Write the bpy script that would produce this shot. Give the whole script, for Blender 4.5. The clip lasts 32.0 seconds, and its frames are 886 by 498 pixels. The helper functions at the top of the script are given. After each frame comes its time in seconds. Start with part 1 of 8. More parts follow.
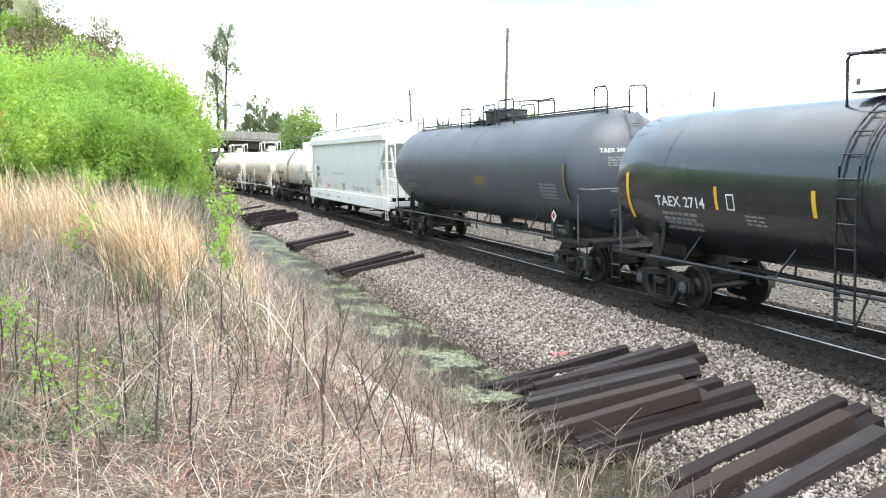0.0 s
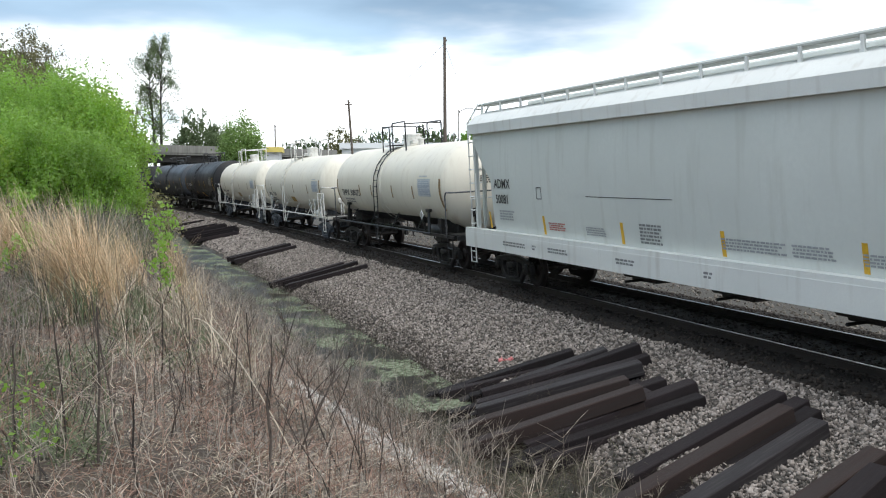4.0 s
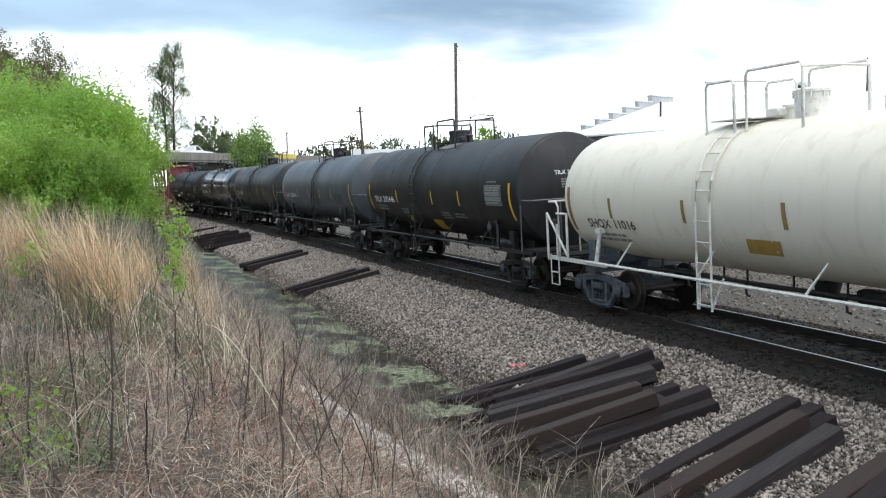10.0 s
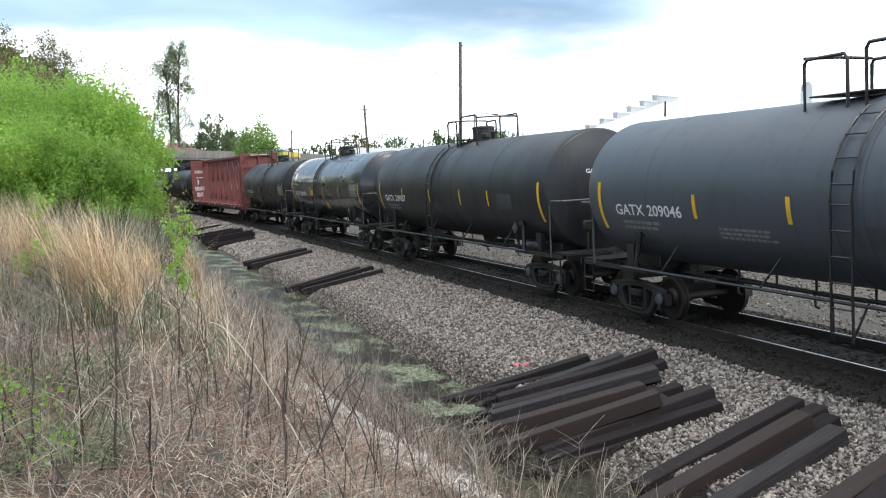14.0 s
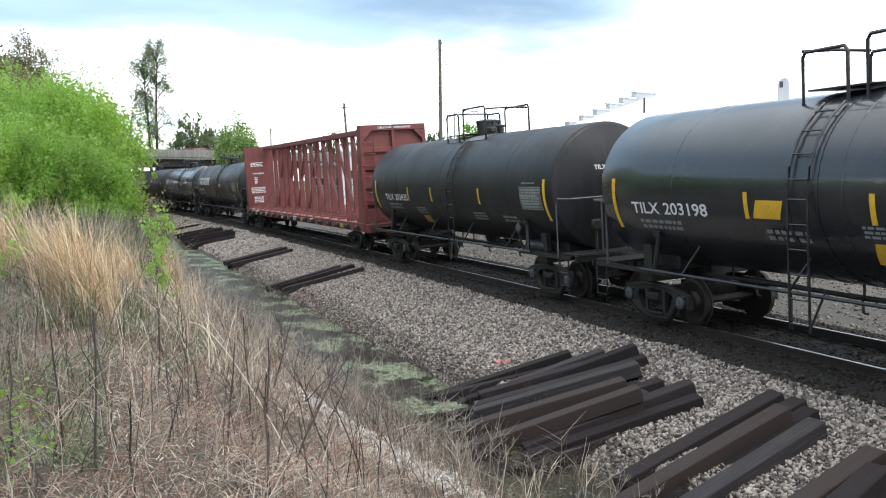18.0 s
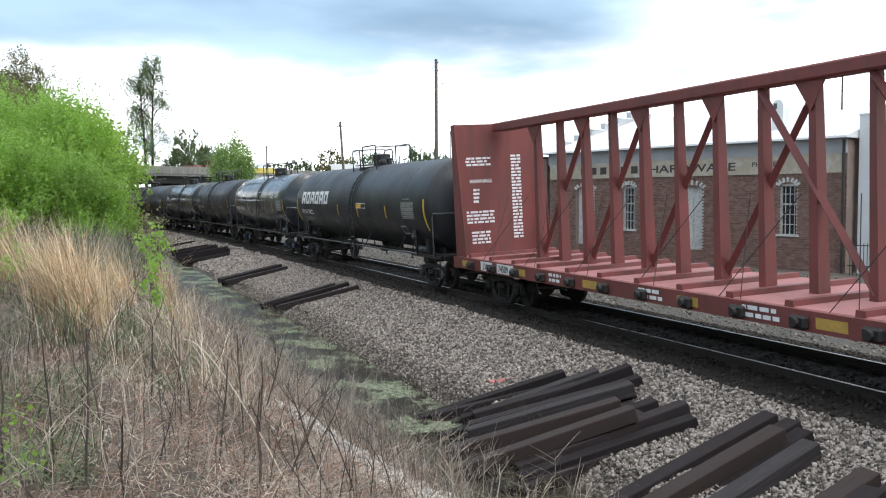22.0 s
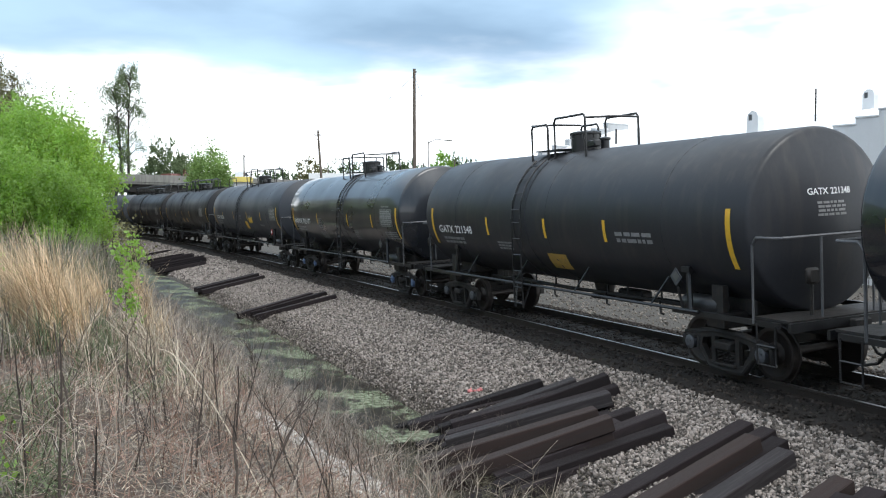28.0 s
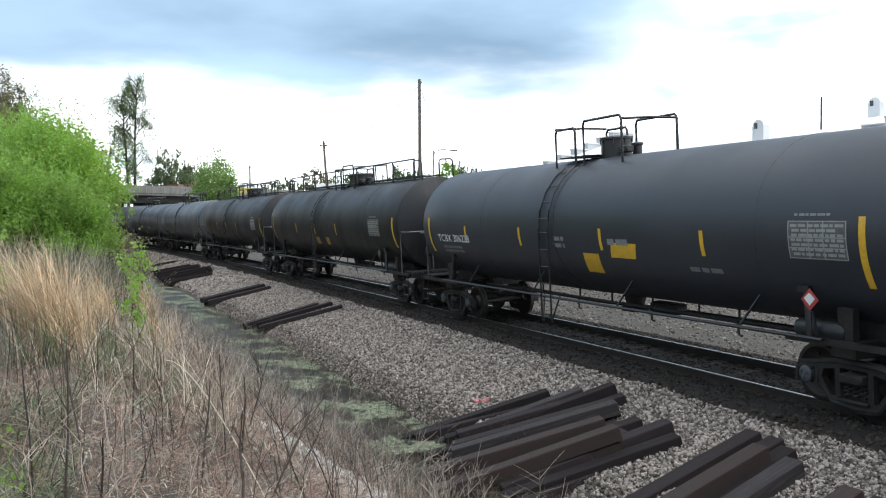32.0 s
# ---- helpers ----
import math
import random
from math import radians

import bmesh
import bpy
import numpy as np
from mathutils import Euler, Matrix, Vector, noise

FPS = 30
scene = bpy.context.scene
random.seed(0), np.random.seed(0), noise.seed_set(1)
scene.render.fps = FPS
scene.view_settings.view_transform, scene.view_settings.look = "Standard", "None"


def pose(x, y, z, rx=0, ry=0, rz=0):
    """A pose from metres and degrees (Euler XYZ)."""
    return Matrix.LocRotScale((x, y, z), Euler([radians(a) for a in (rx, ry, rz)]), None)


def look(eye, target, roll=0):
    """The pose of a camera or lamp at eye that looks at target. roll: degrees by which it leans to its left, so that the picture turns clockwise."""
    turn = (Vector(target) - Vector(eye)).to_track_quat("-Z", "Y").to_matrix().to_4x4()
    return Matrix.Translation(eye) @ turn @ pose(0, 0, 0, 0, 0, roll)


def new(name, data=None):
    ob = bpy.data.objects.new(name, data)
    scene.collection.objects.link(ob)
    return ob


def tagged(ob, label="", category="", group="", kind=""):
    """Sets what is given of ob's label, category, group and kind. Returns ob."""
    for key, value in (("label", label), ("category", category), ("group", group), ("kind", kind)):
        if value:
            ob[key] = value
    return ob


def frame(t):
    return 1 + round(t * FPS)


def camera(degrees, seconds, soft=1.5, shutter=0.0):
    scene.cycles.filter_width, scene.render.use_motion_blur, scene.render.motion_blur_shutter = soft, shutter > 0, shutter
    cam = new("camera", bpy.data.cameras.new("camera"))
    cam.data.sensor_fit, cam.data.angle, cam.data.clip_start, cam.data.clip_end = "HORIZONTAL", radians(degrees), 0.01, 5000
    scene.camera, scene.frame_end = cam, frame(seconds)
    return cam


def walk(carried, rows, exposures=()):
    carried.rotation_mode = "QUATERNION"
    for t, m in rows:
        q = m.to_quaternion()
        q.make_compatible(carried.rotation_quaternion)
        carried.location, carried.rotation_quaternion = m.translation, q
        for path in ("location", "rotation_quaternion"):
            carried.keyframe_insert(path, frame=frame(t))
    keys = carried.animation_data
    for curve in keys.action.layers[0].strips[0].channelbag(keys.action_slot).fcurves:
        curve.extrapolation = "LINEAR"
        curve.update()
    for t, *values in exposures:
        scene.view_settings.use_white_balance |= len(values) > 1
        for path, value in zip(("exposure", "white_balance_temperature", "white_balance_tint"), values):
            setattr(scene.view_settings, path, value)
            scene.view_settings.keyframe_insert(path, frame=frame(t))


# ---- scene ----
from mathutils import geometry

cam = camera(52.04, 32.0, soft=1.1)
PATH = [
    (0.0, pose(0, 0, 2.841, 84.833, -1.069, 3.354)),
    (0.1, pose(0, 0, 2.841, 85.413, -0.480, 3.814)),
    (0.2, pose(0, 0, 2.841, 86.121, 0.012, 3.128)),
    (0.3, pose(0, 0, 2.841, 86.802, 0.445, 1.228)),
    (0.4, pose(0, 0, 2.841, 87.480, 0.945, 0.183)),
    (0.5, pose(0, 0, 2.841, 88.219, 1.472, -0.568)),
    (0.6, pose(0, 0, 2.841, 88.428, 1.085, -0.739)),
    (0.7, pose(0, 0, 2.841, 88.671, 0.696, -1.011)),
    (0.8, pose(0, 0, 2.841, 88.919, 0.312, -1.140)),
    (0.9, pose(0, 0, 2.841, 89.132, -0.071, -1.198)),
    (1.0, pose(0, 0, 2.841, 89.450, -0.455, -1.430)),
    (1.1, pose(0, 0, 2.841, 89.531, -0.498, -2.086)),
    (1.2, pose(0, 0, 2.841, 89.751, -0.539, -2.800)),
    (1.3, pose(0, 0, 2.841, 89.865, -0.579, -3.329)),
    (1.4, pose(0, 0, 2.841, 89.838, -0.617, -3.655)),
    (1.5, pose(0, 0, 2.841, 89.843, -0.655, -3.930)),
    (1.6, pose(0, 0, 2.841, 89.660, -0.485, -3.882)),
    (1.7, pose(0, 0, 2.841, 89.441, -0.315, -3.855)),
    (1.8, pose(0, 0, 2.841, 89.221, -0.144, -3.721)),
    (1.9, pose(0, 0, 2.841, 88.967, 0.029, -3.515)),
    (2.0, pose(0, 0, 2.841, 88.754, 0.203, -3.328)),
    (2.5, pose(0, 0, 2.841, 87.798, 0.566, -2.282)),
    (3.0, pose(0, 0, 2.841, 86.804, 0.186, -0.550)),
    (3.5, pose(0, 0, 2.841, 86.014, 0.629, -0.093)),
    (4.0, pose(0, 0, 2.841, 85.421, 0.302, -0.347)),
    (4.5, pose(0, 0, 2.841, 85.320, 0.187, 0.052)),
    (5.0, pose(0, 0, 2.841, 85.283, 0.288, 0.070)),
    (5.5, pose(0, 0, 2.841, 85.245, 0.389, 0.089)),
    (6.0, pose(0, 0, 2.841, 85.208, 0.490, 0.107)),
    (6.5, pose(0, 0, 2.841, 85.170, 0.592, 0.125)),
    (7.0, pose(0, 0, 2.841, 85.226, 0.633, 0.519)),
    (7.5, pose(0, 0, 2.841, 85.241, 0.382, 0.891)),
    (8.0, pose(0, 0, 2.841, 85.137, 0.613, 0.858)),
    (8.5, pose(0, 0, 2.841, 85.182, 0.527, 0.341)),
    (9.0, pose(0, 0, 2.841, 85.047, 0.571, -0.055)),
    (9.5, pose(0, 0, 2.841, 85.352, 0.889, -0.080)),
    (10.0, pose(0, 0, 2.841, 85.799, 0.548, 0.377)),
    (10.5, pose(0, 0, 2.841, 86.056, 0.748, 0.610)),
    (11.0, pose(0, 0, 2.841, 86.130, 0.781, 0.425)),
    (11.5, pose(0, 0, 2.841, 86.092, 0.319, 0.230)),
    (12.0, pose(0, 0, 2.841, 86.238, 0.320, 0.299)),
    (12.5, pose(0, 0, 2.841, 86.314, 0.360, 0.746)),
    (13.0, pose(0, 0, 2.841, 86.221, 0.239, 0.990)),
    (13.5, pose(0, 0, 2.841, 85.852, 0.184, 0.856)),
    (14.0, pose(0, 0, 2.841, 85.733, 0.326, 0.635)),
    (14.5, pose(0, 0, 2.841, 85.759, 0.633, 0.613)),
    (15.0, pose(0, 0, 2.841, 85.710, 0.569, 0.576)),
    (15.5, pose(0, 0, 2.841, 85.661, 0.505, 0.539)),
    (16.0, pose(0, 0, 2.841, 85.613, 0.441, 0.502)),
    (16.5, pose(0, 0, 2.841, 85.564, 0.377, 0.466)),
    (17.0, pose(0, 0, 2.841, 85.443, 0.456, 0.145)),
    (17.5, pose(0, 0, 2.841, 85.282, 0.379, -0.415)),
    (18.0, pose(0, 0, 2.841, 85.575, 0.671, -0.593)),
    (18.5, pose(0, 0, 2.841, 86.031, 0.236, -0.245)),
    (19.0, pose(0, 0, 2.841, 86.658, 0.159, -0.173)),
    (19.5, pose(0, 0, 2.841, 86.895, 0.250, -0.420)),
    (20.0, pose(0, 0, 2.841, 86.974, 0.385, -1.016)),
    (20.5, pose(0, 0, 2.841, 86.922, 0.579, -1.212)),
    (21.0, pose(0, 0, 2.841, 86.715, 0.127, -1.249)),
    (21.5, pose(0, 0, 2.841, 86.810, 0.197, -1.178)),
    (22.0, pose(0, 0, 2.841, 86.749, 0.250, -0.888)),
    (22.5, pose(0, 0, 2.841, 86.776, 0.300, -0.639)),
    (23.0, pose(0, 0, 2.841, 86.856, 0.126, -0.664)),
    (23.5, pose(0, 0, 2.841, 86.778, 0.256, -0.685)),
    (24.0, pose(0, 0, 2.841, 86.649, 0.472, -0.782)),
    (24.5, pose(0, 0, 2.841, 86.467, 0.409, -1.112)),
    (25.0, pose(0, 0, 2.841, 86.487, 0.452, -1.818)),
    (25.5, pose(0, 0, 2.841, 86.625, 0.479, -2.514)),
    (26.0, pose(0, 0, 2.841, 87.228, 0.651, -3.064)),
    (26.5, pose(0, 0, 2.841, 87.716, 0.355, -2.361)),
    (27.0, pose(0, 0, 2.841, 87.588, 0.267, -2.332)),
    (27.5, pose(0, 0, 2.841, 87.461, 0.178, -2.304)),
    (28.0, pose(0, 0, 2.841, 87.333, 0.090, -2.276)),
    (28.5, pose(0, 0, 2.841, 87.206, 0.001, -2.247)),
    (29.0, pose(0, 0, 2.841, 87.282, 0.549, -1.908)),
    (29.5, pose(0, 0, 2.841, 87.480, 0.290, -2.175)),
    (30.0, pose(0, 0, 2.841, 87.577, 0.479, -2.526)),
    (30.5, pose(0, 0, 2.841, 87.437, 0.693, -2.204)),
    (31.0, pose(0, 0, 2.841, 87.645, 0.524, -1.861)),
    (31.5, pose(0, 0, 2.841, 87.959, 0.311, -1.871)),
    (32.0, pose(0, 0, 2.841, 87.956, 0.325, -1.922)),
]
walk(cam, PATH, exposures=[(0.0, 1.2, 6550, 10), (0.2, 0.83, 6450, 10), (0.4, 0.38, 6300, 9), (0.6, 0.05, 6150, 8), (1.0, -0.2, 6000, 7), (2.0, -0.38, 5950, 6), (3.0, -0.2, 6200, 8), (4.5, -0.08, 6350, 9), (10.0, 0.0, 6350, 9), (12.0, 0.13, 6350, 9), (17.0, 0.32, 6350, 9), (19.0, 0.28, 6350, 9), (21.0, 0.12, 6350, 9), (26.0, 0.13, 6250, 8.5), (32.0, 0.02, 6250, 8.5)])

# ---------------- sky and light ----------------
SUN_ELEV, SUN_AZ = 55.0, 150.0      # azimuth clockwise from +y


def make_world():
    w = bpy.data.worlds.new("overcast_sky")
    scene.world = w
    w.use_nodes = True
    nt = w.node_tree
    n, l = nt.nodes, nt.links
    n.clear()
    out = n.new("ShaderNodeOutputWorld")
    bg = n.new("ShaderNodeBackground")
    sky = n.new("ShaderNodeTexSky")
    sky.sky_type, sky.sun_disc = "NISHITA", False
    sky.sun_elevation, sky.sun_rotation = radians(SUN_ELEV), radians(SUN_AZ)
    sky.dust_density = 2.0
    co = n.new("ShaderNodeTexCoord")
    sep = n.new("ShaderNodeSeparateXYZ")
    l.new(co.outputs["Generated"], sep.inputs[0])

    def math_node(op, a, b=None, clamp=False):
        m = n.new("ShaderNodeMath")
        m.operation, m.use_clamp = op, clamp
        for k, v in enumerate((a, b)):
            if v is None:
                continue
            if isinstance(v, (int, float)):
                m.inputs[k].default_value = v
            else:
                l.new(v, m.inputs[k])
        return m.outputs[0]

    # clouds lie on a flat layer overhead: direction divided by its height
    up = math_node("ADD", math_node("MAXIMUM", sep.outputs[2], 0.0), 0.10)
    px, py = math_node("DIVIDE", sep.outputs[0], up), math_node("DIVIDE", sep.outputs[1], up)
    comb = n.new("ShaderNodeCombineXYZ")
    l.new(px, comb.inputs[0]), l.new(py, comb.inputs[1])
    comb.inputs[2].default_value = 3.7
    noise_a = n.new("ShaderNodeTexNoise")
    noise_a.inputs["Scale"].default_value, noise_a.inputs["Detail"].default_value = 0.75, 5
    noise_a.inputs["Roughness"].default_value = 0.5
    l.new(comb.outputs[0], noise_a.inputs["Vector"])
    noise_b = n.new("ShaderNodeTexNoise")
    noise_b.inputs["Scale"].default_value, noise_b.inputs["Detail"].default_value = 1.5, 4
    l.new(comb.outputs[0], noise_b.inputs["Vector"])
    # thick cloud: a blue grey bank higher up, bright white towards the horizon
    grey = n.new("ShaderNodeValToRGB")
    e = grey.color_ramp.elements
    e[0].position, e[0].color = 0.32, (0.255, 0.37, 0.505, 1)
    e[1].position, e[1].color = 0.66, (0.50, 0.68, 0.86, 1)
    l.new(noise_a.outputs[0], grey.inputs[0])
    ragged = math_node("MULTIPLY", math_node("SUBTRACT", noise_b.outputs[0], 0.5), 0.11)
    low = n.new("ShaderNodeMapRange")
    low.interpolation_type = "SMOOTHSTEP"
    low.inputs[1].default_value, low.inputs[2].default_value = 0.094, 0.17
    l.new(math_node("ADD", sep.outputs[2], ragged), low.inputs[0])
    edge = n.new("ShaderNodeMapRange")
    edge.interpolation_type = "SMOOTHSTEP"
    edge.inputs[1].default_value, edge.inputs[2].default_value = 0.5, 1.3
    edge.inputs[3].default_value, edge.inputs[4].default_value = 1.0, 0.25
    l.new(math_node("ADD", px, math_node("MULTIPLY", ragged, 4.0)), edge.inputs[0])
    cloud = n.new("ShaderNodeMix")
    cloud.data_type = "RGBA"
    cloud.inputs[6].default_value = (1.55, 1.57, 1.6, 1)
    # faint blue openings in the bright haze
    stretch = n.new("ShaderNodeMapping")
    stretch.inputs["Scale"].default_value = (5.0, 5.0, 16.0)
    l.new(co.outputs["Generated"], stretch.inputs[0])
    wisps = n.new("ShaderNodeTexNoise")
    wisps.inputs["Scale"].default_value, wisps.inputs["Detail"].default_value = 1.0, 4
    l.new(stretch.outputs[0], wisps.inputs["Vector"])
    open_sky = n.new("ShaderNodeMapRange")
    open_sky.inputs[1].default_value, open_sky.inputs[2].default_value = 0.52, 0.68
    open_sky.inputs[3].default_value, open_sky.inputs[4].default_value = 0.0, 0.8
    l.new(wisps.outputs[0], open_sky.inputs[0])
    haze = n.new("ShaderNodeMix")
    haze.data_type = "RGBA"
    haze.inputs[6].default_value, haze.inputs[7].default_value = (1.5, 1.52, 1.55, 1), (0.47, 0.63, 0.74, 1)
    l.new(open_sky.outputs[0], haze.inputs[0]), l.new(haze.outputs[2], cloud.inputs[6])
    l.new(math_node("MULTIPLY", low.outputs[0], edge.outputs[0]), cloud.inputs[0]), l.new(grey.outputs[0], cloud.inputs[7])
    gaps = n.new("ShaderNodeMapRange")
    gaps.inputs[1].default_value, gaps.inputs[2].default_value = 0.56, 0.7
    gaps.inputs[3].default_value, gaps.inputs[4].default_value = 0.0, 0.25
    l.new(noise_b.outputs[0], gaps.inputs[0])
    blue = n.new("ShaderNodeMix")
    blue.data_type, blue.blend_type = "RGBA", "MULTIPLY"
    blue.inputs[0].default_value = 1.0
    blue.inputs[7].default_value = (0.13, 0.13, 0.13, 1)
    l.new(sky.outputs[0], blue.inputs[6])
    mix = n.new("ShaderNodeMix")
    mix.data_type = "RGBA"
    l.new(gaps.outputs[0], mix.inputs[0]), l.new(cloud.outputs[2], mix.inputs[6]), l.new(blue.outputs[2], mix.inputs[7])
    # thinner, brighter cloud overhead
    high = n.new("ShaderNodeMapRange")
    high.interpolation_type = "SMOOTHSTEP"
    high.inputs[1].default_value, high.inputs[2].default_value = 0.36, 0.72
    l.new(math_node("ADD", sep.outputs[2], ragged), high.inputs[0])
    thin = n.new("ShaderNodeMix")
    thin.data_type = "RGBA"
    thin.inputs[7].default_value = (1.0, 1.055, 1.11, 1)
    l.new(high.outputs[0], thin.inputs[0]), l.new(mix.outputs[2], thin.inputs[6])
    l.new(thin.outputs[2], bg.inputs[0])
    bg.inputs[1].default_value = 1.35
    l.new(bg.outputs[0], out.inputs[0])


make_world()
sun = new("sun", bpy.data.lights.new("sun", "SUN"))
sun.data.energy, sun.data.angle, sun.data.color = 1.9, radians(30), (1.0, 0.965, 0.915)
sun.matrix_world = look((math.sin(radians(SUN_AZ)) * 50, math.cos(radians(SUN_AZ)) * 50, 50 * math.tan(radians(SUN_ELEV))), (0, 0, 0))


# ---------------- materials ----------------
def material(name, base, rough=0.6, metal=0.0, vary=0.2, scale=1.5, grain=30.0, bump=0.1, second=None, amount=0.4,
             streak=False, stretch=(1, 1, 1), island=False, rand=False, spec=0.5, coat=0.0, translucent=0.0, spread=(0.45, 1.6)):
    m = bpy.data.materials.new(name)
    m.use_nodes = True
    nt = m.node_tree
    n, l = nt.nodes, nt.links
    b = n["Principled BSDF"]
    b.inputs["Roughness"].default_value, b.inputs["Metallic"].default_value = rough, metal
    b.inputs["Specular IOR Level"].default_value = spec
    b.inputs["Coat Weight"].default_value = coat
    co = n.new("ShaderNodeTexCoord")
    mp = n.new("ShaderNodeMapping")
    mp.inputs["Scale"].default_value = stretch
    l.new(co.outputs["Object"], mp.inputs[0])

    def noise_at(sc, detail, vec):
        t = n.new("ShaderNodeTexNoise")
        t.inputs["Scale"].default_value, t.inputs["Detail"].default_value = sc, detail
        l.new(vec, t.inputs["Vector"])
        return t.outputs[0]

    def mixer(fac, a, c, blend="MIX"):
        x = n.new("ShaderNodeMix")
        x.data_type, x.blend_type = "RGBA", blend
        for k, v in ((0, fac), (6, a), (7, c)):
            if isinstance(v, (int, float)):
                x.inputs[k].default_value = v
            elif isinstance(v, tuple):
                x.inputs[k].default_value = (*v, 1)
            else:
                l.new(v, x.inputs[k])
        return x.outputs[2]

    def remap(v, lo, hi, a=0.0, c=1.0):
        r = n.new("ShaderNodeMapRange")
        for k, q in enumerate((lo, hi, a, c)):
            r.inputs[k + 1].default_value = q
        l.new(v, r.inputs[0])
        return r.outputs[0]

    big, small = noise_at(scale, 4, mp.outputs[0]), noise_at(grain, 3, mp.outputs[0])
    lo = tuple(c * (1 - vary) for c in base)
    hi = tuple(min(1, c * (1 + vary)) for c in base)
    col = mixer(remap(big, 0.3, 0.7), lo, hi)
    col = mixer(remap(small, 0.3, 0.7, 0, 0.5), col, tuple(c * (1 - vary) for c in base))
    if second:
        src = noise_at(scale * 2.3, 6, mp.outputs[0])
        if streak:
            mp2 = n.new("ShaderNodeMapping")
            mp2.inputs["Scale"].default_value = (2.2, 2.2, 0.22)
            l.new(co.outputs["Object"], mp2.inputs[0])
            src = noise_at(2.0, 6, mp2.outputs[0])
        col = mixer(remap(src, 0.62 - amount * 0.4, 0.8 - amount * 0.2, 0, min(1.0, 0.4 + amount)), col, second)
    if island or rand:
        if island:
            g = n.new("ShaderNodeNewGeometry").outputs["Random Per Island"]
        else:
            g = n.new("ShaderNodeObjectInfo").outputs["Random"]
        hsv = n.new("ShaderNodeHueSaturation")
        l.new(remap(g, 0, 1, *spread), hsv.inputs["Value"])
        l.new(remap(g, 0, 1, 1.12, 0.85), hsv.inputs["Saturation"])
        l.new(col, hsv.inputs["Color"])
        col = hsv.outputs[0]
    l.new(col, b.inputs["Base Color"])
    l.new(remap(big, 0.3, 0.7, max(0.02, rough - 0.08), min(1, rough + 0.1)), b.inputs["Roughness"])
    if bump:
        bp = n.new("ShaderNodeBump")
        bp.inputs["Strength"].default_value, bp.inputs["Distance"].default_value = bump, 0.02
        l.new(small, bp.inputs["Height"])
        l.new(bp.outputs[0], b.inputs["Normal"])
    if translucent:
        out = n["Material Output"]
        tr = n.new("ShaderNodeBsdfTranslucent")
        l.new(col, tr.inputs[0])
        ms = n.new("ShaderNodeMixShader")
        ms.inputs[0].default_value = translucent
        l.new(b.outputs[0], ms.inputs[1]), l.new(tr.outputs[0], ms.inputs[2])
        l.new(ms.outputs[0], out.inputs[0])
    return m


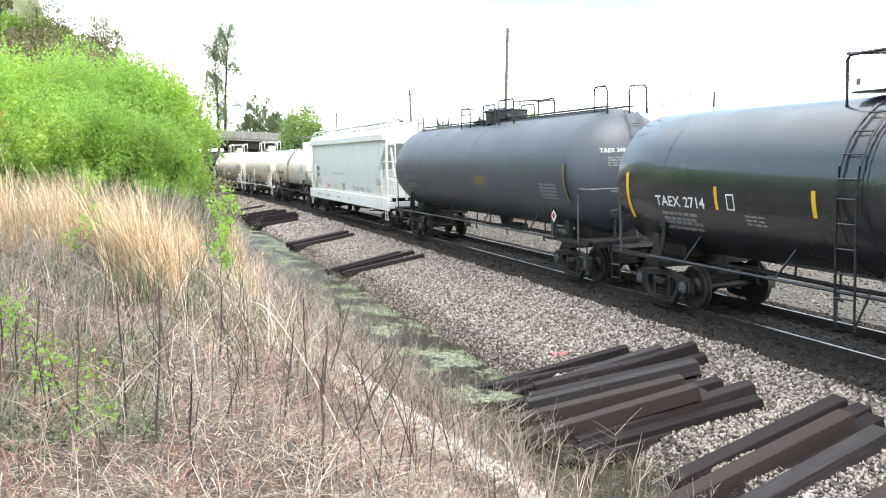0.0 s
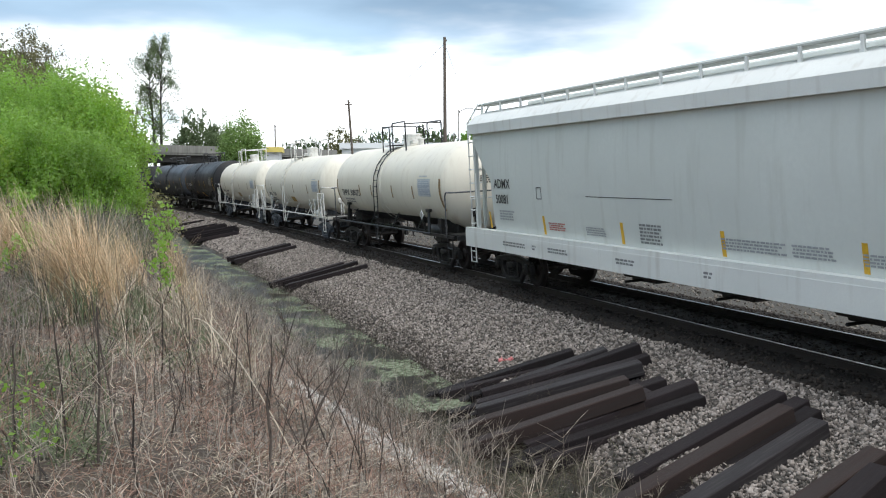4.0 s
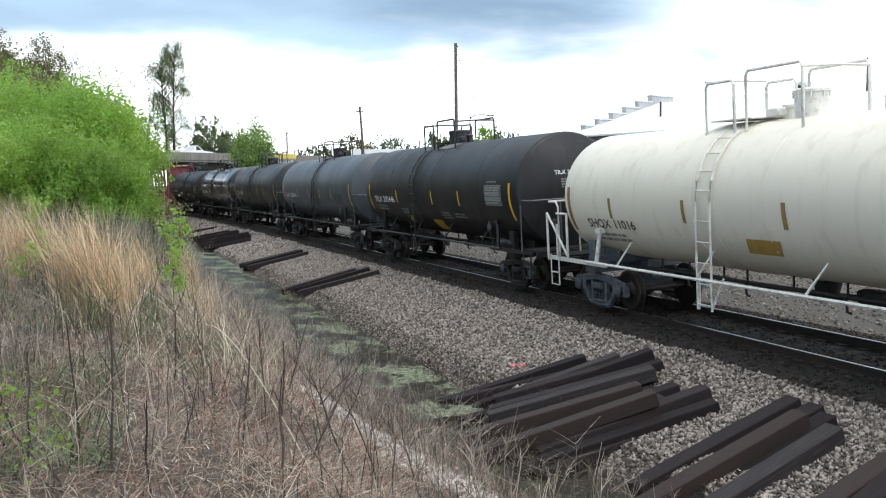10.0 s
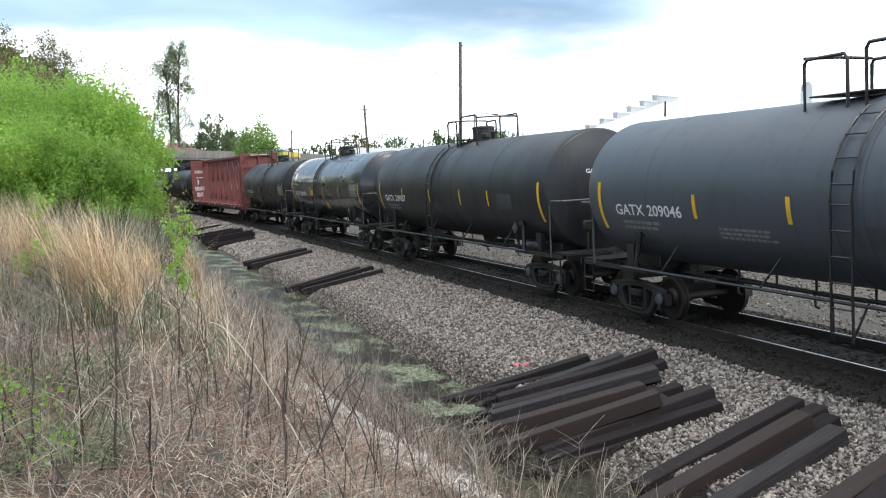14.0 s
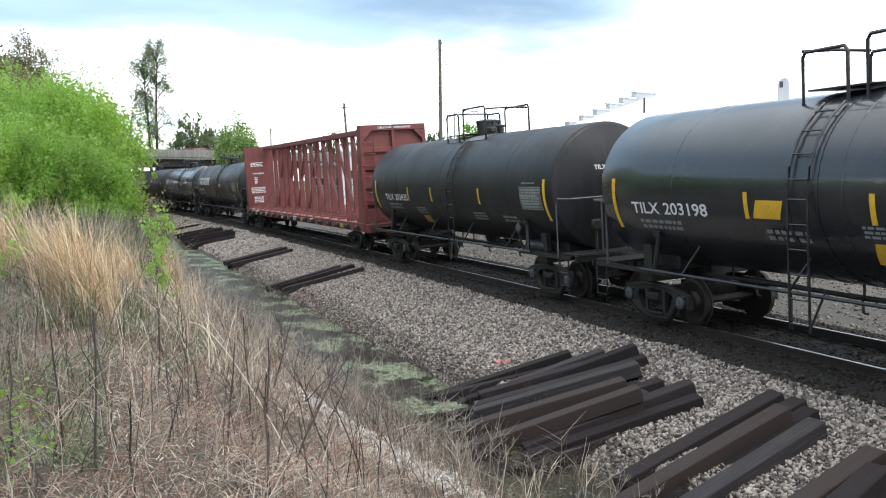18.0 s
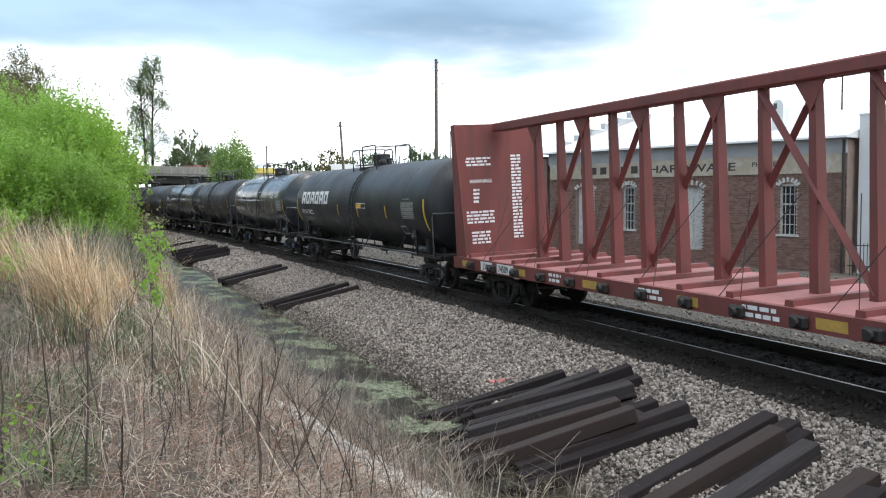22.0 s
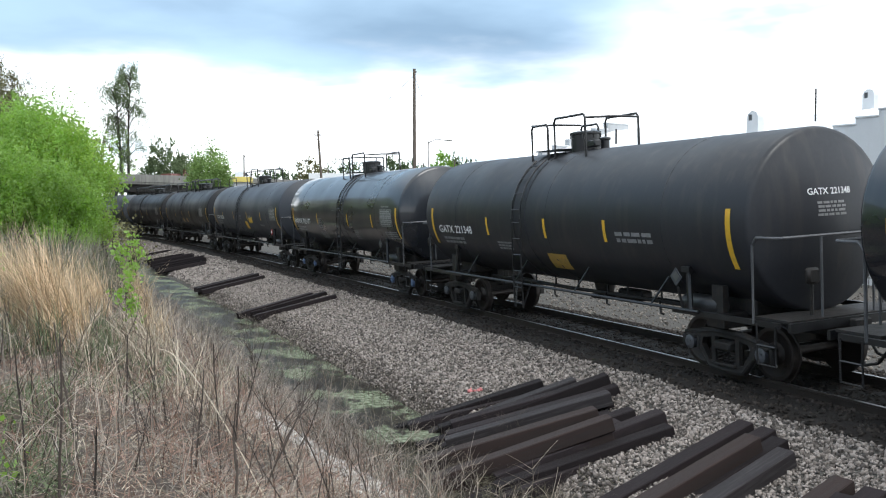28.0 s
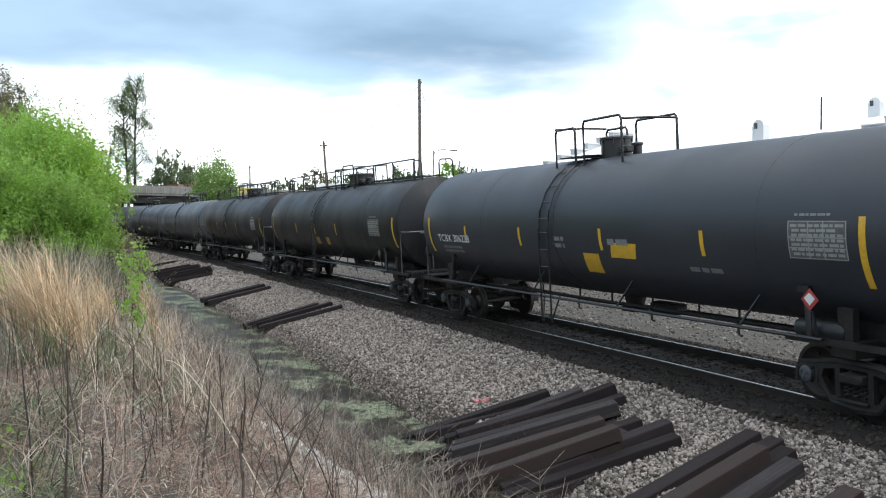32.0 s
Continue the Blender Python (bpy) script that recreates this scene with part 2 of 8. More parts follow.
M = {
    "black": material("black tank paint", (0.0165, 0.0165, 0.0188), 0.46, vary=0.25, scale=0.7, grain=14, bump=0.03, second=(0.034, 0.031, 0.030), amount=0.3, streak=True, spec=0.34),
    "gloss": material("glossy black tank paint", (0.015, 0.017, 0.022), 0.31, vary=0.2, scale=0.6, grain=10, bump=0.012, second=(0.03, 0.03, 0.032), amount=0.2, streak=True, coat=0.5, spec=0.5),
    "rail_grey": material("worn grey handrail steel", (0.09, 0.092, 0.098), 0.45, vary=0.25, scale=3, grain=20, bump=0.03),
    "grey": material("slate grey tank paint", (0.066, 0.076, 0.092), 0.42, vary=0.14, scale=0.5, grain=14, bump=0.03, second=(0.045, 0.05, 0.058), amount=0.2, streak=True),
    "slate": material("dark slate tank paint", (0.035, 0.039, 0.048), 0.45, vary=0.15, scale=0.5, grain=14, bump=0.03, second=(0.03, 0.032, 0.036), amount=0.2, streak=True),
    "dark": material("dark charcoal tank paint", (0.023, 0.0245, 0.029), 0.44, vary=0.2, scale=0.7, grain=14, bump=0.03, second=(0.05, 0.045, 0.042), amount=0.25, streak=True, spec=0.4),
    "white": material("cream white tank paint", (0.77, 0.72, 0.61), 0.45, vary=0.05, scale=0.6, grain=12, bump=0.03, second=(0.60, 0.53, 0.43), amount=0.2, streak=True),
    "hopper": material("pale grey hopper paint", (0.63, 0.65, 0.615), 0.5, vary=0.06, scale=0.5, grain=12, bump=0.04, second=(0.50, 0.505, 0.46), amount=0.2, streak=True),
    "hopper_white": material("white hopper trim paint", (0.74, 0.745, 0.715), 0.5, vary=0.05, scale=0.8, bump=0.03, second=(0.5, 0.47, 0.42), amount=0.2, streak=True),
    "red": material("oxide red car paint", (0.175, 0.045, 0.041), 0.6, vary=0.2, scale=1.2, grain=20, bump=0.06, second=(0.10, 0.04, 0.032), amount=0.35, streak=True),
    "deck": material("faded pink red deck", (0.36, 0.155, 0.15), 0.7, vary=0.15, scale=1.5, grain=25, bump=0.08, second=(0.25, 0.10, 0.09), amount=0.3),
    "running": material("sooty cast steel", (0.023, 0.0215, 0.0205), 0.62, vary=0.35, scale=5, grain=45, bump=0.15, second=(0.052, 0.038, 0.030), amount=0.3, spec=0.35),
    "running_blue": material("blue grey truck steel", (0.10, 0.115, 0.135), 0.6, vary=0.3, scale=5, grain=45, bump=0.12, second=(0.035, 0.03, 0.028), amount=0.45),
    "wheel": material("brown rusty wheel steel", (0.034, 0.026, 0.022), 0.55, metal=0.3, vary=0.3, scale=6, grain=50, bump=0.1, second=(0.02, 0.018, 0.017), amount=0.4),
    "cap": material("dusty blue bearing cap", (0.12, 0.18, 0.32), 0.5, vary=0.3, scale=9, bump=0.05),
    "cap_grey": material("worn steel bearing cap", (0.085, 0.09, 0.1), 0.5, vary=0.3, scale=9, bump=0.05),
    "black_trim": material("black steel trim", (0.019, 0.019, 0.020), 0.38, vary=0.3, scale=4, bump=0.05, spec=0.5),
    "white_trim": material("white steel trim", (0.72, 0.71, 0.67), 0.5, vary=0.1, scale=4, bump=0.05, second=(0.35, 0.27, 0.2), amount=0.25),
    "yellow": material("yellow reflective stripe", (0.72, 0.42, 0.03), 0.4, vary=0.12, scale=5, bump=0.0, second=(0.4, 0.26, 0.05), amount=0.2),
    "ochre": material("faded ochre stripe", (0.45, 0.28, 0.06), 0.5, vary=0.15, scale=5, bump=0.0, second=(0.25, 0.18, 0.08), amount=0.3),
    "ochre_faded": material("nearly worn off ochre stripe", (0.17, 0.13, 0.055), 0.55, vary=0.2, scale=5, bump=0.0, second=(0.07, 0.075, 0.08), amount=0.4),
    "stencil": material("white stencil paint", (0.72, 0.72, 0.72), 0.5, vary=0.08, scale=8, bump=0.0),
    "stencil_dim": material("weathered stencil paint", (0.23, 0.23, 0.23), 0.6, vary=0.25, scale=12, bump=0.0),
    "stencil_grey": material("worn grey stencil paint", (0.28, 0.27, 0.25), 0.6, vary=0.25, scale=12, bump=0.0),
    "stencil_black": material("black stencil paint", (0.02, 0.02, 0.022), 0.5, vary=0.2, scale=8, bump=0.0),
    "stencil_red": material("faded red stencil", (0.45, 0.13, 0.11), 0.5, vary=0.2, scale=8, bump=0.0),
    "panel": material("grey data panel", (0.34, 0.35, 0.36), 0.5, vary=0.15, scale=9, bump=0.0),
    "panel_field": material("dark grey panel field", (0.10, 0.10, 0.095), 0.5, vary=0.2, scale=9, bump=0.0),
    "panel_pale": material("pale panel writing", (0.30, 0.30, 0.285), 0.5, vary=0.15, scale=9, bump=0.0),
    "panel_ink": material("slate blue panel writing", (0.42, 0.46, 0.52), 0.5, vary=0.15, scale=9, bump=0.0),
    "panel_dark": material("dark repainted patch", (0.055, 0.058, 0.064), 0.5, vary=0.2, scale=6, bump=0.02),
    "panel_blue": material("pale blue data panel", (0.60, 0.625, 0.63), 0.5, vary=0.1, scale=9, bump=0.0),
    "pad_grey": material("worn grey non-slip paint", (0.16, 0.165, 0.175), 0.7, vary=0.25, scale=4, bump=0.1),
    "cyan": material("pale cyan spray paint", (0.25, 0.62, 0.75), 0.5, vary=0.15, scale=6, bump=0.0),
    "ochre_brown": material("browned ochre stripe", (0.30, 0.185, 0.07), 0.55, vary=0.2, scale=5, bump=0.0, second=(0.14, 0.10, 0.06), amount=0.3),
    "rail": material("dark rail steel", (0.035, 0.026, 0.021), 0.6, metal=0.2, vary=0.3, scale=5, grain=40, bump=0.1),
    "rail_top": material("polished rail head", (0.42, 0.40, 0.39), 0.3, metal=1.0, vary=0.08, scale=4, bump=0.0),
    "tie": material("creosoted timber", (0.0165, 0.0115, 0.0128), 0.8, spec=0.3, vary=0.35, scale=3, grain=40, bump=0.3, second=(0.03, 0.022, 0.02), amount=0.25, stretch=(0.25, 4, 4), rand=True),
    "sleeper": material("oil-soaked sleeper timber", (0.012, 0.010, 0.009), 0.85, vary=0.35, scale=3, grain=40, bump=0.3, stretch=(4, 0.25, 4)),
    "tie_rust": material("reddish worn timber", (0.027, 0.0145, 0.0118), 0.8, vary=0.35, scale=3, grain=40, bump=0.3, second=(0.02, 0.015, 0.014), amount=0.4, stretch=(0.25, 4, 4)),
    "tie_grey": material("silvered timber", (0.017, 0.013, 0.0145), 0.75, vary=0.3, scale=3, grain=40, bump=0.3, second=(0.06, 0.053, 0.053), amount=0.3, stretch=(0.25, 4, 4)),
    "stone": material("crushed grey stone", (0.217, 0.186, 0.164), 0.85, vary=0.25, scale=6, grain=60, bump=0.2, island=True, spread=(0.16, 1.9)),
    "stone_pale": material("pale crushed limestone", (0.40, 0.375, 0.345), 0.85, vary=0.15, scale=6, grain=60, bump=0.2, island=True, spread=(0.3, 1.7)),
    "stone_brown": material("brownish far side stone", (0.15, 0.13, 0.11), 0.85, vary=0.25, scale=6, grain=60, bump=0.2, island=True, spread=(0.25, 1.8)),
    "stone_dark": material("oily dark ballast stone", (0.029, 0.023, 0.019), 0.85, vary=0.25, scale=6, grain=60, bump=0.2, island=True, spread=(0.3, 2.0), spec=0.3),
    # bed darker than its stones: shade in the gaps is put into its colour
    "ballast": material("ballast bed", (0.055, 0.05, 0.043), 0.9, vary=0.45, scale=9, grain=38, bump=0.9, second=(0.15, 0.138, 0.12), amount=0.4),
    "ballast_dark": material("oil-stained ballast bed", (0.018, 0.0145, 0.0122), 0.9, vary=0.45, scale=9, grain=38, bump=0.7, spec=0.3),
    "mud": material("wet ditch mud", (0.034, 0.028, 0.021), 0.7, vary=0.35, scale=2, grain=20, bump=0.4, second=(0.045, 0.045, 0.028), amount=0.4),
    # colour kept low so bare gaps between the blades read as shaded
    "soil": material("dry straw-covered soil", (0.105, 0.078, 0.062), 0.95, vary=0.35, scale=1.3, grain=30, bump=0.6, second=(0.085, 0.075, 0.05), amount=0.4),
    "lot": material("packed grey gravel lot", (0.082, 0.071, 0.06), 0.95, vary=0.35, scale=0.8, grain=30, bump=0.5, second=(0.12, 0.105, 0.085), amount=0.4),
    "field": material("distant grassy ground", (0.10, 0.13, 0.05), 0.95, vary=0.35, scale=0.15, grain=3, bump=0.2, second=(0.19, 0.16, 0.10), amount=0.4),
}


# ---------------- mesh helpers ----------------
class Geo:
    """Collects vertices and faces of one mesh."""

    def __init__(self):
        self.v, self.f, self.mi = [], [], []

    def add(self, verts, faces, mi=0):
        o = len(self.v)
        self.v += [tuple(p) for p in verts]
        self.f += [tuple(i + o for i in q) for q in faces]
        self.mi += [mi] * len(faces)
        return self

    def box(self, c, s, m=None, mi=0, bevel=0.0):
        x, y, z = s[0] / 2, s[1] / 2, s[2] / 2
        if bevel:
            e = bevel
            ring = [(-x + e, -y), (x - e, -y), (x, -y + e), (x, y - e), (x - e, y), (-x + e, y), (-x, y - e), (-x, -y + e)]
            inner = [(-x + e, -y + e), (x - e, -y + e), (x - e, -y + e), (x - e, y - e), (x - e, y - e), (-x + e, y - e), (-x + e, y - e), (-x + e, -y + e)]
            pts = [(a, b, -z + e) for a, b in ring] + [(a, b, z - e) for a, b in ring] + [(a, b, -z) for a, b in (inner[0], inner[1], inner[3], inner[5])] + [(a, b, z) for a, b in (inner[0], inner[1], inner[3], inner[5])]
            f = [(i, (i + 1) % 8, 8 + (i + 1) % 8, 8 + i) for i in range(8)]
            f += [(16, 19, 18, 17), (20, 21, 22, 23)]
            for k, (a, b) in enumerate(((0, 1), (2, 3), (4, 5), (6, 7))):
                c0, c1 = 16 + k, 16 + (k + 1) % 4
                t0, t1 = 20 + k, 20 + (k + 1) % 4
                f += [(b, a, c0, c1), (a + 8, b + 8, t1, t0)]
                nx = (b + 1) % 8
                f += [(nx, b, c1), (b + 8, nx + 8, t1)]
        else:
            pts = [(a, b, d) for d in (-z, z) for a, b in ((-x, -y), (x, -y), (x, y), (-x, y))]
            f = [(3, 2, 1, 0), (4, 5, 6, 7), (0, 1, 5, 4), (1, 2, 6, 5), (2, 3, 7, 6), (3, 0, 4, 7)]
        cv = Vector(c)
        pts = [(m @ Vector(p) if m else Vector(p)) + cv for p in pts]
        return self.add(pts, f, mi)

    def tube(self, pts, r=0.02, seg=6, closed=False):
        pts = [Vector(p) for p in pts]
        n = len(pts)
        rings = []
        for i, p in enumerate(pts):
            a = pts[i - 1] if i or closed else p
            b = pts[(i + 1) % n] if i < n - 1 or closed else p
            d = (b - a).normalized()
            u = d.cross(Vector((0, 0, 1)))
            if u.length < 0.05:
                u = d.cross(Vector((0, 1, 0)))
            u.normalize()
            w = u.cross(d)
            rr = r[i] if isinstance(r, (list, tuple)) else r
            rings.append([p + (u * math.cos(2 * math.pi * k / seg) + w * math.sin(2 * math.pi * k / seg)) * rr for k in range(seg)])
        f = []
        for i in range(n if closed else n - 1):
            j = (i + 1) % n
            f += [(i * seg + k, i * seg + (k + 1) % seg, j * seg + (k + 1) % seg, j * seg + k) for k in range(seg)]
        if not closed:
            f += [tuple(range(seg - 1, -1, -1)), tuple(range((n - 1) * seg, n * seg))]
        return self.add([p for q in rings for p in q], f)

    def lathe(self, profile, seg=32, axis="x", c=(0, 0, 0)):
        """profile: pairs (along, radius)"""
        v = []
        for a, r in profile:
            for k in range(seg):
                t = 2 * math.pi * k / seg
                q = {"x": (a, r * math.cos(t), r * math.sin(t)), "y": (r * math.cos(t), a, -r * math.sin(t)), "z": (r * math.cos(t), r * math.sin(t), a)}[axis]
                v.append((q[0] + c[0], q[1] + c[1], q[2] + c[2]))
        f = []
        for i in range(len(profile) - 1):
            f += [(i * seg + k, i * seg + (k + 1) % seg, (i + 1) * seg + (k + 1) % seg, (i + 1) * seg + k) for k in range(seg)]
        if axis == "z" or axis == "y" or axis == "x":
            f += [tuple(range(seg - 1, -1, -1)), tuple(range((len(profile) - 1) * seg, len(profile) * seg))]
        return self.add(v, f)

    def prism(self, outline, y0, y1, mi=0):
        """outline in x, z; runs from y0 to y1"""
        n = len(outline)
        v = [(x, y0, z) for x, z in outline] + [(x, y1, z) for x, z in outline]
        f = [(i, (i + 1) % n, n + (i + 1) % n, n + i) for i in range(n)] + [tuple(range(n - 1, -1, -1)), tuple(range(n, 2 * n))]
        return self.add(v, f, mi)

    def mesh(self, name, mats, smooth=False):
        me = bpy.data.meshes.new(name)
        me.from_pydata(self.v, [], self.f)
        for m in mats if isinstance(mats, (list, tuple)) else [mats]:
            me.materials.append(m)
        if any(self.mi):
            me.polygons.foreach_set("material_index", self.mi)
        if smooth:
            me.polygons.foreach_set("use_smooth", [True] * len(self.f))
            me.set_sharp_from_angle(angle=radians(38))
        me.validate()
        return me


def part(name, geo, mat, parent=None, label="", smooth=False, m=None):
    me = geo if isinstance(geo, bpy.types.Mesh) else geo.mesh(name, mat, smooth)
    ob = new(name, me)
    ob.parent = parent
    if m is not None:
        ob.matrix_basis = m
    if name in ("stencil", "data_writing"):
        tagged(ob, label, kind="stuff")
    elif label:
        tagged(ob, label)
    return ob


def np_mesh(name, V, F, mats, mi=None, smooth=False):
    """a mesh from arrays of vertices and triangles or quads"""
    me = bpy.data.meshes.new(name)
    V, F = np.asarray(V, np.float32), np.asarray(F, np.int32)
    k = F.shape[1]
    me.vertices.add(len(V))
    me.vertices.foreach_set("co", V.ravel())
    me.loops.add(F.size)
    me.loops.foreach_set("vertex_index", F.ravel())
    me.polygons.add(len(F))
    me.polygons.foreach_set("loop_start", np.arange(0, F.size, k, dtype=np.int32))
    for m in mats if isinstance(mats, (list, tuple)) else [mats]:
        me.materials.append(m)
    if mi is not None:
        me.polygons.foreach_set("material_index", np.asarray(mi, np.int32))
    if smooth:
        me.polygons.foreach_set("use_smooth", np.ones(len(F), bool))
    me.update(calc_edges=True)
    return me


def thing(name, label, category, group="", kind="", data=None):
    return tagged(new(name, data), label, category, group, kind)


# ---------------- the line of the railway ----------------
CANT = 2.83
SPEED, ACCEL = 8.458, 0.0016
S = np.arange(-430, 420, 0.5)
_sc = np.clip(S, -25, 112)
HEAD = 0.36514 + 0.0013193 * _sc - 7.026e-5 * _sc ** 2 / 2 + 2.7736e-6 * _sc ** 3 / 6 + np.maximum(S - 112, 0) * 0.004
_dx, _dy = -np.sin(HEAD), np.cos(HEAD)
_i0 = int(np.searchsorted(S, 0))
TX = np.concatenate([[0], np.cumsum((_dx[1:] + _dx[:-1]) / 4)])
TY = np.concatenate([[0], np.cumsum((_dy[1:] + _dy[:-1]) / 4)])
TX, TY = TX - TX[_i0] + 4.8567, TY - TY[_i0] + 20


def track(s):
    return float(np.interp(s, S, TX)), float(np.interp(s, S, TY)), float(np.interp(s, S, HEAD))


def beside(s, d, z=0.0):
    """a place d metres to the far side of the track's middle"""
    x, y, a = track(s)
    return Vector((x + d * math.cos(a), y + d * math.sin(a), z))


def lateral(X, Y):
    """distance from the track (positive on the far side) and place along it, for arrays"""
    X, Y = np.asarray(X, float).ravel(), np.asarray(Y, float).ravel()
    d, s = np.empty(len(X)), np.empty(len(X))
    tx, ty, ss, hh = TX[::2], TY[::2], S[::2], HEAD[::2]
    keep = (ss < 200) & (ss > -120)
    tx, ty, ss, hh = tx[keep], ty[keep], ss[keep], hh[keep]
    for i in range(0, len(X), 20000):
        q = slice(i, i + 20000)
        D = (X[q, None] - tx) ** 2 + (Y[q, None] - ty) ** 2
        j = D.argmin(1)
        a = hh[j]
        d[q] = (X[q] - tx[j]) * np.cos(a) + (Y[q] - ty[j]) * np.sin(a)
        s[q] = ss[j] - (X[q] - tx[j]) * np.sin(a) + (Y[q] - ty[j]) * np.cos(a)
    return d, s


def car_pose(s, reach):
    """pose of a car whose middle is at s, on its two trucks at s - reach and s + reach; its x points along its run"""
    a, b = beside(s - reach, 0), beside(s + reach, 0)
    x = (a - b).normalized()
    y = Vector((-x.y, x.x, 0))
    m = Matrix((x, y, Vector((0, 0, 1)))).transposed().to_4x4()
    return Matrix.Translation((a + b) / 2) @ m @ pose(0, 0, 0, CANT)


PROFILE_D = [-90, -40, -25, -18, -14, -11.5, -10.2, -8.6, -7.6, -7.0, -6.5, -5.4, -4.7, -2.2, -1.7, 1.7, 2.3, 3.6, 6, 9, 14, 80]
PROFILE_Z = [9, 3.6, 2.0, 1.5, 1.35, 1.22, 0.8, -0.25, -0.78, -1.1, -1.36, -1.36, -0.93, -0.34, -0.22, -0.12, -0.22, -0.55, -0.5, -0.4, -0.3, -0.2]


def ground_z(X, Y):
    d, s = lateral(X, Y)
    X, Y = np.asarray(X, float).ravel(), np.asarray(Y, float).ravel()
    z = np.interp(d, PROFILE_D, PROFILE_Z)
    far = np.clip((s - 60) / 60, 0, 1) * (d < -5)
    z = z + 24.0 * np.exp(-(((X + 60) / 23) ** 2 + ((Y - 92) / 30) ** 2)) * np.clip((-d - 9) / 10, 0, 1)
    wob = 0.05 * np.sin(X * 1.7 + 0.6 * Y) + 0.04 * np.sin(Y * 2.3 - X) + 0.03 * np.sin(3.1 * X + 2.2 * Y)
    return z + wob * np.clip((-d - 7.2) / 1.5, 0, 1) + 0.02 * wob


# ---------------- ground, water, track ----------------
def graded(lo, hi, a, b, fine, grow):
    """even steps from a to b, growing steps outside"""
    mid = list(np.arange(a, b + 1e-6, fine))
    out, st, x = [], fine, mid[-1]
    while x < hi:
        st *= grow
        x = min(x + st, hi)
        out.append(x)
    left, st, x = [], fine, mid[0]
    while x > lo:
        st *= grow
        x = max(x - st, lo)
        left.append(x)
    return np.array(left[::-1] + mid + out)


def build_ground():
    gx, gy = graded(-2500, 2500, -18, 16, 0.3, 1.12), graded(-300, 4000, 1, 48, 0.3, 1.07)
    X, Y = np.meshgrid(gx, gy)
    Z = ground_z(X, Y)
    V = np.stack([X.ravel(), Y.ravel(), Z], 1)
    w, h = len(gx), len(gy)
    i = (np.arange(h - 1)[:, None] * w + np.arange(w - 1)).ravel()
    F = np.stack([i, i + 1, i + w + 1, i + w], 1)
    c = V[F].mean(1)
    d, s = lateral(c[:, 0], c[:, 1])
    d = d + 0.25 * np.sin(c[:, 0] * 2.1 + c[:, 1] * 1.3) * (d < -4)
    mi = np.full(len(F), 3)
    mi[(d > -8.0) & (d < -5.0)] = 2
    mi[(d >= -5.0) & (d < 7)] = 0
    mi[(d > -1.95) & (d < 3.1)] = 1
    mi[(np.abs(c[:, 0]) > 120) | (c[:, 1] > 130) | (c[:, 1] < -60) | (d >= 7)] = 4
    mi[(d >= 7) & (d < 24) & (c[:, 1] < 130) & (c[:, 1] > -60)] = 5
    mi[(d < -12) & (c[:, 1] > 40)] = 4
    me = np_mesh("ground", V, F, [M["ballast"], M["ballast_dark"], M["mud"], M["soil"], M["field"], M["lot"]], mi, True)
    thing("ground", "rough ground with stone ballast, muddy ditch and dry bank", "ground", kind="structure", data=me)


build_ground()


def strip(s0, s1, step, section, mats, mi=None, smooth=False, name="strip", cant=True):
    """a section (d, z) swept along the track"""
    c, sn = (math.cos(radians(CANT)), math.sin(radians(CANT))) if cant else (1, 0)
    ss = np.arange(s0, s1 + step / 2, step)
    V = [beside(s, d * c - z * sn, d * sn + z * c) for s in ss for d, z in section]
    n = len(section)
    F = [(i * n + k, i * n + (k + 1) % n, (i + 1) * n + (k + 1) % n, (i + 1) * n + k) for i in range(len(ss) - 1) for k in range(n)]
    g = Geo()
    g.add(V, F)
    g.mi = [mi[k] if mi else 0 for i in range(len(ss) - 1) for k in range(n)]
    return g.mesh(name, mats, smooth)


track_thing = thing("railway_track", "railway track with dark oily sleepers and polished rails on ballast", "railway track", kind="structure")
RAIL = [(-0.07, -0.17), (-0.07, -0.155), (-0.012, -0.14), (-0.012, -0.045), (-0.036, -0.035), (-0.034, -0.004), (-0.026, 0.0),
        (0.026, 0.0), (0.034, -0.004), (0.036, -0.035), (0.012, -0.045), (0.012, -0.14), (0.07, -0.155), (0.07, -0.17)]
for off in (-0.755, 0.755):
    part("rail", strip(-30, 200, 1.0, [(d + off, z) for d, z in RAIL][::-1], [M["rail"], M["rail_top"]],
                       [0] * 6 + [1] + [0] * 7, name="rail"), None, track_thing, "steel rail with a polished head")
sleeper = Geo().box((0, 0, 0), (0.23, 2.6, 0.16), bevel=0.012).mesh("sleeper", M["sleeper"])
_rs = random.Random(4)
for k in range(170):
    s = -20 + k * 0.52
    x, y, a = track(s)
    part("sleeper", sleeper, None, track_thing, m=Matrix.Translation((x, y, -0.25 + _rs.uniform(-0.012, 0.008))) @ pose(0, 0, 0, 0, 0, math.degrees(a) - 90 + _rs.uniform(-0.6, 0.6)) @ pose(0, 0, 0, CANT))
plates = Geo()
for k in range(130):
    for off in (-0.755, 0.755):
        p = beside(-20 + k * 0.52, off * 0.999, -0.162 + off * 0.05)
        plates.box(p, (0.2, 0.34, 0.02), pose(0, 0, 0, 0, 0, math.degrees(track(-20 + k * 0.52)[2])).to_3x3() @ pose(0, 0, 0, 0, 0, 90).to_3x3())
tagged(part("tie_plates", plates, M["rail"], track_thing), kind="stuff")


M["placard_red"] = material("red placard paint", (0.42, 0.05, 0.045), 0.5, vary=0.15, scale=8, bump=0.0)


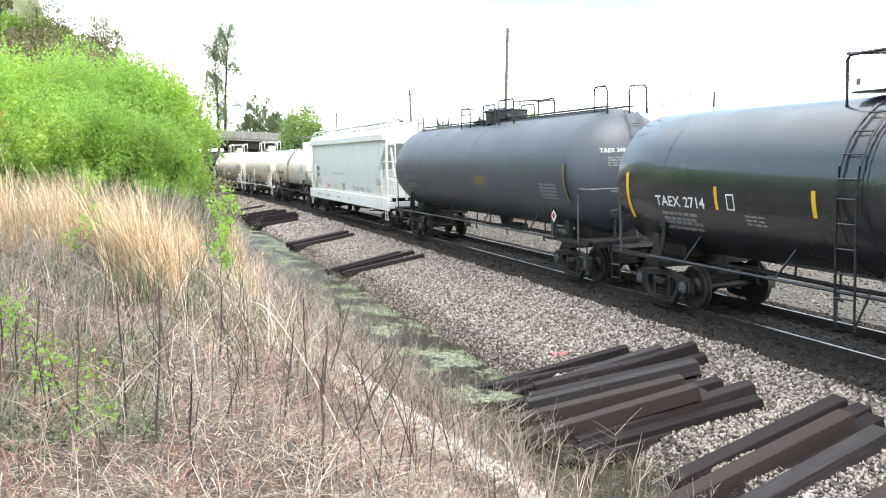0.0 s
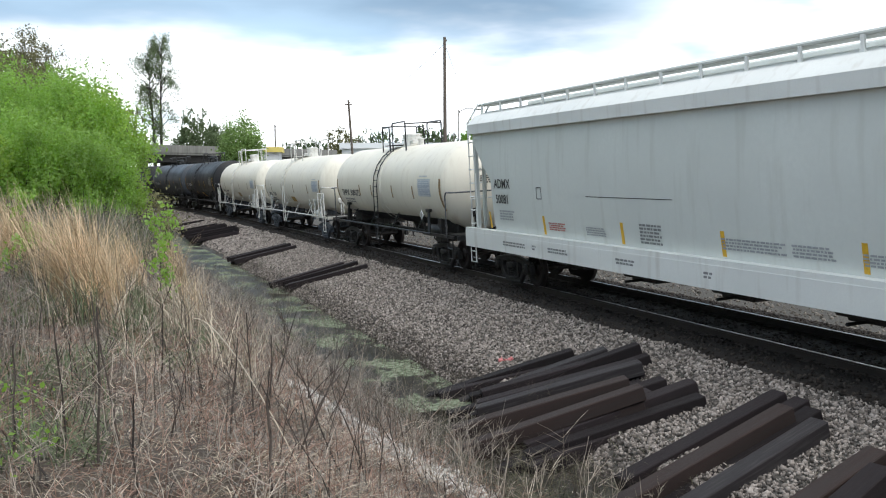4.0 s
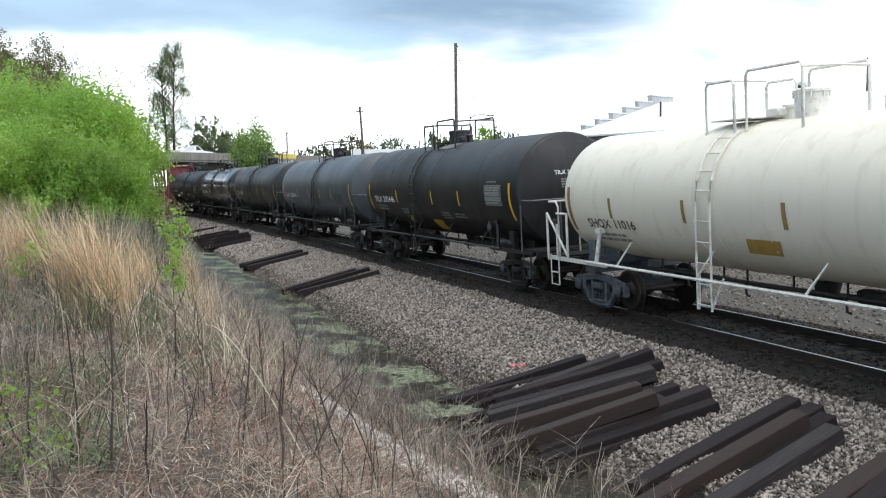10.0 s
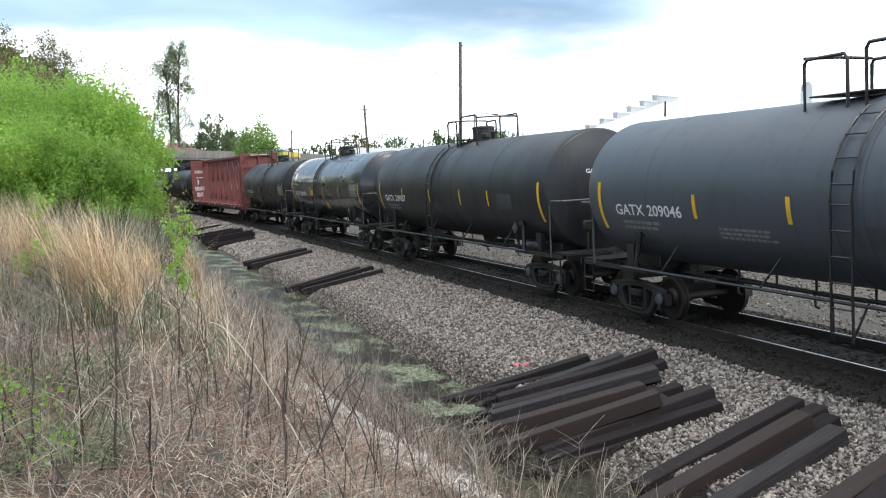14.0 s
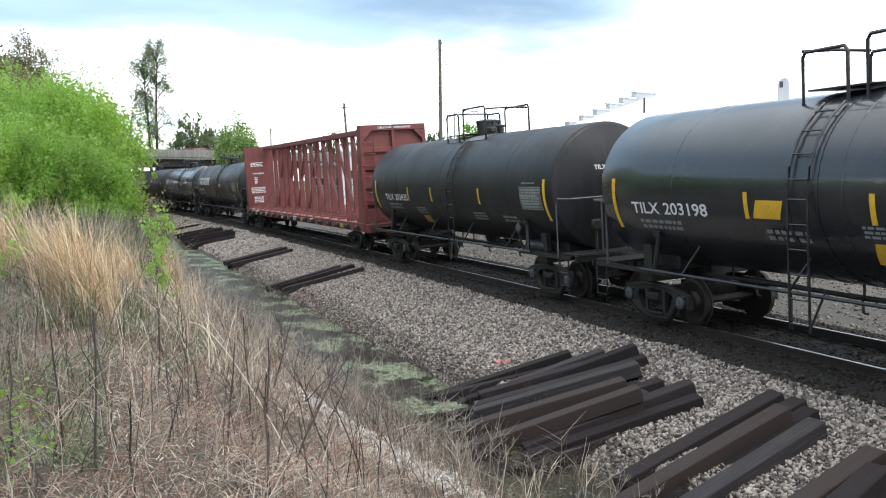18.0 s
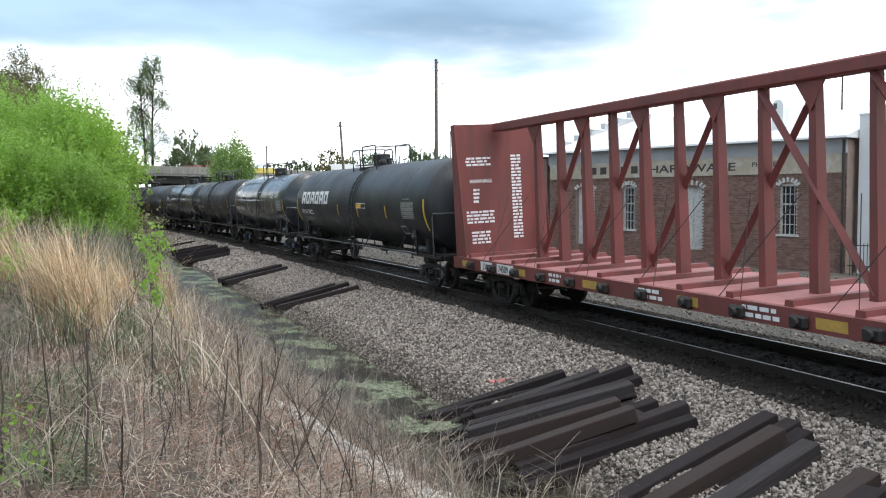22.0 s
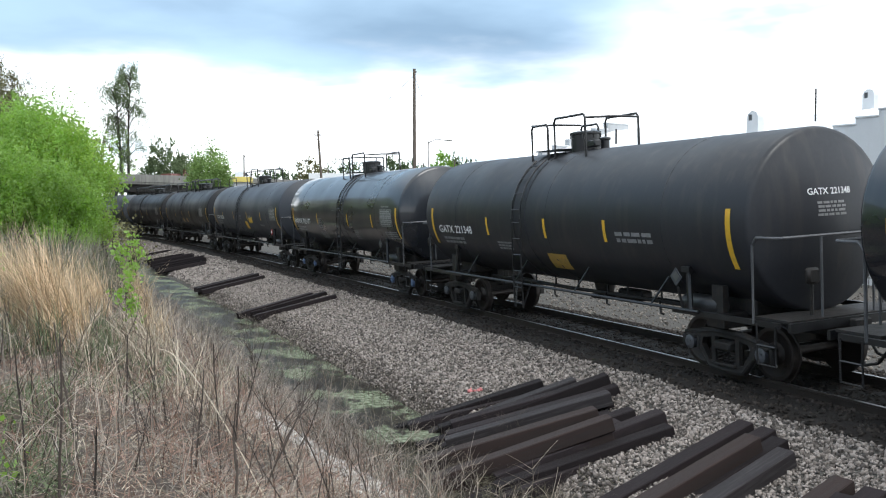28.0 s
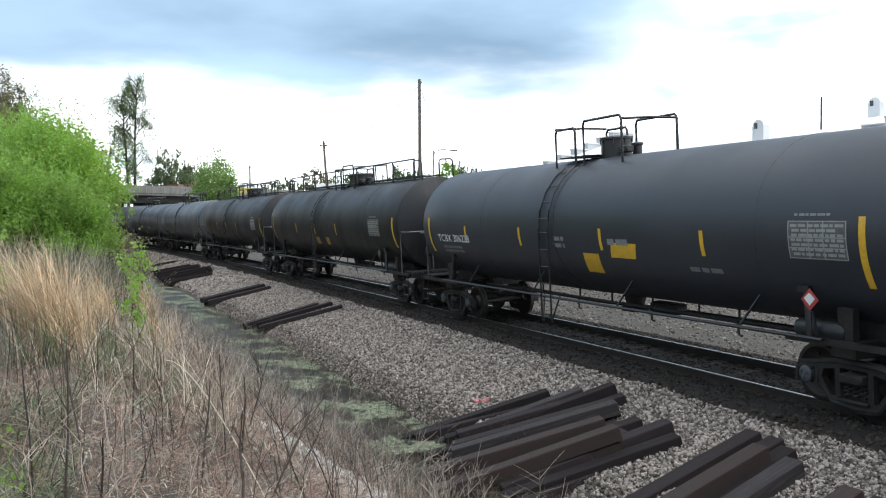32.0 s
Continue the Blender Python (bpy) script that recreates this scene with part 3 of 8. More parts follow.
def water_material():
    m = material("ditch water with duckweed", (0.02, 0.022, 0.016), 0.08, vary=0.2, scale=1.2, bump=0.0)
    n, l = m.node_tree.nodes, m.node_tree.links
    b = n["Principled BSDF"]
    co = n.new("ShaderNodeTexCoord")
    a = n.new("ShaderNodeTexNoise")
    a.inputs["Scale"].default_value, a.inputs["Detail"].default_value, a.inputs["Roughness"].default_value = 0.85, 10, 0.62
    l.new(co.outputs["Object"], a.inputs["Vector"])
    r = n.new("ShaderNodeMapRange")
    r.inputs[1].default_value, r.inputs[2].default_value = 0.495, 0.53
    l.new(a.outputs[0], r.inputs[0])
    f = n.new("ShaderNodeTexNoise")
    f.inputs["Scale"].default_value, f.inputs["Detail"].default_value = 9, 8
    l.new(co.outputs["Object"], f.inputs["Vector"])
    ramp = n.new("ShaderNodeValToRGB")
    e = ramp.color_ramp.elements
    e[0].position, e[0].color = 0.36, (0.075, 0.09, 0.052, 1)
    e[1].position, e[1].color = 0.64, (0.27, 0.305, 0.22, 1)
    l.new(f.outputs[0], ramp.inputs[0])
    mx = n.new("ShaderNodeMix")
    mx.data_type = "RGBA"
    mx.inputs[6].default_value = (0.022, 0.019, 0.013, 1)
    b.inputs["IOR"].default_value = 1.12
    l.new(r.outputs[0], mx.inputs[0]), l.new(ramp.outputs[0], mx.inputs[7])
    l.new(mx.outputs[2], b.inputs["Base Color"])
    rr = n.new("ShaderNodeMapRange")
    rr.inputs[3].default_value, rr.inputs[4].default_value = 0.3, 0.85
    l.new(r.outputs[0], rr.inputs[0])
    l.new(rr.outputs[0], b.inputs["Roughness"])
    bp = n.new("ShaderNodeBump")
    bp.inputs["Strength"].default_value, bp.inputs["Distance"].default_value = 0.5, 0.02
    hm = n.new("ShaderNodeMath")
    hm.operation = "MULTIPLY"
    l.new(f.outputs[0], hm.inputs[0]), l.new(r.outputs[0], hm.inputs[1])
    l.new(hm.outputs[0], bp.inputs["Height"])
    l.new(bp.outputs[0], b.inputs["Normal"])
    return m


ss = np.arange(-2.5, 70, 0.5)
Vw = [beside(s, d, -1.21) for s in ss for d in (-7.0, -6.3, -5.6, -5.0)]
Fw = [(i * 4 + k, i * 4 + k + 1, i * 4 + k + 5, i * 4 + k + 4) for i in range(len(ss) - 1) for k in range(3)]
thing("ditch_water", "still ditch water patched with pale green duckweed", "water", kind="structure", data=Geo().add(Vw, Fw).mesh("ditch_water", water_material()))


# ---------------- railway cars ----------------
CACHE = {}


def cached(key, make):
    if key not in CACHE:
        CACHE[key] = make()
    return CACHE[key]


def plate_with_holes(outline, holes, y0, y1):
    """an upright cast plate in x and z with openings through it"""
    loops = [outline] + holes
    pts = [p for q in loops for p in q]
    tris = geometry.tessellate_polygon([[Vector((x, z, 0)) for x, z in q] for q in loops])
    n = len(pts)
    v = [(x, y0, z) for x, z in pts] + [(x, y1, z) for x, z in pts]
    f = []
    for a, b, c in tris:
        (ax, az), (bx_, bz), (cx, cz) = pts[a], pts[b], pts[c]
        if (bx_ - ax) * (cz - az) - (bz - az) * (cx - ax) < 0:
            b, c = c, b
        f += [(a, b, c), (n + a, n + c, n + b)]
    o = 0
    for q in loops:
        k = len(q)
        f += [(o + i, n + o + i, n + o + (i + 1) % k, o + (i + 1) % k) for i in range(k)]
        o += k
    return Geo().add(v, f)


def side_frame_mesh(mat):
    """cast truck side frame: arched top, slanting legs, spring window and pedestal jaws"""
    half = [(0.0, 0.75), (0.40, 0.74), (0.70, 0.67), (1.0, 0.64), (1.13, 0.57), (1.14, 0.34), (1.05, 0.33), (1.04, 0.58), (0.75, 0.58), (0.74, 0.33), (0.66, 0.34), (0.47, 0.10), (0.36, 0.03), (0.0, 0.015)]
    outline = half + [(-x, z) for x, z in half[-2:0:-1]]
    win = [(0.35, 0.61), (0.35, 0.19), (0.42, 0.19), (0.61, 0.45), (0.57, 0.57)]
    g = plate_with_holes(outline, [win, [(-x, z) for x, z in win], [(-0.25, 0.63), (0.25, 0.63), (0.25, 0.15), (-0.25, 0.15)]], -0.055, 0.055)
    for q in (-1, 1):
        # raised flanges along the top, the legs and the columns
        g.tube([(q * 1.10, 0, 0.60), (q * 0.72, 0, 0.645), (q * 0.40, 0, 0.705), (0, 0, 0.715)], [0.045, 0.062, 0.07, 0.07], 8)
        g.tube([(q * 0.69, 0, 0.40), (q * 0.56, 0, 0.26), (q * 0.42, 0, 0.09), (0, 0, 0.065)], [0.05, 0.062, 0.07, 0.08], 8)
        g.tube([(q * 0.30, 0, 0.68), (q * 0.30, 0, 0.10)], 0.058, 8)
        g.box((q * 0.895, 0, 0.56), (0.26, 0.17, 0.07), bevel=0.015)
        g.box((q * 1.095, 0, 0.45), (0.07, 0.15, 0.22), bevel=0.015)
        g.box((q * 0.70, 0, 0.45), (0.07, 0.15, 0.22), bevel=0.015)
    g.box((0, 0, 0.165), (0.56, 0.24, 0.045), bevel=0.01)
    g.box((0, -0.02, 0.50), (0.42, 0.26, 0.15), bevel=0.03)
    return g.mesh("side_frame", mat, True)


def spring_mesh(mat):
    g = Geo()
    for x in (-0.15, 0.0, 0.15):
        g.tube([(x + 0.055 * math.cos(t * 0.9), 0.055 * math.sin(t * 0.9), 0.20 + t * 0.0085) for t in range(0, 36)], 0.014, 5)
    return g.mesh("spring", mat, True)


def wheelset_mesh():
    g = Geo()
    g.lathe([(-0.98, 0.055), (-0.98, 0.075), (-0.7, 0.08), (-0.2, 0.075), (0.2, 0.075), (0.7, 0.08), (0.98, 0.075), (0.98, 0.055)], 14, "y")
    for q in (-1, 1):
        prof = [(0.665, 0.12), (0.68, 0.40), (0.675, 0.488), (0.70, 0.492), (0.708, 0.462), (0.80, 0.452), (0.806, 0.44), (0.80, 0.385), (0.775, 0.36), (0.75, 0.2), (0.80, 0.15), (0.83, 0.14), (0.83, 0.09)]
        prof = [(q * a, r) for a, r in prof]
        g.lathe(prof if q > 0 else prof[::-1], 30, "y")
        for k in range(3):
            t = k * 2.09
            g.box((0.27 * math.cos(t), q * 0.765, 0.27 * math.sin(t)), (0.05, 0.03, 0.05))
    return g.mesh("wheelset", M["wheel"], True)


def cap_mesh(q):
    g = Geo()
    prof = [(0.93, 0.085), (0.93, 0.125), (1.09, 0.125), (1.11, 0.1), (1.115, 0.03)]
    prof = [(q * a, r) for a, r in prof]
    g.lathe(prof if q > 0 else prof[::-1], 14, "y")
    for k in range(3):
        t = k * 2.09 + 0.5
        g.box((0.06 * math.cos(t), q * 1.12, 0.06 * math.sin(t)), (0.03, 0.02, 0.03))
    return g


WHEELS = []


def add_truck(car, x, mat, capmat):
    truck = part("truck", cached(("bolster", mat), lambda: Geo().box((0, 0, 0.50), (0.36, 1.9, 0.2), bevel=0.03).box((0, 0, 0.66), (0.5, 0.5, 0.14), bevel=0.02)
                 .box((0.55, 0, 0.42), (0.06, 1.45, 0.14)).box((-0.55, 0, 0.42), (0.06, 1.45, 0.14)).mesh("truck", M[mat])), None, car, m=pose(x, 0, 0))
    for q in (-1, 1):
        part("side_frame", cached(("frame", mat), lambda: side_frame_mesh(M[mat])), None, truck, m=pose(0, q * 0.99, 0))
        part("spring", cached(("spring", mat), lambda: spring_mesh(M[mat])), None, truck, m=pose(0, q * 0.99, 0))
    for k, ax in enumerate((-0.89, 0.89)):
        ws = part("wheelset", cached("wheelset", wheelset_mesh), None, truck, m=pose(ax, 0, 0.452))
        WHEELS.append((ws, k))
        part("bearing_cap", cached(("cap", capmat), lambda: cap_mesh(-1).mesh("bearing_cap", M[capmat], True)), None, truck, m=pose(ax, 0, 0.452))
    return truck


def add_couplers(car, L):
    for q in (-1, 1):
        g = Geo()
        e = q * L / 2
        g.box((e - q * 0.32, 0, 0.88), (0.5, 0.13, 0.15), bevel=0.02)
        g.box((e - q * 0.05, -q * 0.06, 0.88), (0.2, 0.24, 0.28), bevel=0.04)
        part("coupler", g, M["running"], car)
        part("air_hose", Geo().tube([(e - q * 0.5, q * 0.35, 0.72), (e - q * 0.3, q * 0.33, 0.5), (e, q * 0.3, 0.42), (e + q * 0.1, q * 0.2, 0.46)], 0.025, 6), M["running"], car)


def wrap_z(R, zc, z, lift=0.006):
    return -(math.sqrt(max(0.0001, R * R - (z - zc) ** 2)) + lift)


def wrapped_patch(x0, x1, z0, z1, R, zc, n=5, skew=0.0, lift=0.006):
    g = Geo()
    v = []
    for i in range(n + 1):
        z = z0 + (z1 - z0) * i / n
        y = wrap_z(R, zc, z, lift)
        v += [(x0 + skew * i / n, y, z), (x1 + skew * i / n, y, z)]
    return g.add(v, [(2 * i, 2 * i + 1, 2 * i + 3, 2 * i + 2) for i in range(n)])


def glyphs(body):
    """outline of a word as vertices and faces, one unit high, starting at x = 0"""
    def make():
        cu = bpy.data.curves.new("word", "FONT")
        cu.body, cu.size, cu.resolution_u = body, 1.4, 3
        cu.offset = 0.022
        ob = bpy.data.objects.new("word", cu)
        scene.collection.objects.link(ob)
        bpy.context.view_layer.update()
        me = bpy.data.meshes.new_from_object(ob)
        v = [tuple(q.co) for q in me.vertices]
        f = [tuple(p.vertices) for p in me.polygons]
        bpy.data.objects.remove(ob)
        bpy.data.meshes.remove(me)
        return v, f
    return cached(("word", body), make)


def word(body, x, z, h, where, squeeze=1.0):
    """a word laid on a surface: where(u, z) gives the place"""
    v, f = glyphs(body)
    g = Geo()
    return g.add([where(x + a * h * squeeze, z + b * h) for a, b, c in v], f)


def mark_parts(body, x, z, h, where, mat, parent, label="", squeeze=1.0):
    """each word of a mark is a part of its own"""
    for tok in body.split():
        part("car_mark", word(tok, x, z, h, where, squeeze), mat, parent, label)
        x += (max(a for a, b, c in glyphs(tok)[0]) + 0.45) * h * squeeze


def bars(x, z, w, h, rows, where, seed=0, fill=0.75):
    """unreadable writing as rows of short bars"""
    r = random.Random(seed)
    g = Geo()
    rh = h / rows
    for i in range(rows):
        zz = z + h - (i + 1) * rh + rh * 0.2
        u = x + r.uniform(0, 0.04) * w
        while u < x + w * r.uniform(0.85, 1.0):
            bw = min(r.uniform(0.5, 1.6) * rh * 1.5, x + w - u)
            if bw < 0.01:
                break
            g.add([where(u, zz), where(u + bw, zz), where(u + bw, zz + rh * 0.6), where(u, zz + rh * 0.6)], [(0, 1, 2, 3)])
            u += bw + rh * r.uniform(0.25, 0.5)
    return g


def head_x(r, R, head):
    """bulge of a tank head at the radius r"""
    if head >= 0.6:
        return head * math.sqrt(max(0.0, 1 - (r / R) ** 2))
    k = 0.1                              # knuckle radius
    if r > R - k:
        return k * math.sqrt(max(0.0, 1 - ((r - R + k) / k) ** 2))
    return k + (head - k) * (1 - (r / (R - k)) ** 2)


def tank_profile(T, R, head):
    prof = []
    if head < 0.6:                       # flat dished head with a tight knuckle
        arc = [(head - head_x(r, R, head), r) for r in (0.02, R * 0.3, R * 0.55, R * 0.75, R * 0.88, R - 0.09, R - 0.05, R - 0.02, R)]
        body = [(-T + head + (2 * T - 2 * head) * i / 9, R) for i in range(1, 9)]
        return [(-T + a, r) for a, r in arc] + body + [(T - a, r) for a, r in arc[::-1]]
    for i in range(9):
        t = radians(90 * i / 8)
        prof.append((-T + head - head * math.cos(t), max(0.02, R * math.sin(t))))
    n = 9
    body = [(-T + head + (2 * T - 2 * head) * i / n, R) for i in range(1, n)]
    prof += body
    for i in range(9):
        t = radians(90 - 90 * i / 8)
        prof.append((T - head + head * math.cos(t), max(0.02, R * math.sin(t))))
    return prof


def ladder_geo(x, R, zc, w=0.42, z0=0.55, top=True, y_off=0.06):
    """ladder on the camera-side flank, curving over the shell to the platform"""
    g = Geo()
    for dx in (-w / 2, w / 2):
        pts = [(x + dx, -R - y_off, z0), (x + dx, -R - y_off, zc)]
        if top:
            for a in (15, 30, 45, 58):
                pts.append((x + dx, -(R + y_off) * math.cos(radians(a)), zc + (R + y_off) * math.sin(radians(a))))
        g.tube(pts, 0.022, 5)
    z = z0 + 0.1
    while z < zc:
        g.tube([(x - w / 2, -R - y_off, z), (x + w / 2, -R - y_off, z)], 0.014, 5)
        z += 0.38
    if top:
        for a in (8, 22, 36, 50):
            yy, zz = -(R + y_off) * math.cos(radians(a)), zc + (R + y_off) * math.sin(radians(a))
            g.tube([(x - w / 2, yy, zz), (x + w / 2, yy, zz)], 0.014, 5)
    return g


def tank_car(label, L, tank="black", trim="black_trim", truckmat="running", capmat="cap_grey", R=1.53, zc=2.63, mark="", mark2="", mark_x=None, mark_h=0.2,
             mark_mat="stencil", stripe="yellow", stripes=(), ends=True, plat_x=-0.5, plat_len=2.4, long_walk=False, dome_r=0.34, dome_h=0.46, dome_x=0.1,
             ladder_x=-1.0, cage=0.75, panel_x=None, panel_z=2.55, panel_mat="panel", squares=(), black_belly=False, white_rails=False,
             head=0.42, end_dx=0.1, mark_dz=0.0, valve_x=0.75, pan=(1.1, 0.56), placard_dx=0.0, placard=("panel_dark", "panel_field"), outlines=(), bands=(), fairing=False, seams=3, extra=(), head_mark=True, head_ladder=False, rod=True, seed=1, near=True):
    car = thing("tank_car", label, "railway tank car", "cars of the freight train")
    rnd = random.Random(seed)
    T = L / 2 - 0.78
    X0, X1 = -T + 0.78, T - 0.78          # where the marks begin and end
    sh = part("tank", Geo().lathe(tank_profile(T, R, head), 44 if near else 28, "x", (0, 0, zc)), M[tank], car, smooth=True)
    on = lambda u, z: (u, wrap_z(R, zc, z, 0.008), z)
    # welded seams
    for k in range(seams):
        x = X0 + (X1 - X0) * (k + 0.5 + rnd.uniform(-0.2, 0.2)) / seams
        part("seam", Geo().lathe([(x - 0.03, R - 0.01), (x - 0.02, R + 0.006), (x + 0.02, R + 0.006), (x + 0.03, R - 0.01)], 40, "x", (0, 0, zc)), M[tank], sh, smooth=True)
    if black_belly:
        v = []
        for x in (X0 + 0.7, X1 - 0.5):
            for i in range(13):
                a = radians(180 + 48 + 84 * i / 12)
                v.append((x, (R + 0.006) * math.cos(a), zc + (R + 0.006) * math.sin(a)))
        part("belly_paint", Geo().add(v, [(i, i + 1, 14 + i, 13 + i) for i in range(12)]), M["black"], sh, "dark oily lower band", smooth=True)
    # reflective stripes
    if ends:
        for x, z0, z1, wd in ((X0 + 0.02, zc - 0.75, zc + 0.25, 0.12), (X1 - 0.14 + end_dx, zc - 0.75, zc + 0.25, 0.12)):
            part("reflective_stripe", wrapped_patch(x, x + wd, z0, z1, R, zc, 8), M[stripe], sh, "long yellow reflective stripe" if stripe == "yellow" else "long ochre reflective stripe")
    for x in stripes:
        part("reflective_stripe", wrapped_patch(x, x + 0.1, zc - 0.42, zc + 0.02, R, zc), M[stripe], sh)
    # writing
    if mark:
        x = mark_x if mark_x is not None else X0 + 0.7
        mark_parts(mark, x, zc - 0.42 + mark_dz, mark_h, on, M[mark_mat], sh, "stencilled reporting mark", 1.42 if mark.startswith("TILX") else 1.27)
        part("stencil", bars(x + 0.15, zc - 0.74 + mark_dz, 1.35, 0.22, 2, on, seed), M["stencil_dim"] if mark_mat != "stencil_black" else M["stencil_grey"], sh)
        if head_mark:
            def on_head(u, z):
                return (T - head + head_x(math.hypot(u, z - zc), R, head) + 0.008, u, z)
            hm = M["stencil_black"] if mark_mat == "stencil_black" else M["stencil"]
            hu, hz = (-0.86, 0.5) if head_ladder else (-0.52, 0.42)     # the mark stands clear of a head ladder
            mark_parts(mark, hu, zc + hz, 0.105, on_head, hm, sh)
            part("stencil", bars(hu + 0.16, zc + hz - 0.36, 0.6, 0.26, 4, on_head, seed + 3), M["stencil_dim"] if mark_mat != "stencil_black" else M["stencil_black"], sh)
    if panel_x is not None:
        pw, ph = pan
        part("data_panel", wrapped_patch(panel_x, panel_x + pw, panel_z - ph / 2, panel_z + ph / 2, R, zc, 4, lift=0.007), M["panel_field" if panel_mat == "panel" else panel_mat], sh)
        ink = M["panel_ink"] if panel_mat == "panel_blue" else M["panel_pale"]
        lines = Geo()
        above = lambda u, zz: (u, wrap_z(R, zc, zz, 0.012), zz)
        for i in range(7):
            b = bars(panel_x + 0.05, panel_z - ph / 2 + 0.035 + (ph - 0.07) * i / 7, pw - 0.1, (ph - 0.07) / 7, 1, above, seed + i)
            lines.add(b.v, b.f)
        for u in (0.0, 0.36, 0.62, 1.0):
            b = wrapped_patch(panel_x + u * (pw - 0.02), panel_x + u * (pw - 0.02) + 0.02, panel_z - ph / 2, panel_z + ph / 2, R, zc, 4, lift=0.011)
            lines.add(b.v, b.f)
        for k in (0, 2, 4, 7):
            zz = panel_z - ph / 2 + (ph - 0.015) * k / 7
            b = wrapped_patch(panel_x, panel_x + pw, zz, zz + 0.015, R, zc, 1, lift=0.011)
            lines.add(b.v, b.f)
        part("data_writing", lines, ink, sh)
        part("stencil", bars(panel_x + 0.1, panel_z + ph / 2 + 0.06, 0.7, 0.06, 1, on, seed + 9), M["stencil_dim"] if panel_mat == "panel" else M["panel_ink"], sh)
    for x, z, w, h, mt in squares:
        part("painted_patch", wrapped_patch(x, x + w, z, z + h, R, zc, 3, skew=0.12 if mt in ("yellow", "ochre") else 0), M[mt], sh)
    for x, z, w, h, rows in extra:
        part("stencil", bars(x, z, w, h, rows, on, int(x * 10) + 50), M["stencil_dim"] if mark_mat.startswith("stencil") and mark_mat != "stencil_black" else M["panel"], sh)
    for x, z, w, h in outlines:
        g = Geo()
        for a, b, c, d in ((x, x + w, z, z + 0.025), (x, x + w, z + h - 0.025, z + h), (x, x + 0.03, z, z + h), (x + w - 0.03, x + w, z, z + h)):
            q = wrapped_patch(a, b, c, d, R, zc, 1, lift=0.008)
            g.add(q.v, q.f)
        part("stencil_box", g, M["stencil"] if mark_mat == "stencil" else M["stencil_black"], sh, "thin white stencilled box")
    for x in bands:                          # jacket band round the shell at the ladder
        for dx in (-0.3, 0.3):
            part("jacket_band", Geo().lathe([(x + dx - 0.05, R - 0.01), (x + dx - 0.045, R + 0.012), (x + dx + 0.045, R + 0.012), (x + dx + 0.05, R - 0.01)], 40, "x", (0, 0, zc)), M[tank], sh, smooth=True)
    # top platform, manway and railing
    zt = zc + R
    if fairing:                              # pale worn sheet under the platform
        v, n = [], 6
        for i in range(n + 1):
            a = radians(62 + 56 * i / n)
            v += [(plat_x - plat_len * 0.5, -(R + 0.012) * math.cos(a), zc + (R + 0.012) * math.sin(a)), (plat_x + plat_len * 0.42, -(R + 0.012) * math.cos(a), zc + (R + 0.012) * math.sin(a))]
        part("platform_pad", Geo().add(v, [(2 * i, 2 * i + 1, 2 * i + 3, 2 * i + 2) for i in range(n)]), M["pad_grey"], sh, "worn grey non-slip pad")
    tm = M[trim]
    pb = Geo().box((plat_x - plat_len * 0.27, 0, zt + 0.045), (plat_len * 0.46, 1.24, 0.03), bevel=0.008)
    plat = part("top_platform", pb, tm, car)
    rail = lambda name, pts, r: part(name, Geo().tube(pts, r, 6), tm, plat, smooth=True)
    e0, e1, yy, hh = plat_x - plat_len / 2, plat_x + plat_len / 2, 0.7, cage
    bays = [(e0 + plat_len * a, e0 + plat_len * b) for a, b in (((0, 0.19), (0.46, 0.68), (0.75, 1.0)) if long_walk == "walk" else ((0, 0.32), (0.45, 1.0)))]
    for y in (-yy, yy):
        for xa, xb in bays:
            h1 = hh if xb > e1 - 0.01 else hh * 0.86
            rail("platform_railing", [(xa, y, zt - 0.27), (xa, y, zt + h1 - 0.08), (xa + 0.06, y, zt + h1), (xb - 0.06, y, zt + h1), (xb, y, zt + h1 - 0.08), (xb, y, zt - 0.27)], 0.03)
    for xa, xb in bays if long_walk else ():
        rail("mid_rail", [(xa, -yy, zt + hh * 0.5), (xb, -yy, zt + hh * 0.5)], 0.026)
    for x in (e0, e1):
        rail("cross_rail", [(x, -yy, zt + hh - 0.08), (x, 0, zt + hh - 0.06), (x, yy, zt + hh - 0.08)], 0.028)
    dm = tm if tank != "white" else M["white_trim"]
    dg = Geo().lathe([(zt - 0.1, dome_r), (zt + dome_h - 0.1, dome_r), (zt + dome_h - 0.09, dome_r + 0.03), (zt + dome_h - 0.05, dome_r + 0.03), (zt + dome_h - 0.02, dome_r * 0.8), (zt + dome_h, 0.02)], 22, "z", (plat_x + dome_x, 0, 0))
    for k in range(8):
        a = k * math.pi / 4
        dg.tube([(plat_x + dome_x + (dome_r + 0.01) * math.cos(a), (dome_r + 0.01) * math.sin(a), zt + dome_h - 0.18), (plat_x + dome_x + (dome_r + 0.01) * math.cos(a), (dome_r + 0.01) * math.sin(a), zt + dome_h - 0.04)], 0.02, 5)
    part("manway_dome", dg, dm, car, smooth=True)
    valve = Geo().lathe([(zt - 0.05, 0.1), (zt + 0.18, 0.1), (zt + 0.2, 0.13), (zt + 0.24, 0.13), (zt + 0.27, 0.03)], 12, "z", (plat_x + valve_x, 0.1, 0)).box((plat_x + valve_x, -0.2, zt + 0.12), (0.35, 0.2, 0.16), bevel=0.03)
    part("valve", valve, dm, car, smooth=True)
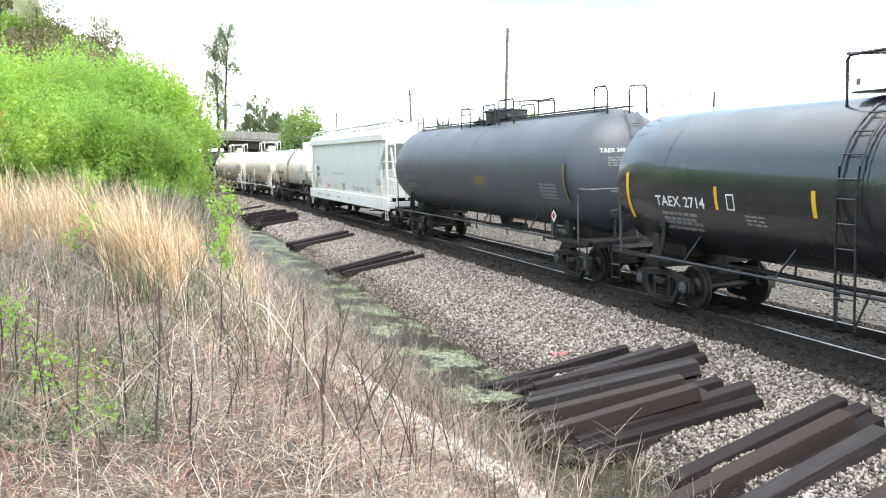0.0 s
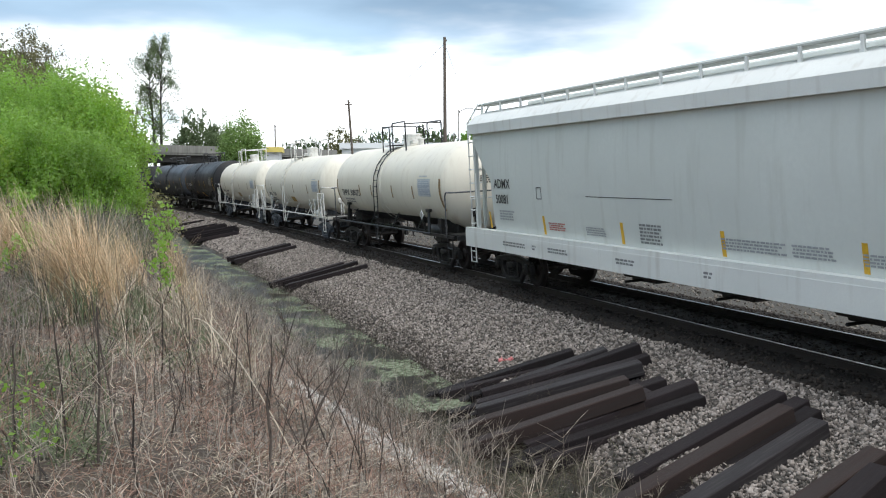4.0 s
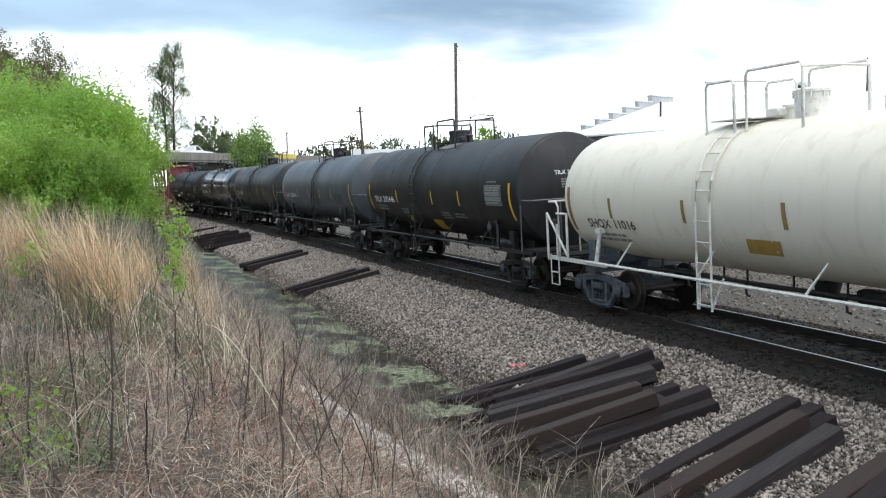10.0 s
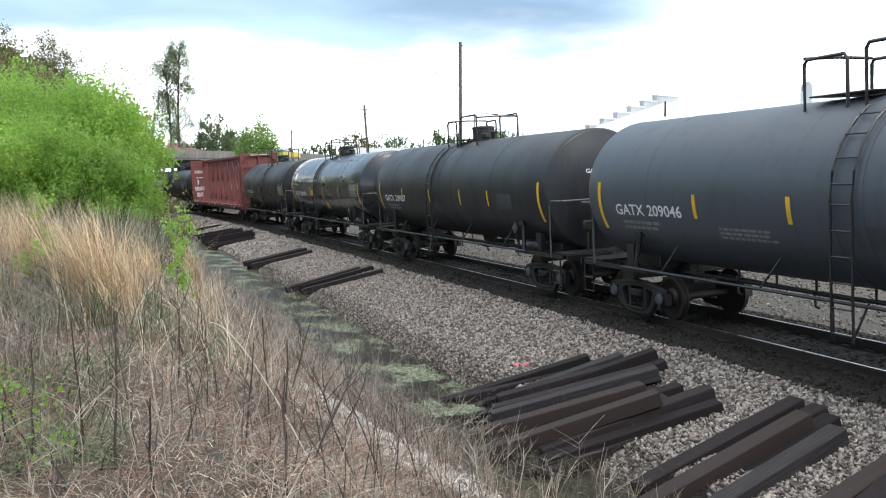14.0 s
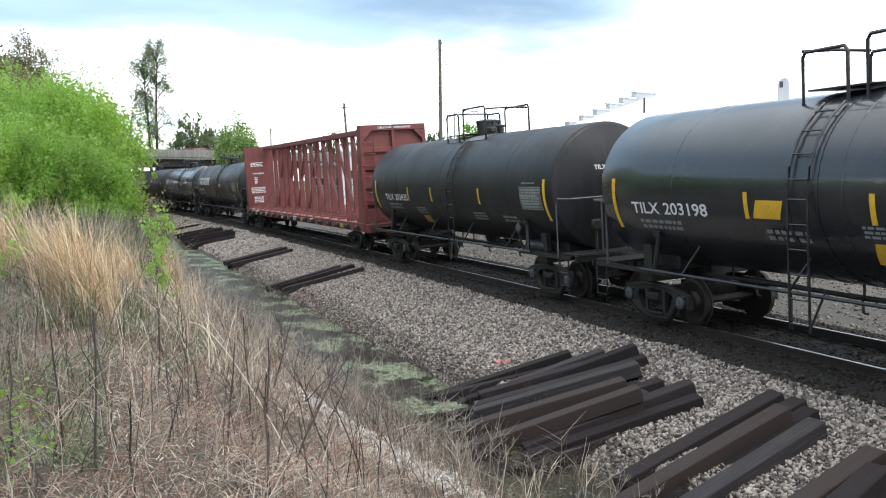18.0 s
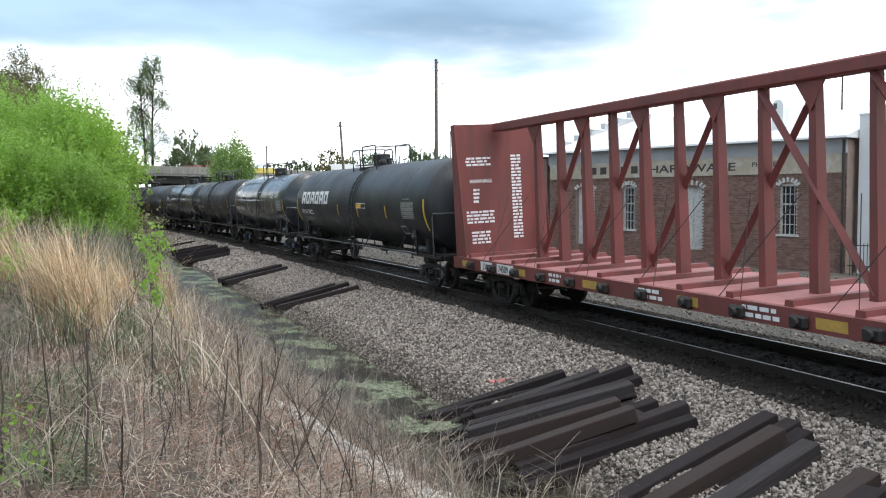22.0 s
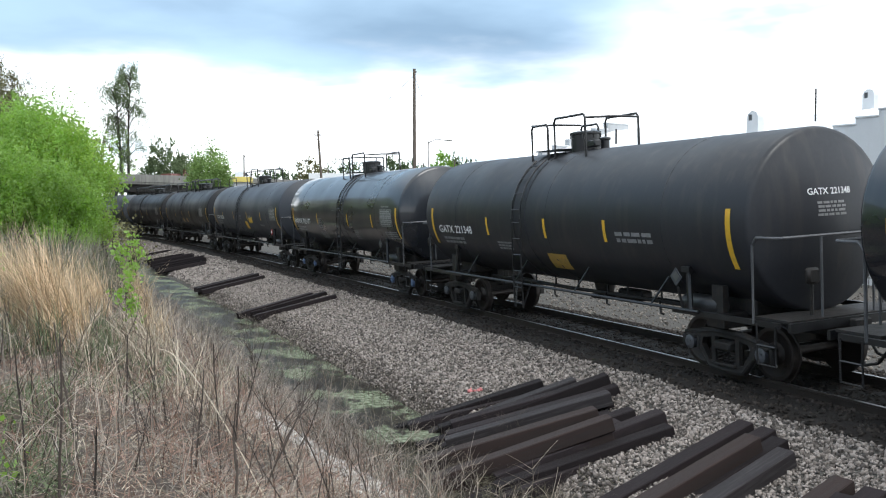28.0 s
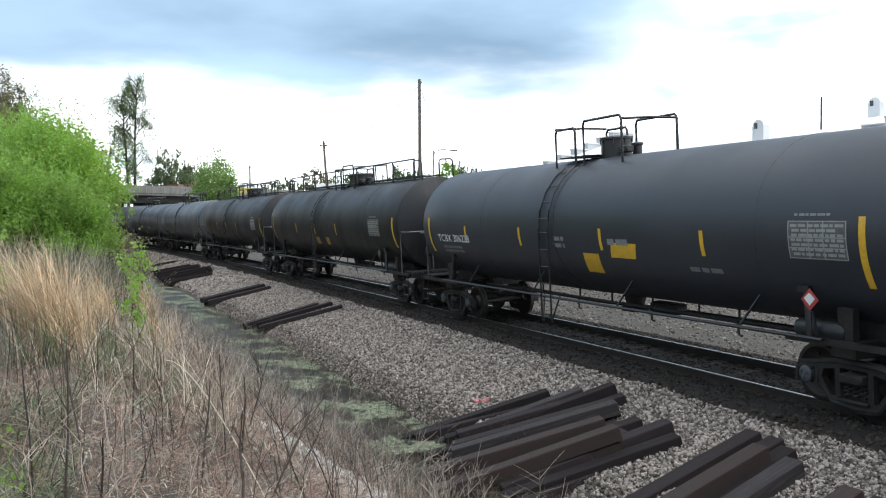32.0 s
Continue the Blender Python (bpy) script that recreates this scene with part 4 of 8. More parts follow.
    if long_walk:
        w = Geo()
        for y in (-0.35, 0.35):
            w.box((0, y, zt + 0.05), (2 * X1, 0.25, 0.03))
        xs = np.linspace(X0 + 0.3, X1 - 0.3, 9)
        for x in (xs if long_walk == "rail" else ()):
            w.tube([(x, -0.5, zt - 0.1), (x, -0.5, zt + 0.62)], 0.028, 5)
        if long_walk == "rail":
            w.tube([(xs[0], -0.5, zt + 0.62), (xs[-1], -0.5, zt + 0.62)], 0.028, 5)
        part("roof_walk", w, tm, car)
        for x in (X0 - 0.1, X1 - 0.38):
            for x1, y0, x2, y1 in ((x, -0.5, x + 0.7, -0.5), (x + 0.75, 0.1, x + 0.85, 0.55)):
                a, b = Vector((x1, y0, zt)), Vector((x2, y1, zt))
                up = lambda t, z: a.lerp(b, t) + Vector((0, 0, z))
                part("grab_hoop", Geo().tube([up(0, -0.15), up(0, 0.44), up(0.05, 0.52), up(0.16, 0.56), up(0.84, 0.56), up(0.95, 0.52), up(1, 0.44), up(1, -0.15)], 0.026, 6), tm, car, smooth=True)
    if head_ladder:
        out = lambda u, z: (T - head + head_x(min(R - 0.02, math.hypot(u, z - zc)), R, head) + 0.1, u, z)
        for u in (0.02, 0.44):
            part("head_ladder_rail", Geo().tube([out(u, zc + z) for z in (1.52, 1.4, 1.2, 0.9, 0.5, 0.0, -0.5, -0.9)] + [(out(u, zc)[0], u, 1.12)], 0.02, 5), M["rail_grey"], car, smooth=True)
        for z in np.arange(-1.3, 1.5, 0.36):
            a, b = out(0.02, zc + max(z, -0.5)), out(0.44, zc + max(z, -0.5))
            part("rung", Geo().tube([(a[0], a[1], zc + z), (b[0], b[1], zc + z)], 0.014, 5), M["rail_grey"], car, smooth=True)
    # ladder and its step stirrup
    if ladder_x is not None:
        part("ladder", ladder_geo(ladder_x, R, zc), tm, car, smooth=True)
    st = Geo()
    for dx in (-0.35, 0.35) if ladder_x is not None else ():
        st.tube([(ladder_x + dx, -R + 0.1, 1.15), (ladder_x + dx * 0.5, -R - 0.05, 0.55)], 0.02, 5)
    if st.v:
        part("ladder_brace", st, tm, car)
    # underframe ends, bolsters, saddles
    for q in (-1, 1):
        e = q * (L / 2 - 0.4)
        tc = q * (L / 2 - 2.25)
        f = Geo().box((q * (L / 2 - 1.6), 0, 0.92), (2.7, 0.36, 0.34), bevel=0.02)
        f.box((tc, 0, 0.95), (0.45, 2.5, 0.26), bevel=0.02)
        for y in (-1, 1):
            f.prism([(tc - 0.14, 1.0), (tc + 0.14, 1.0), (tc + 0.14, 1.55), (tc - 0.14, 1.55)], y * 1.12 - 0.06, y * 1.12 + 0.06)
        f.box((tc, 0, 1.22), (0.9, 1.5, 0.4), bevel=0.03)
        part("end_sill", f, M["running"] if trim == "black_trim" else M["running_blue"], car)
        part("walkway", Geo().box((q * (L / 2 - 0.85), 0, 1.12), (0.8, 2.6, 0.04)), M["running"], car)
        deck = Geo().box((e, 0, 1.05), (0.06, 2.75, 0.14)).box((q * (L / 2 - 1.9), -1.38, 1.06), (2.6, 0.06, 0.09)).box((q * (L / 2 - 1.9), 1.38, 1.06), (2.6, 0.06, 0.09))
        part("end_platform", deck, tm, car)
        r = Geo()
        h = 2.42
        xo = q * (L / 2 - 0.55)
        xi = q * (L / 2 - 1.12)
        r.tube([(xi, -1.42, 1.05), (xi, -1.42, h - 0.12), (xi + q * 0.1, -1.42, h), (xo - q * 0.1, -1.42, h), (xo, -1.34, h), (xo, -0.5, h), (xo, 0.5, h), (xo, 1.34, h), (xo - q * 0.1, 1.42, h), (xi, 1.42, h), (xi, 1.42, 1.05)], 0.026, 6)
        for y in (-0.55, 0.55):
            r.tube([(xo, y, 1.1), (xo, y, h)], 0.022, 5)
        part("end_handrail", r, M["rail_grey"] if trim == "black_trim" else tm, car, smooth=True)
        stp = Geo()
        xs0 = q * (L / 2 - 0.85)
        stp.tube([(xs0 - 0.2, -1.42, 1.05), (xs0 - 0.2, -1.42, 0.42), (xs0 + 0.2, -1.42, 0.42), (xs0 + 0.2, -1.42, 1.05)], 0.02, 5)
        stp.tube([(xs0 - 0.2, -1.42, 0.72), (xs0 + 0.2, -1.42, 0.72)], 0.018, 5)
        part("step", stp, tm, car)
        br = Geo().tube([(q * (L / 2 - 2.75), -1.36, 1.1), (q * (L / 2 - 2.85), -1.30, 1.75)], 0.05, 6).box((q * (L / 2 - 2.86), -1.30, 1.8), (0.22, 0.14, 0.1))
        part("tank_anchor", br, tm, car)
        if white_rails:
            cg = Geo()
            for dx in (0.0, 0.5, 1.0):
                x = q * (L / 2 - 0.6 - dx)
                cg.tube([(x, -1.46, 1.1), (x, -1.46, 2.15 - 0.25 * (dx == 0.5))], 0.03, 6)
            cg.tube([(q * (L / 2 - 0.6), -1.46, 2.15), (q * (L / 2 - 1.6), -1.46, 1.15)], 0.028, 6)
            cg.tube([(q * (L / 2 - 1.6), -1.46, 2.15), (q * (L / 2 - 1.1), -1.46, 2.15)], 0.028, 6)
            part("end_guard", cg, tm, car, smooth=True)
        add_truck(car, tc, truckmat, capmat)
    # side rod with brackets
    if rod:
        rg = Geo()
        xr = L / 2 - 2.4
        rg.tube([(-xr, -1.47, 1.1), (xr, -1.47, 1.1)], 0.03, 6)
        for k in range(4):
            x = -xr + 2 * xr * (k + 0.5) / 4
            rg.tube([(x, -1.47, 1.1), (x + 0.28, -1.25, 1.62)], 0.022, 5)
        part("side_rod", rg, tm, car, smooth=True)
    # brake gear and outlets under the belly
    bg = Geo().lathe([(-0.5, 0.02), (-0.48, 0.15), (-0.4, 0.185), (0.4, 0.185), (0.48, 0.15), (0.5, 0.02)], 14, "x", (L / 2 - 2.75, -1.05, 1.16))
    part("air_reservoir", bg, tm, car, smooth=True)
    bg = Geo().lathe([(zc - R - 0.32, 0.16), (zc - R - 0.2, 0.2), (zc - R + 0.06, 0.26)], 14, "z", (0.3, 0, 0)).box((0.3, 0, zc - R - 0.3), (0.5, 0.5, 0.1), bevel=0.03)
    part("bottom_outlet", bg, M["running"], car, smooth=True)
    pg = Geo().tube([(-L / 2 + 3.2, -0.45, 0.96), (L / 2 - 3.0, -0.45, 0.96)], 0.04, 6)
    for k in range(9):
        x = -L / 2 + 3.8 + (L - 7.6) * k / 8 + rnd.uniform(-0.2, 0.2)
        pg.tube([(x, -0.45, 0.96), (x, -0.45, 1.3)], 0.022, 5)
        if k % 2:
            pg.tube([(x, -0.5, 0.98), (x + 0.05, -0.52, 0.74), (x + 0.12, -0.5, 0.72)], 0.025, 5)
    pg.tube([(-L / 2 + 3.4, 0.2, 0.86), (-1.5, 0.2, 0.8), (1.5, 0.2, 0.86), (L / 2 - 3.4, 0.2, 0.86)], 0.045, 6)
    pg.box((1.6, -0.1, 0.95), (0.9, 0.3, 0.22), bevel=0.04)
    part("brake_pipe", pg, M["running"], car)
    bw = Geo().tube([(L / 2 - 0.7, -0.62, 1.75), (L / 2 - 0.7, -0.62, 1.15)], 0.03, 6).box((L / 2 - 0.68, -0.62, 1.78), (0.12, 0.26, 0.26), bevel=0.04)
    part("brake_stand", bw, M["running"] if trim == "black_trim" else tm, car, smooth=True)
    add_couplers(car, L)
    px, k = L / 2 - 2.9 + placard_dx, 0.165
    pl = part("placard", Geo().prism([(px - k, 1.68), (px, 1.68 - k), (px + k, 1.68), (px, 1.68 + k)], -1.54, -1.53), M[placard[0]], car, "diamond hazard placard in a bracket")
    k = 0.105
    part("placard_mark", Geo().prism([(px - k, 1.70), (px, 1.70 - k), (px + k, 1.70), (px, 1.70 + k * 0.8)], -1.546, -1.542), M[placard[1]], pl)
    part("placard_bracket", Geo().tube([(px, -1.50, 1.5), (px, -1.40, 1.1)], 0.025, 6), tm, pl)
    return car


def hopper_car(label, L):
    car = thing("hopper_car", label, "railway hopper car", "cars of the freight train")
    B = L / 2 - 0.95                       # half length of the body along the roof
    sec = [(-1.34, 1.40), (-1.40, 1.8), (-1.45, 2.5), (-1.455, 2.75), (-1.46, 3.3), (-1.425, 3.9), (-1.42, 4.10)]
    full = sec + [(-y, z) for y, z in sec[::-1]]
    n = len(full)
    # the ends slope in under the roof
    def end_x(z):
        return B - 1.2 * min(1.0, max(0.0, (3.9 - z) / 1.15))
    xs = [1, 0.55, 0.2, -0.2, -0.55, -1]
    v = []
    for k, t in enumerate(xs):
        for y, z in full:
            v.append((t * end_x(z) if abs(t) == 1 else t * B * 0.8, y, z))
    f = [(k * n + i, k * n + i + 1, (k + 1) * n + i + 1, (k + 1) * n + i) for k in range(len(xs) - 1) for i in range(n - 1)]
    o = (len(xs) - 1) * n
    for i in range(len(sec) - 1):              # end sheets, level by level
        f += [(n - 1 - i, n - 2 - i, i + 1, i), (o + i, o + i + 1, o + n - 2 - i, o + n - 1 - i)]
    f += [(n // 2 - 1, n // 2, o + n // 2, o + n // 2 - 1)]
    body = part("body", Geo().add(v, [tuple(q[::-1]) for q in f]), M["hopper"], car, smooth=True)
    side = lambda u, z: (u, float(np.interp(z, [q[1] for q in sec], [q[0] for q in sec])) - 0.008, z)
    eave = [(-1.44, 4.08), (-1.56, 4.08), (-1.57, 4.34), (-1.35, 4.58), (-0.9, 4.70), (0, 4.75)]
    eave = eave + [(-y, z) for y, z in eave[-2::-1]]
    m = len(eave)
    roof = Geo().add([(x, y, z) for x in (-B, B) for y, z in eave], [(i, i + 1, m + i + 1, m + i) for i in range(m - 1)] + [tuple(range(m)), tuple(range(2 * m - 1, m - 1, -1)), (0, m, 2 * m - 1, m - 1)])
    part("roof", roof, M["hopper_white"], car, "white rounded roof with overhanging eaves", smooth=True)
    part("hatch_cover", Geo().box((0, 0, 4.82), (2 * B - 2.4, 0.55, 0.12), bevel=0.03), M["hopper"], car)
    for q in (-1, 1):
        part("roof_walk", Geo().box((0, q * 0.95, 4.86), (2 * B + 0.1, 0.45, 0.04)), M["hopper"], car)
        part("walk_rail", Geo().tube([(-B, q * 1.2, 4.88), (B, q * 1.2, 4.88)], 0.035, 6), M["hopper"], car)
    brk = Geo().prism([(-0.09, 4.5), (0.09, 4.5), (0.035, 4.66), (0.03, 4.86), (-0.03, 4.86), (-0.035, 4.66)], -1.24, -1.2).mesh("walk_bracket", M["hopper_white"])
    for k in range(15):
        part("walk_bracket", brk, None, car, m=pose(-B + 0.3 + (2 * B - 0.6) * k / 14, 0, 0))
    E = L / 2 - 0.42
    for q in (-1, 1):
        sg = Geo().prism([(-E, 0.93), (E, 0.93), (E, 1.36), (-E, 1.36)], q * 1.5 - 0.05, q * 1.5 + 0.05)
        sg.prism([(-E, 1.36), (E, 1.36), (E, 1.46), (-E, 1.46)], q * 1.44 - 0.1, q * 1.44 + 0.1)
        part("side_sill", sg, M["hopper_white"], car, "white side sill")
    for q in (-1, 1):
        e = q * E
        g = Geo().box((e, 0, 1.17), (0.1, 3.05, 0.3), bevel=0.02)
        part("end_sill", g, M["hopper_white"], car)
        po = Geo()
        for y in (-1.38, -0.5, 0.5, 1.38):
            po.box((q * (B - 0.08), y, 2.75), (0.12, 0.1, 2.8))
        for y in (-1.15, 1.15):
            po.tube([(q * (B - 0.1), y, 3.7), (q * (E - 0.3), y * 0.9, 1.5)], 0.06, 6)
        part("end_post", po, M["hopper"], car)
        lad = Geo()
        xl = q * (B + 0.1)
        for y in (-1.46, -1.05):
            lad.tube([(xl + q * 0.12, y, 1.0), (xl + q * 0.12, y, 4.4), (xl - q * 0.2, y * 0.85, 4.9)], 0.028, 5)
        for k in range(9):
            lad.tube([(xl + q * 0.12, -1.46, 1.2 + k * 0.38), (xl + q * 0.12, -1.05, 1.2 + k * 0.38)], 0.016, 5)
        lad.tube([(xl - q * 0.5, -1.55, 1.5), (xl - q * 0.5, -1.55, 3.0)], 0.022, 5)
        for k in range(8):
            lad.tube([(xl + q * 0.12, -1.48, 1.2 + k * 0.38), (xl - q * 0.3, -1.55, 1.2 + k * 0.38)], 0.016, 5)
        part("end_ladder", lad, M["hopper_white"], car, smooth=True)
        st = Geo().tube([(xl - 0.18, -1.5, 1.2), (xl - 0.18, -1.5, 0.5), (xl + 0.18, -1.5, 0.5), (xl + 0.18, -1.5, 1.2)], 0.022, 5).tube([(xl - 0.18, -1.5, 0.8), (xl + 0.18, -1.5, 0.8)], 0.018, 5)
        part("step", st, M["hopper_white"], car)
        hr = Geo().tube([(q * (E - 0.1), -1.35, 1.5), (q * (E - 0.1), -1.35, 2.25), (q * (E - 0.1), -0.3, 2.3)], 0.024, 6)
        part("end_handrail", hr, M["hopper_white"], car, smooth=True)
        add_truck(car, q * (L / 2 - 2.4), "running", "running")
    for x in (-4.5, -1.5, 1.5, 4.5):
        part("hopper_outlet", Geo().prism([(x - 1.3, 1.45), (x - 0.5, 0.72), (x + 0.5, 0.72), (x + 1.3, 1.45)][::-1], -0.9, 0.9), M["running"], car)
        part("outlet_gate", Geo().box((x, 0, 0.68), (0.9, 1.5, 0.1), bevel=0.02).tube([(x, -1.2, 0.68), (x, 1.2, 0.68)], 0.03, 6), M["running"], car)
    part("center_sill", Geo().box((0, 0, 0.95), (L - 1.4, 0.4, 0.35)), M["running"], car)
    add_couplers(car, L)
    # writing, camera side
    part("car_mark", word("ADMX", -7.4, 2.6, 0.24, side), M["stencil_black"], body, "black reporting mark")
    part("car_mark", word("50081", -7.35, 2.2, 0.23, side), M["stencil_black"], body)
    on_end = lambda u, z: (B + 0.012, u, z)
    part("car_mark", word("ADMX", 0.25, 4.36, 0.15, on_end), M["stencil_black"], body)
    part("car_mark", word("50081", 0.25, 4.14, 0.15, on_end), M["stencil_black"], body)
    for x, z, w, h, r, mt in ((-7.2, 1.75, 0.9, 0.28, 2, "panel"), (-4.45, 1.62, 0.8, 0.2, 2, "stencil_red"), (-2.7, 1.6, 0.8, 0.2, 2, "panel"), (-0.6, 1.55, 0.75, 0.42, 3, "stencil_dim"),
                              (1.9, 1.62, 1.6, 0.22, 2, "panel"), (3.6, 1.62, 0.9, 0.22, 2, "panel"), (5.0, 1.6, 0.9, 0.2, 2, "panel"), (7.0, 2.0, 0.9, 0.3, 2, "stencil_dim")):
        part("stencil", bars(x, z, w, h, r * 2, side, int(x * 7)), M[mt], body)
    frame_g = Geo()
    for a, b, c, d in ((-4.95, 2.35, 0.24, 0.02), (-4.95, 2.62, 0.24, 0.02), (-4.95, 2.35, 0.02, 0.27), (-4.71, 2.35, 0.02, 0.29)):
        frame_g.add([side(a, b), side(a + c, b), side(a + c, b + d), side(a, b + d)], [(0, 1, 2, 3)])
    part("stencil_box", frame_g, M["stencil_black"], body)
    for x in (-7.9, -4.75, -1.3, 1.9, 5.0, 7.5):
        part("reflective_stripe", Geo().add([side(x, 1.5), side(x + 0.11, 1.5), side(x + 0.11, 1.95), side(x, 1.95)], [(0, 1, 2, 3)]), M["yellow"], body)
    on_sill = lambda u, z: (u, -1.555, z)
    for x, w in ((-6.8, 1.3), (-4.3, 1.0), (-1.3, 0.7), (1.6, 0.25), (-5.1, 0.2)):
        part("stencil", bars(x, 1.1, w, 0.14, 2, on_sill, int(x * 9)), M["stencil_dim"], body)
    part("side_seam", Geo().add([side(-2.6, 2.45), side(0.6, 2.45), side(0.6, 2.465), side(-2.6, 2.465)], [(0, 1, 2, 3)]), M["running"], body)
    return car


def center_beam_car(label, L):
    car = thing("centerbeam_flatcar", label, "railway flatcar", "cars of the freight train")
    E = 12.1
    H = 5.0
    red, deck = M["red"], M["deck"]
    part("deck", Geo().box((0, 0, 1.16), (2 * E, 2.72, 0.1), bevel=0.01), deck, car, "faded pink red steel deck")
    for q in (-1, 1):
        g = Geo().prism([(-E, 0.88), (E, 0.88), (E, 1.2), (-E, 1.2)], q * 1.4 - 0.05, q * 1.4 + 0.05)
        sill = part("side_sill", g, red, car)
        if q < 0:
            on = lambda u, z: (u, -1.458, z)
            plate = Geo()
            for x, w in ((-E + 1.85, 0.75), (-E + 2.9, 1.0)):
                plate.add([(x, -1.456, 0.92), (x + w, -1.456, 0.92), (x + w, -1.456, 1.17), (x, -1.456, 1.17)], [(0, 1, 2, 3)])
            part("number_panel", plate, M["stencil"], sill)
            up = lambda u, z: (u, -1.464, z)
            part("car_mark", word("LW", -E + 2.0, 0.96, 0.17, up), M["stencil_black"], sill)
            part("car_mark", word("74509", -E + 3.0, 0.96, 0.17, up), M["stencil_black"], sill)
            for k in range(7):
                x = -E + 0.55 + k * 3.4
                part("reflective_stripe", Geo().add([on(x, 0.95), on(x + 0.62, 0.95), on(x + 0.62, 1.12), on(x, 1.12)], [(0, 1, 2, 3)]), M["ochre"], sill)
            for x, w in ((-E + 5.8, 0.6), (-E + 9.5, 0.8), (-E + 12.5, 0.9), (-E + 16, 0.8)):
                part("stencil", bars(x, 0.93, w, 0.24, 2, up, int(x * 5)), M["stencil"], sill)
    # cross ribs on the deck and winches along the sill
    rib = Geo().prism([(-0.1, 1.2), (0.1, 1.2), (0.085, 1.30), (-0.085, 1.30)], -1.36, 1.36).mesh("deck_rib", red)
    winch = Geo().box((0, -1.5, 1.02), (0.34, 0.12, 0.2), bevel=0.03).lathe([(-1.62, 0.07), (-1.5, 0.09)], 10, "y", (0, 0, 1.02)).mesh("winch", M["running"])
    n = 17
    for k in range(n):
        x = -E + 0.9 + (2 * E - 1.8) * k / (n - 1)
        part("deck_rib", rib, None, car, m=pose(x, 0, 0))
        part("winch", winch, None, car, m=pose(x + 0.35, 0, 0))
    # centre beam: bottom and top chords, posts, diagonals
    part("top_chord", Geo().box((0, 0, H - 0.12), (2 * E - 0.6, 0.44, 0.24), bevel=0.03), red, car)
    part("bottom_chord", Geo().box((0, 0, 0.85), (2 * E, 0.6, 0.5), bevel=0.02), red, car)
    step = 1.249
    for k in range(-7, 9):
        x = (k - 0.5) * step
        a, b = (0.105, 0.075) if k % 2 else (0.09, 0.06)      # half width at foot and top
        c, d = 0.13, 0.085                                   # half depth
        g = Geo().add([(x - a, -c, 1.2), (x + a, -c, 1.2), (x + a, c, 1.2), (x - a, c, 1.2), (x - b, -d, H - 0.2), (x + b, -d, H - 0.2), (x + b, d, H - 0.2), (x - b, d, H - 0.2)],
                      [(0, 1, 5, 4), (1, 2, 6, 5), (2, 3, 7, 6), (3, 0, 4, 7)])
        part("post", g, red, car)
        if k % 2:
            part("gusset", Geo().prism([(x - 0.35, H - 0.24), (x, H - 0.75), (x + 0.35, H - 0.24)], -0.13, -0.11), red, car)
    for q in (-1, 1):
        for j in range(4):
            xt = -q * (0.5 - 2 * j) * step
            xb = xt + q * 2 * step
            part("diagonal", Geo().tube([(xt, -q * 0.06, H - 0.3), (xb, -q * 0.06, 1.3)], 0.085, 4), red, car)
    # lashing cables from the beam to the winches
    for k in range(-9, 9):
        x = (k + 0.5) * step
        part("lashing_cable", Geo().tube([(x, -0.35, 2.9), (x + 0.9 * (1 if k % 2 else -1), -1.36, 1.2)], 0.008, 4), M["running"], car)
    # bulkheads
    for q in (-1, 1):
        x = q * (E - 0.1)
        g = Geo().box((x, 0, (1.2 + H) / 2), (0.1, 2.72, H - 1.2))
        bh = part("bulkhead", g, red, car)
        for y, w in ((-1.29, 0.14), (0.0, 0.11), (1.29, 0.14)):
            part("bulkhead_post", Geo().box((x + q * 0.13, y, (0.9 + H - 0.22) / 2), (0.16, w, H - 0.22 - 0.9), bevel=0.01), red, bh)
        for z in (1.32, 2.0, 2.68, 3.36, 4.04):
            for y in (-0.638, 0.638):
                part("bulkhead_rib", Geo().box((x + q * 0.1, y, z), (0.1, 1.155, 0.2), bevel=0.015), red, bh)
        part("top_beam", Geo().box((x + q * 0.13, 0, H - 0.11), (0.17, 2.72, 0.22), bevel=0.01), red, bh)
        for y in (-1, 1):
            c = Geo().prism([(y * 1.218, H - 0.222), (y * 1.218, H - 0.58), (y * 0.86, H - 0.222)], 0.0, 0.02)
            c.v = [(x + q * (0.185 + v[1]), v[0], v[2]) for v in c.v]
            part("corner_gusset", c, red, bh)
        # slanting wings beside the bulkhead
        for y in (-1.36, 1.36):
            w = Geo().prism([(x, 1.2), (x - q * 0.55, 1.2), (x - q * 0.55, 1.6), (x - q * 0.1, H), (x, H)], y - 0.012, y + 0.012)
            part("bulkhead_wing", w, red, bh)
        if q < 0:
            face = lambda u, z: (x + 0.058, u, z)
            part("warning_sign", word("WARNING", -0.95, 3.3, 0.105, face), M["stencil"], bh)
            for i, (u, z, ww, h, rows) in enumerate(((-1.05, 3.78, 0.8, 0.28, 3), (-1.1, 2.1, 0.9, 0.4, 4), (-0.95, 1.5, 0.6, 0.4, 4), (0.4, 1.6, 0.32, 2.5, 26), (-0.85, 2.7, 0.2, 0.45, 4))):
                part("stencil", bars(u, z, ww, h, rows, face, i + 70), M["stencil"], bh)
        else:
            back = lambda u, z: (x + 0.219, u, z)
            low = lambda u, z: (x + 0.056, u, z)
            part("warning_sign", word("CAUTION", -0.62, H - 0.15, 0.09, back), M["stencil"], bh)
            part("stencil", bars(0.05, H - 0.15, 0.7, 0.08, 2, back, 91), M["stencil"], bh)
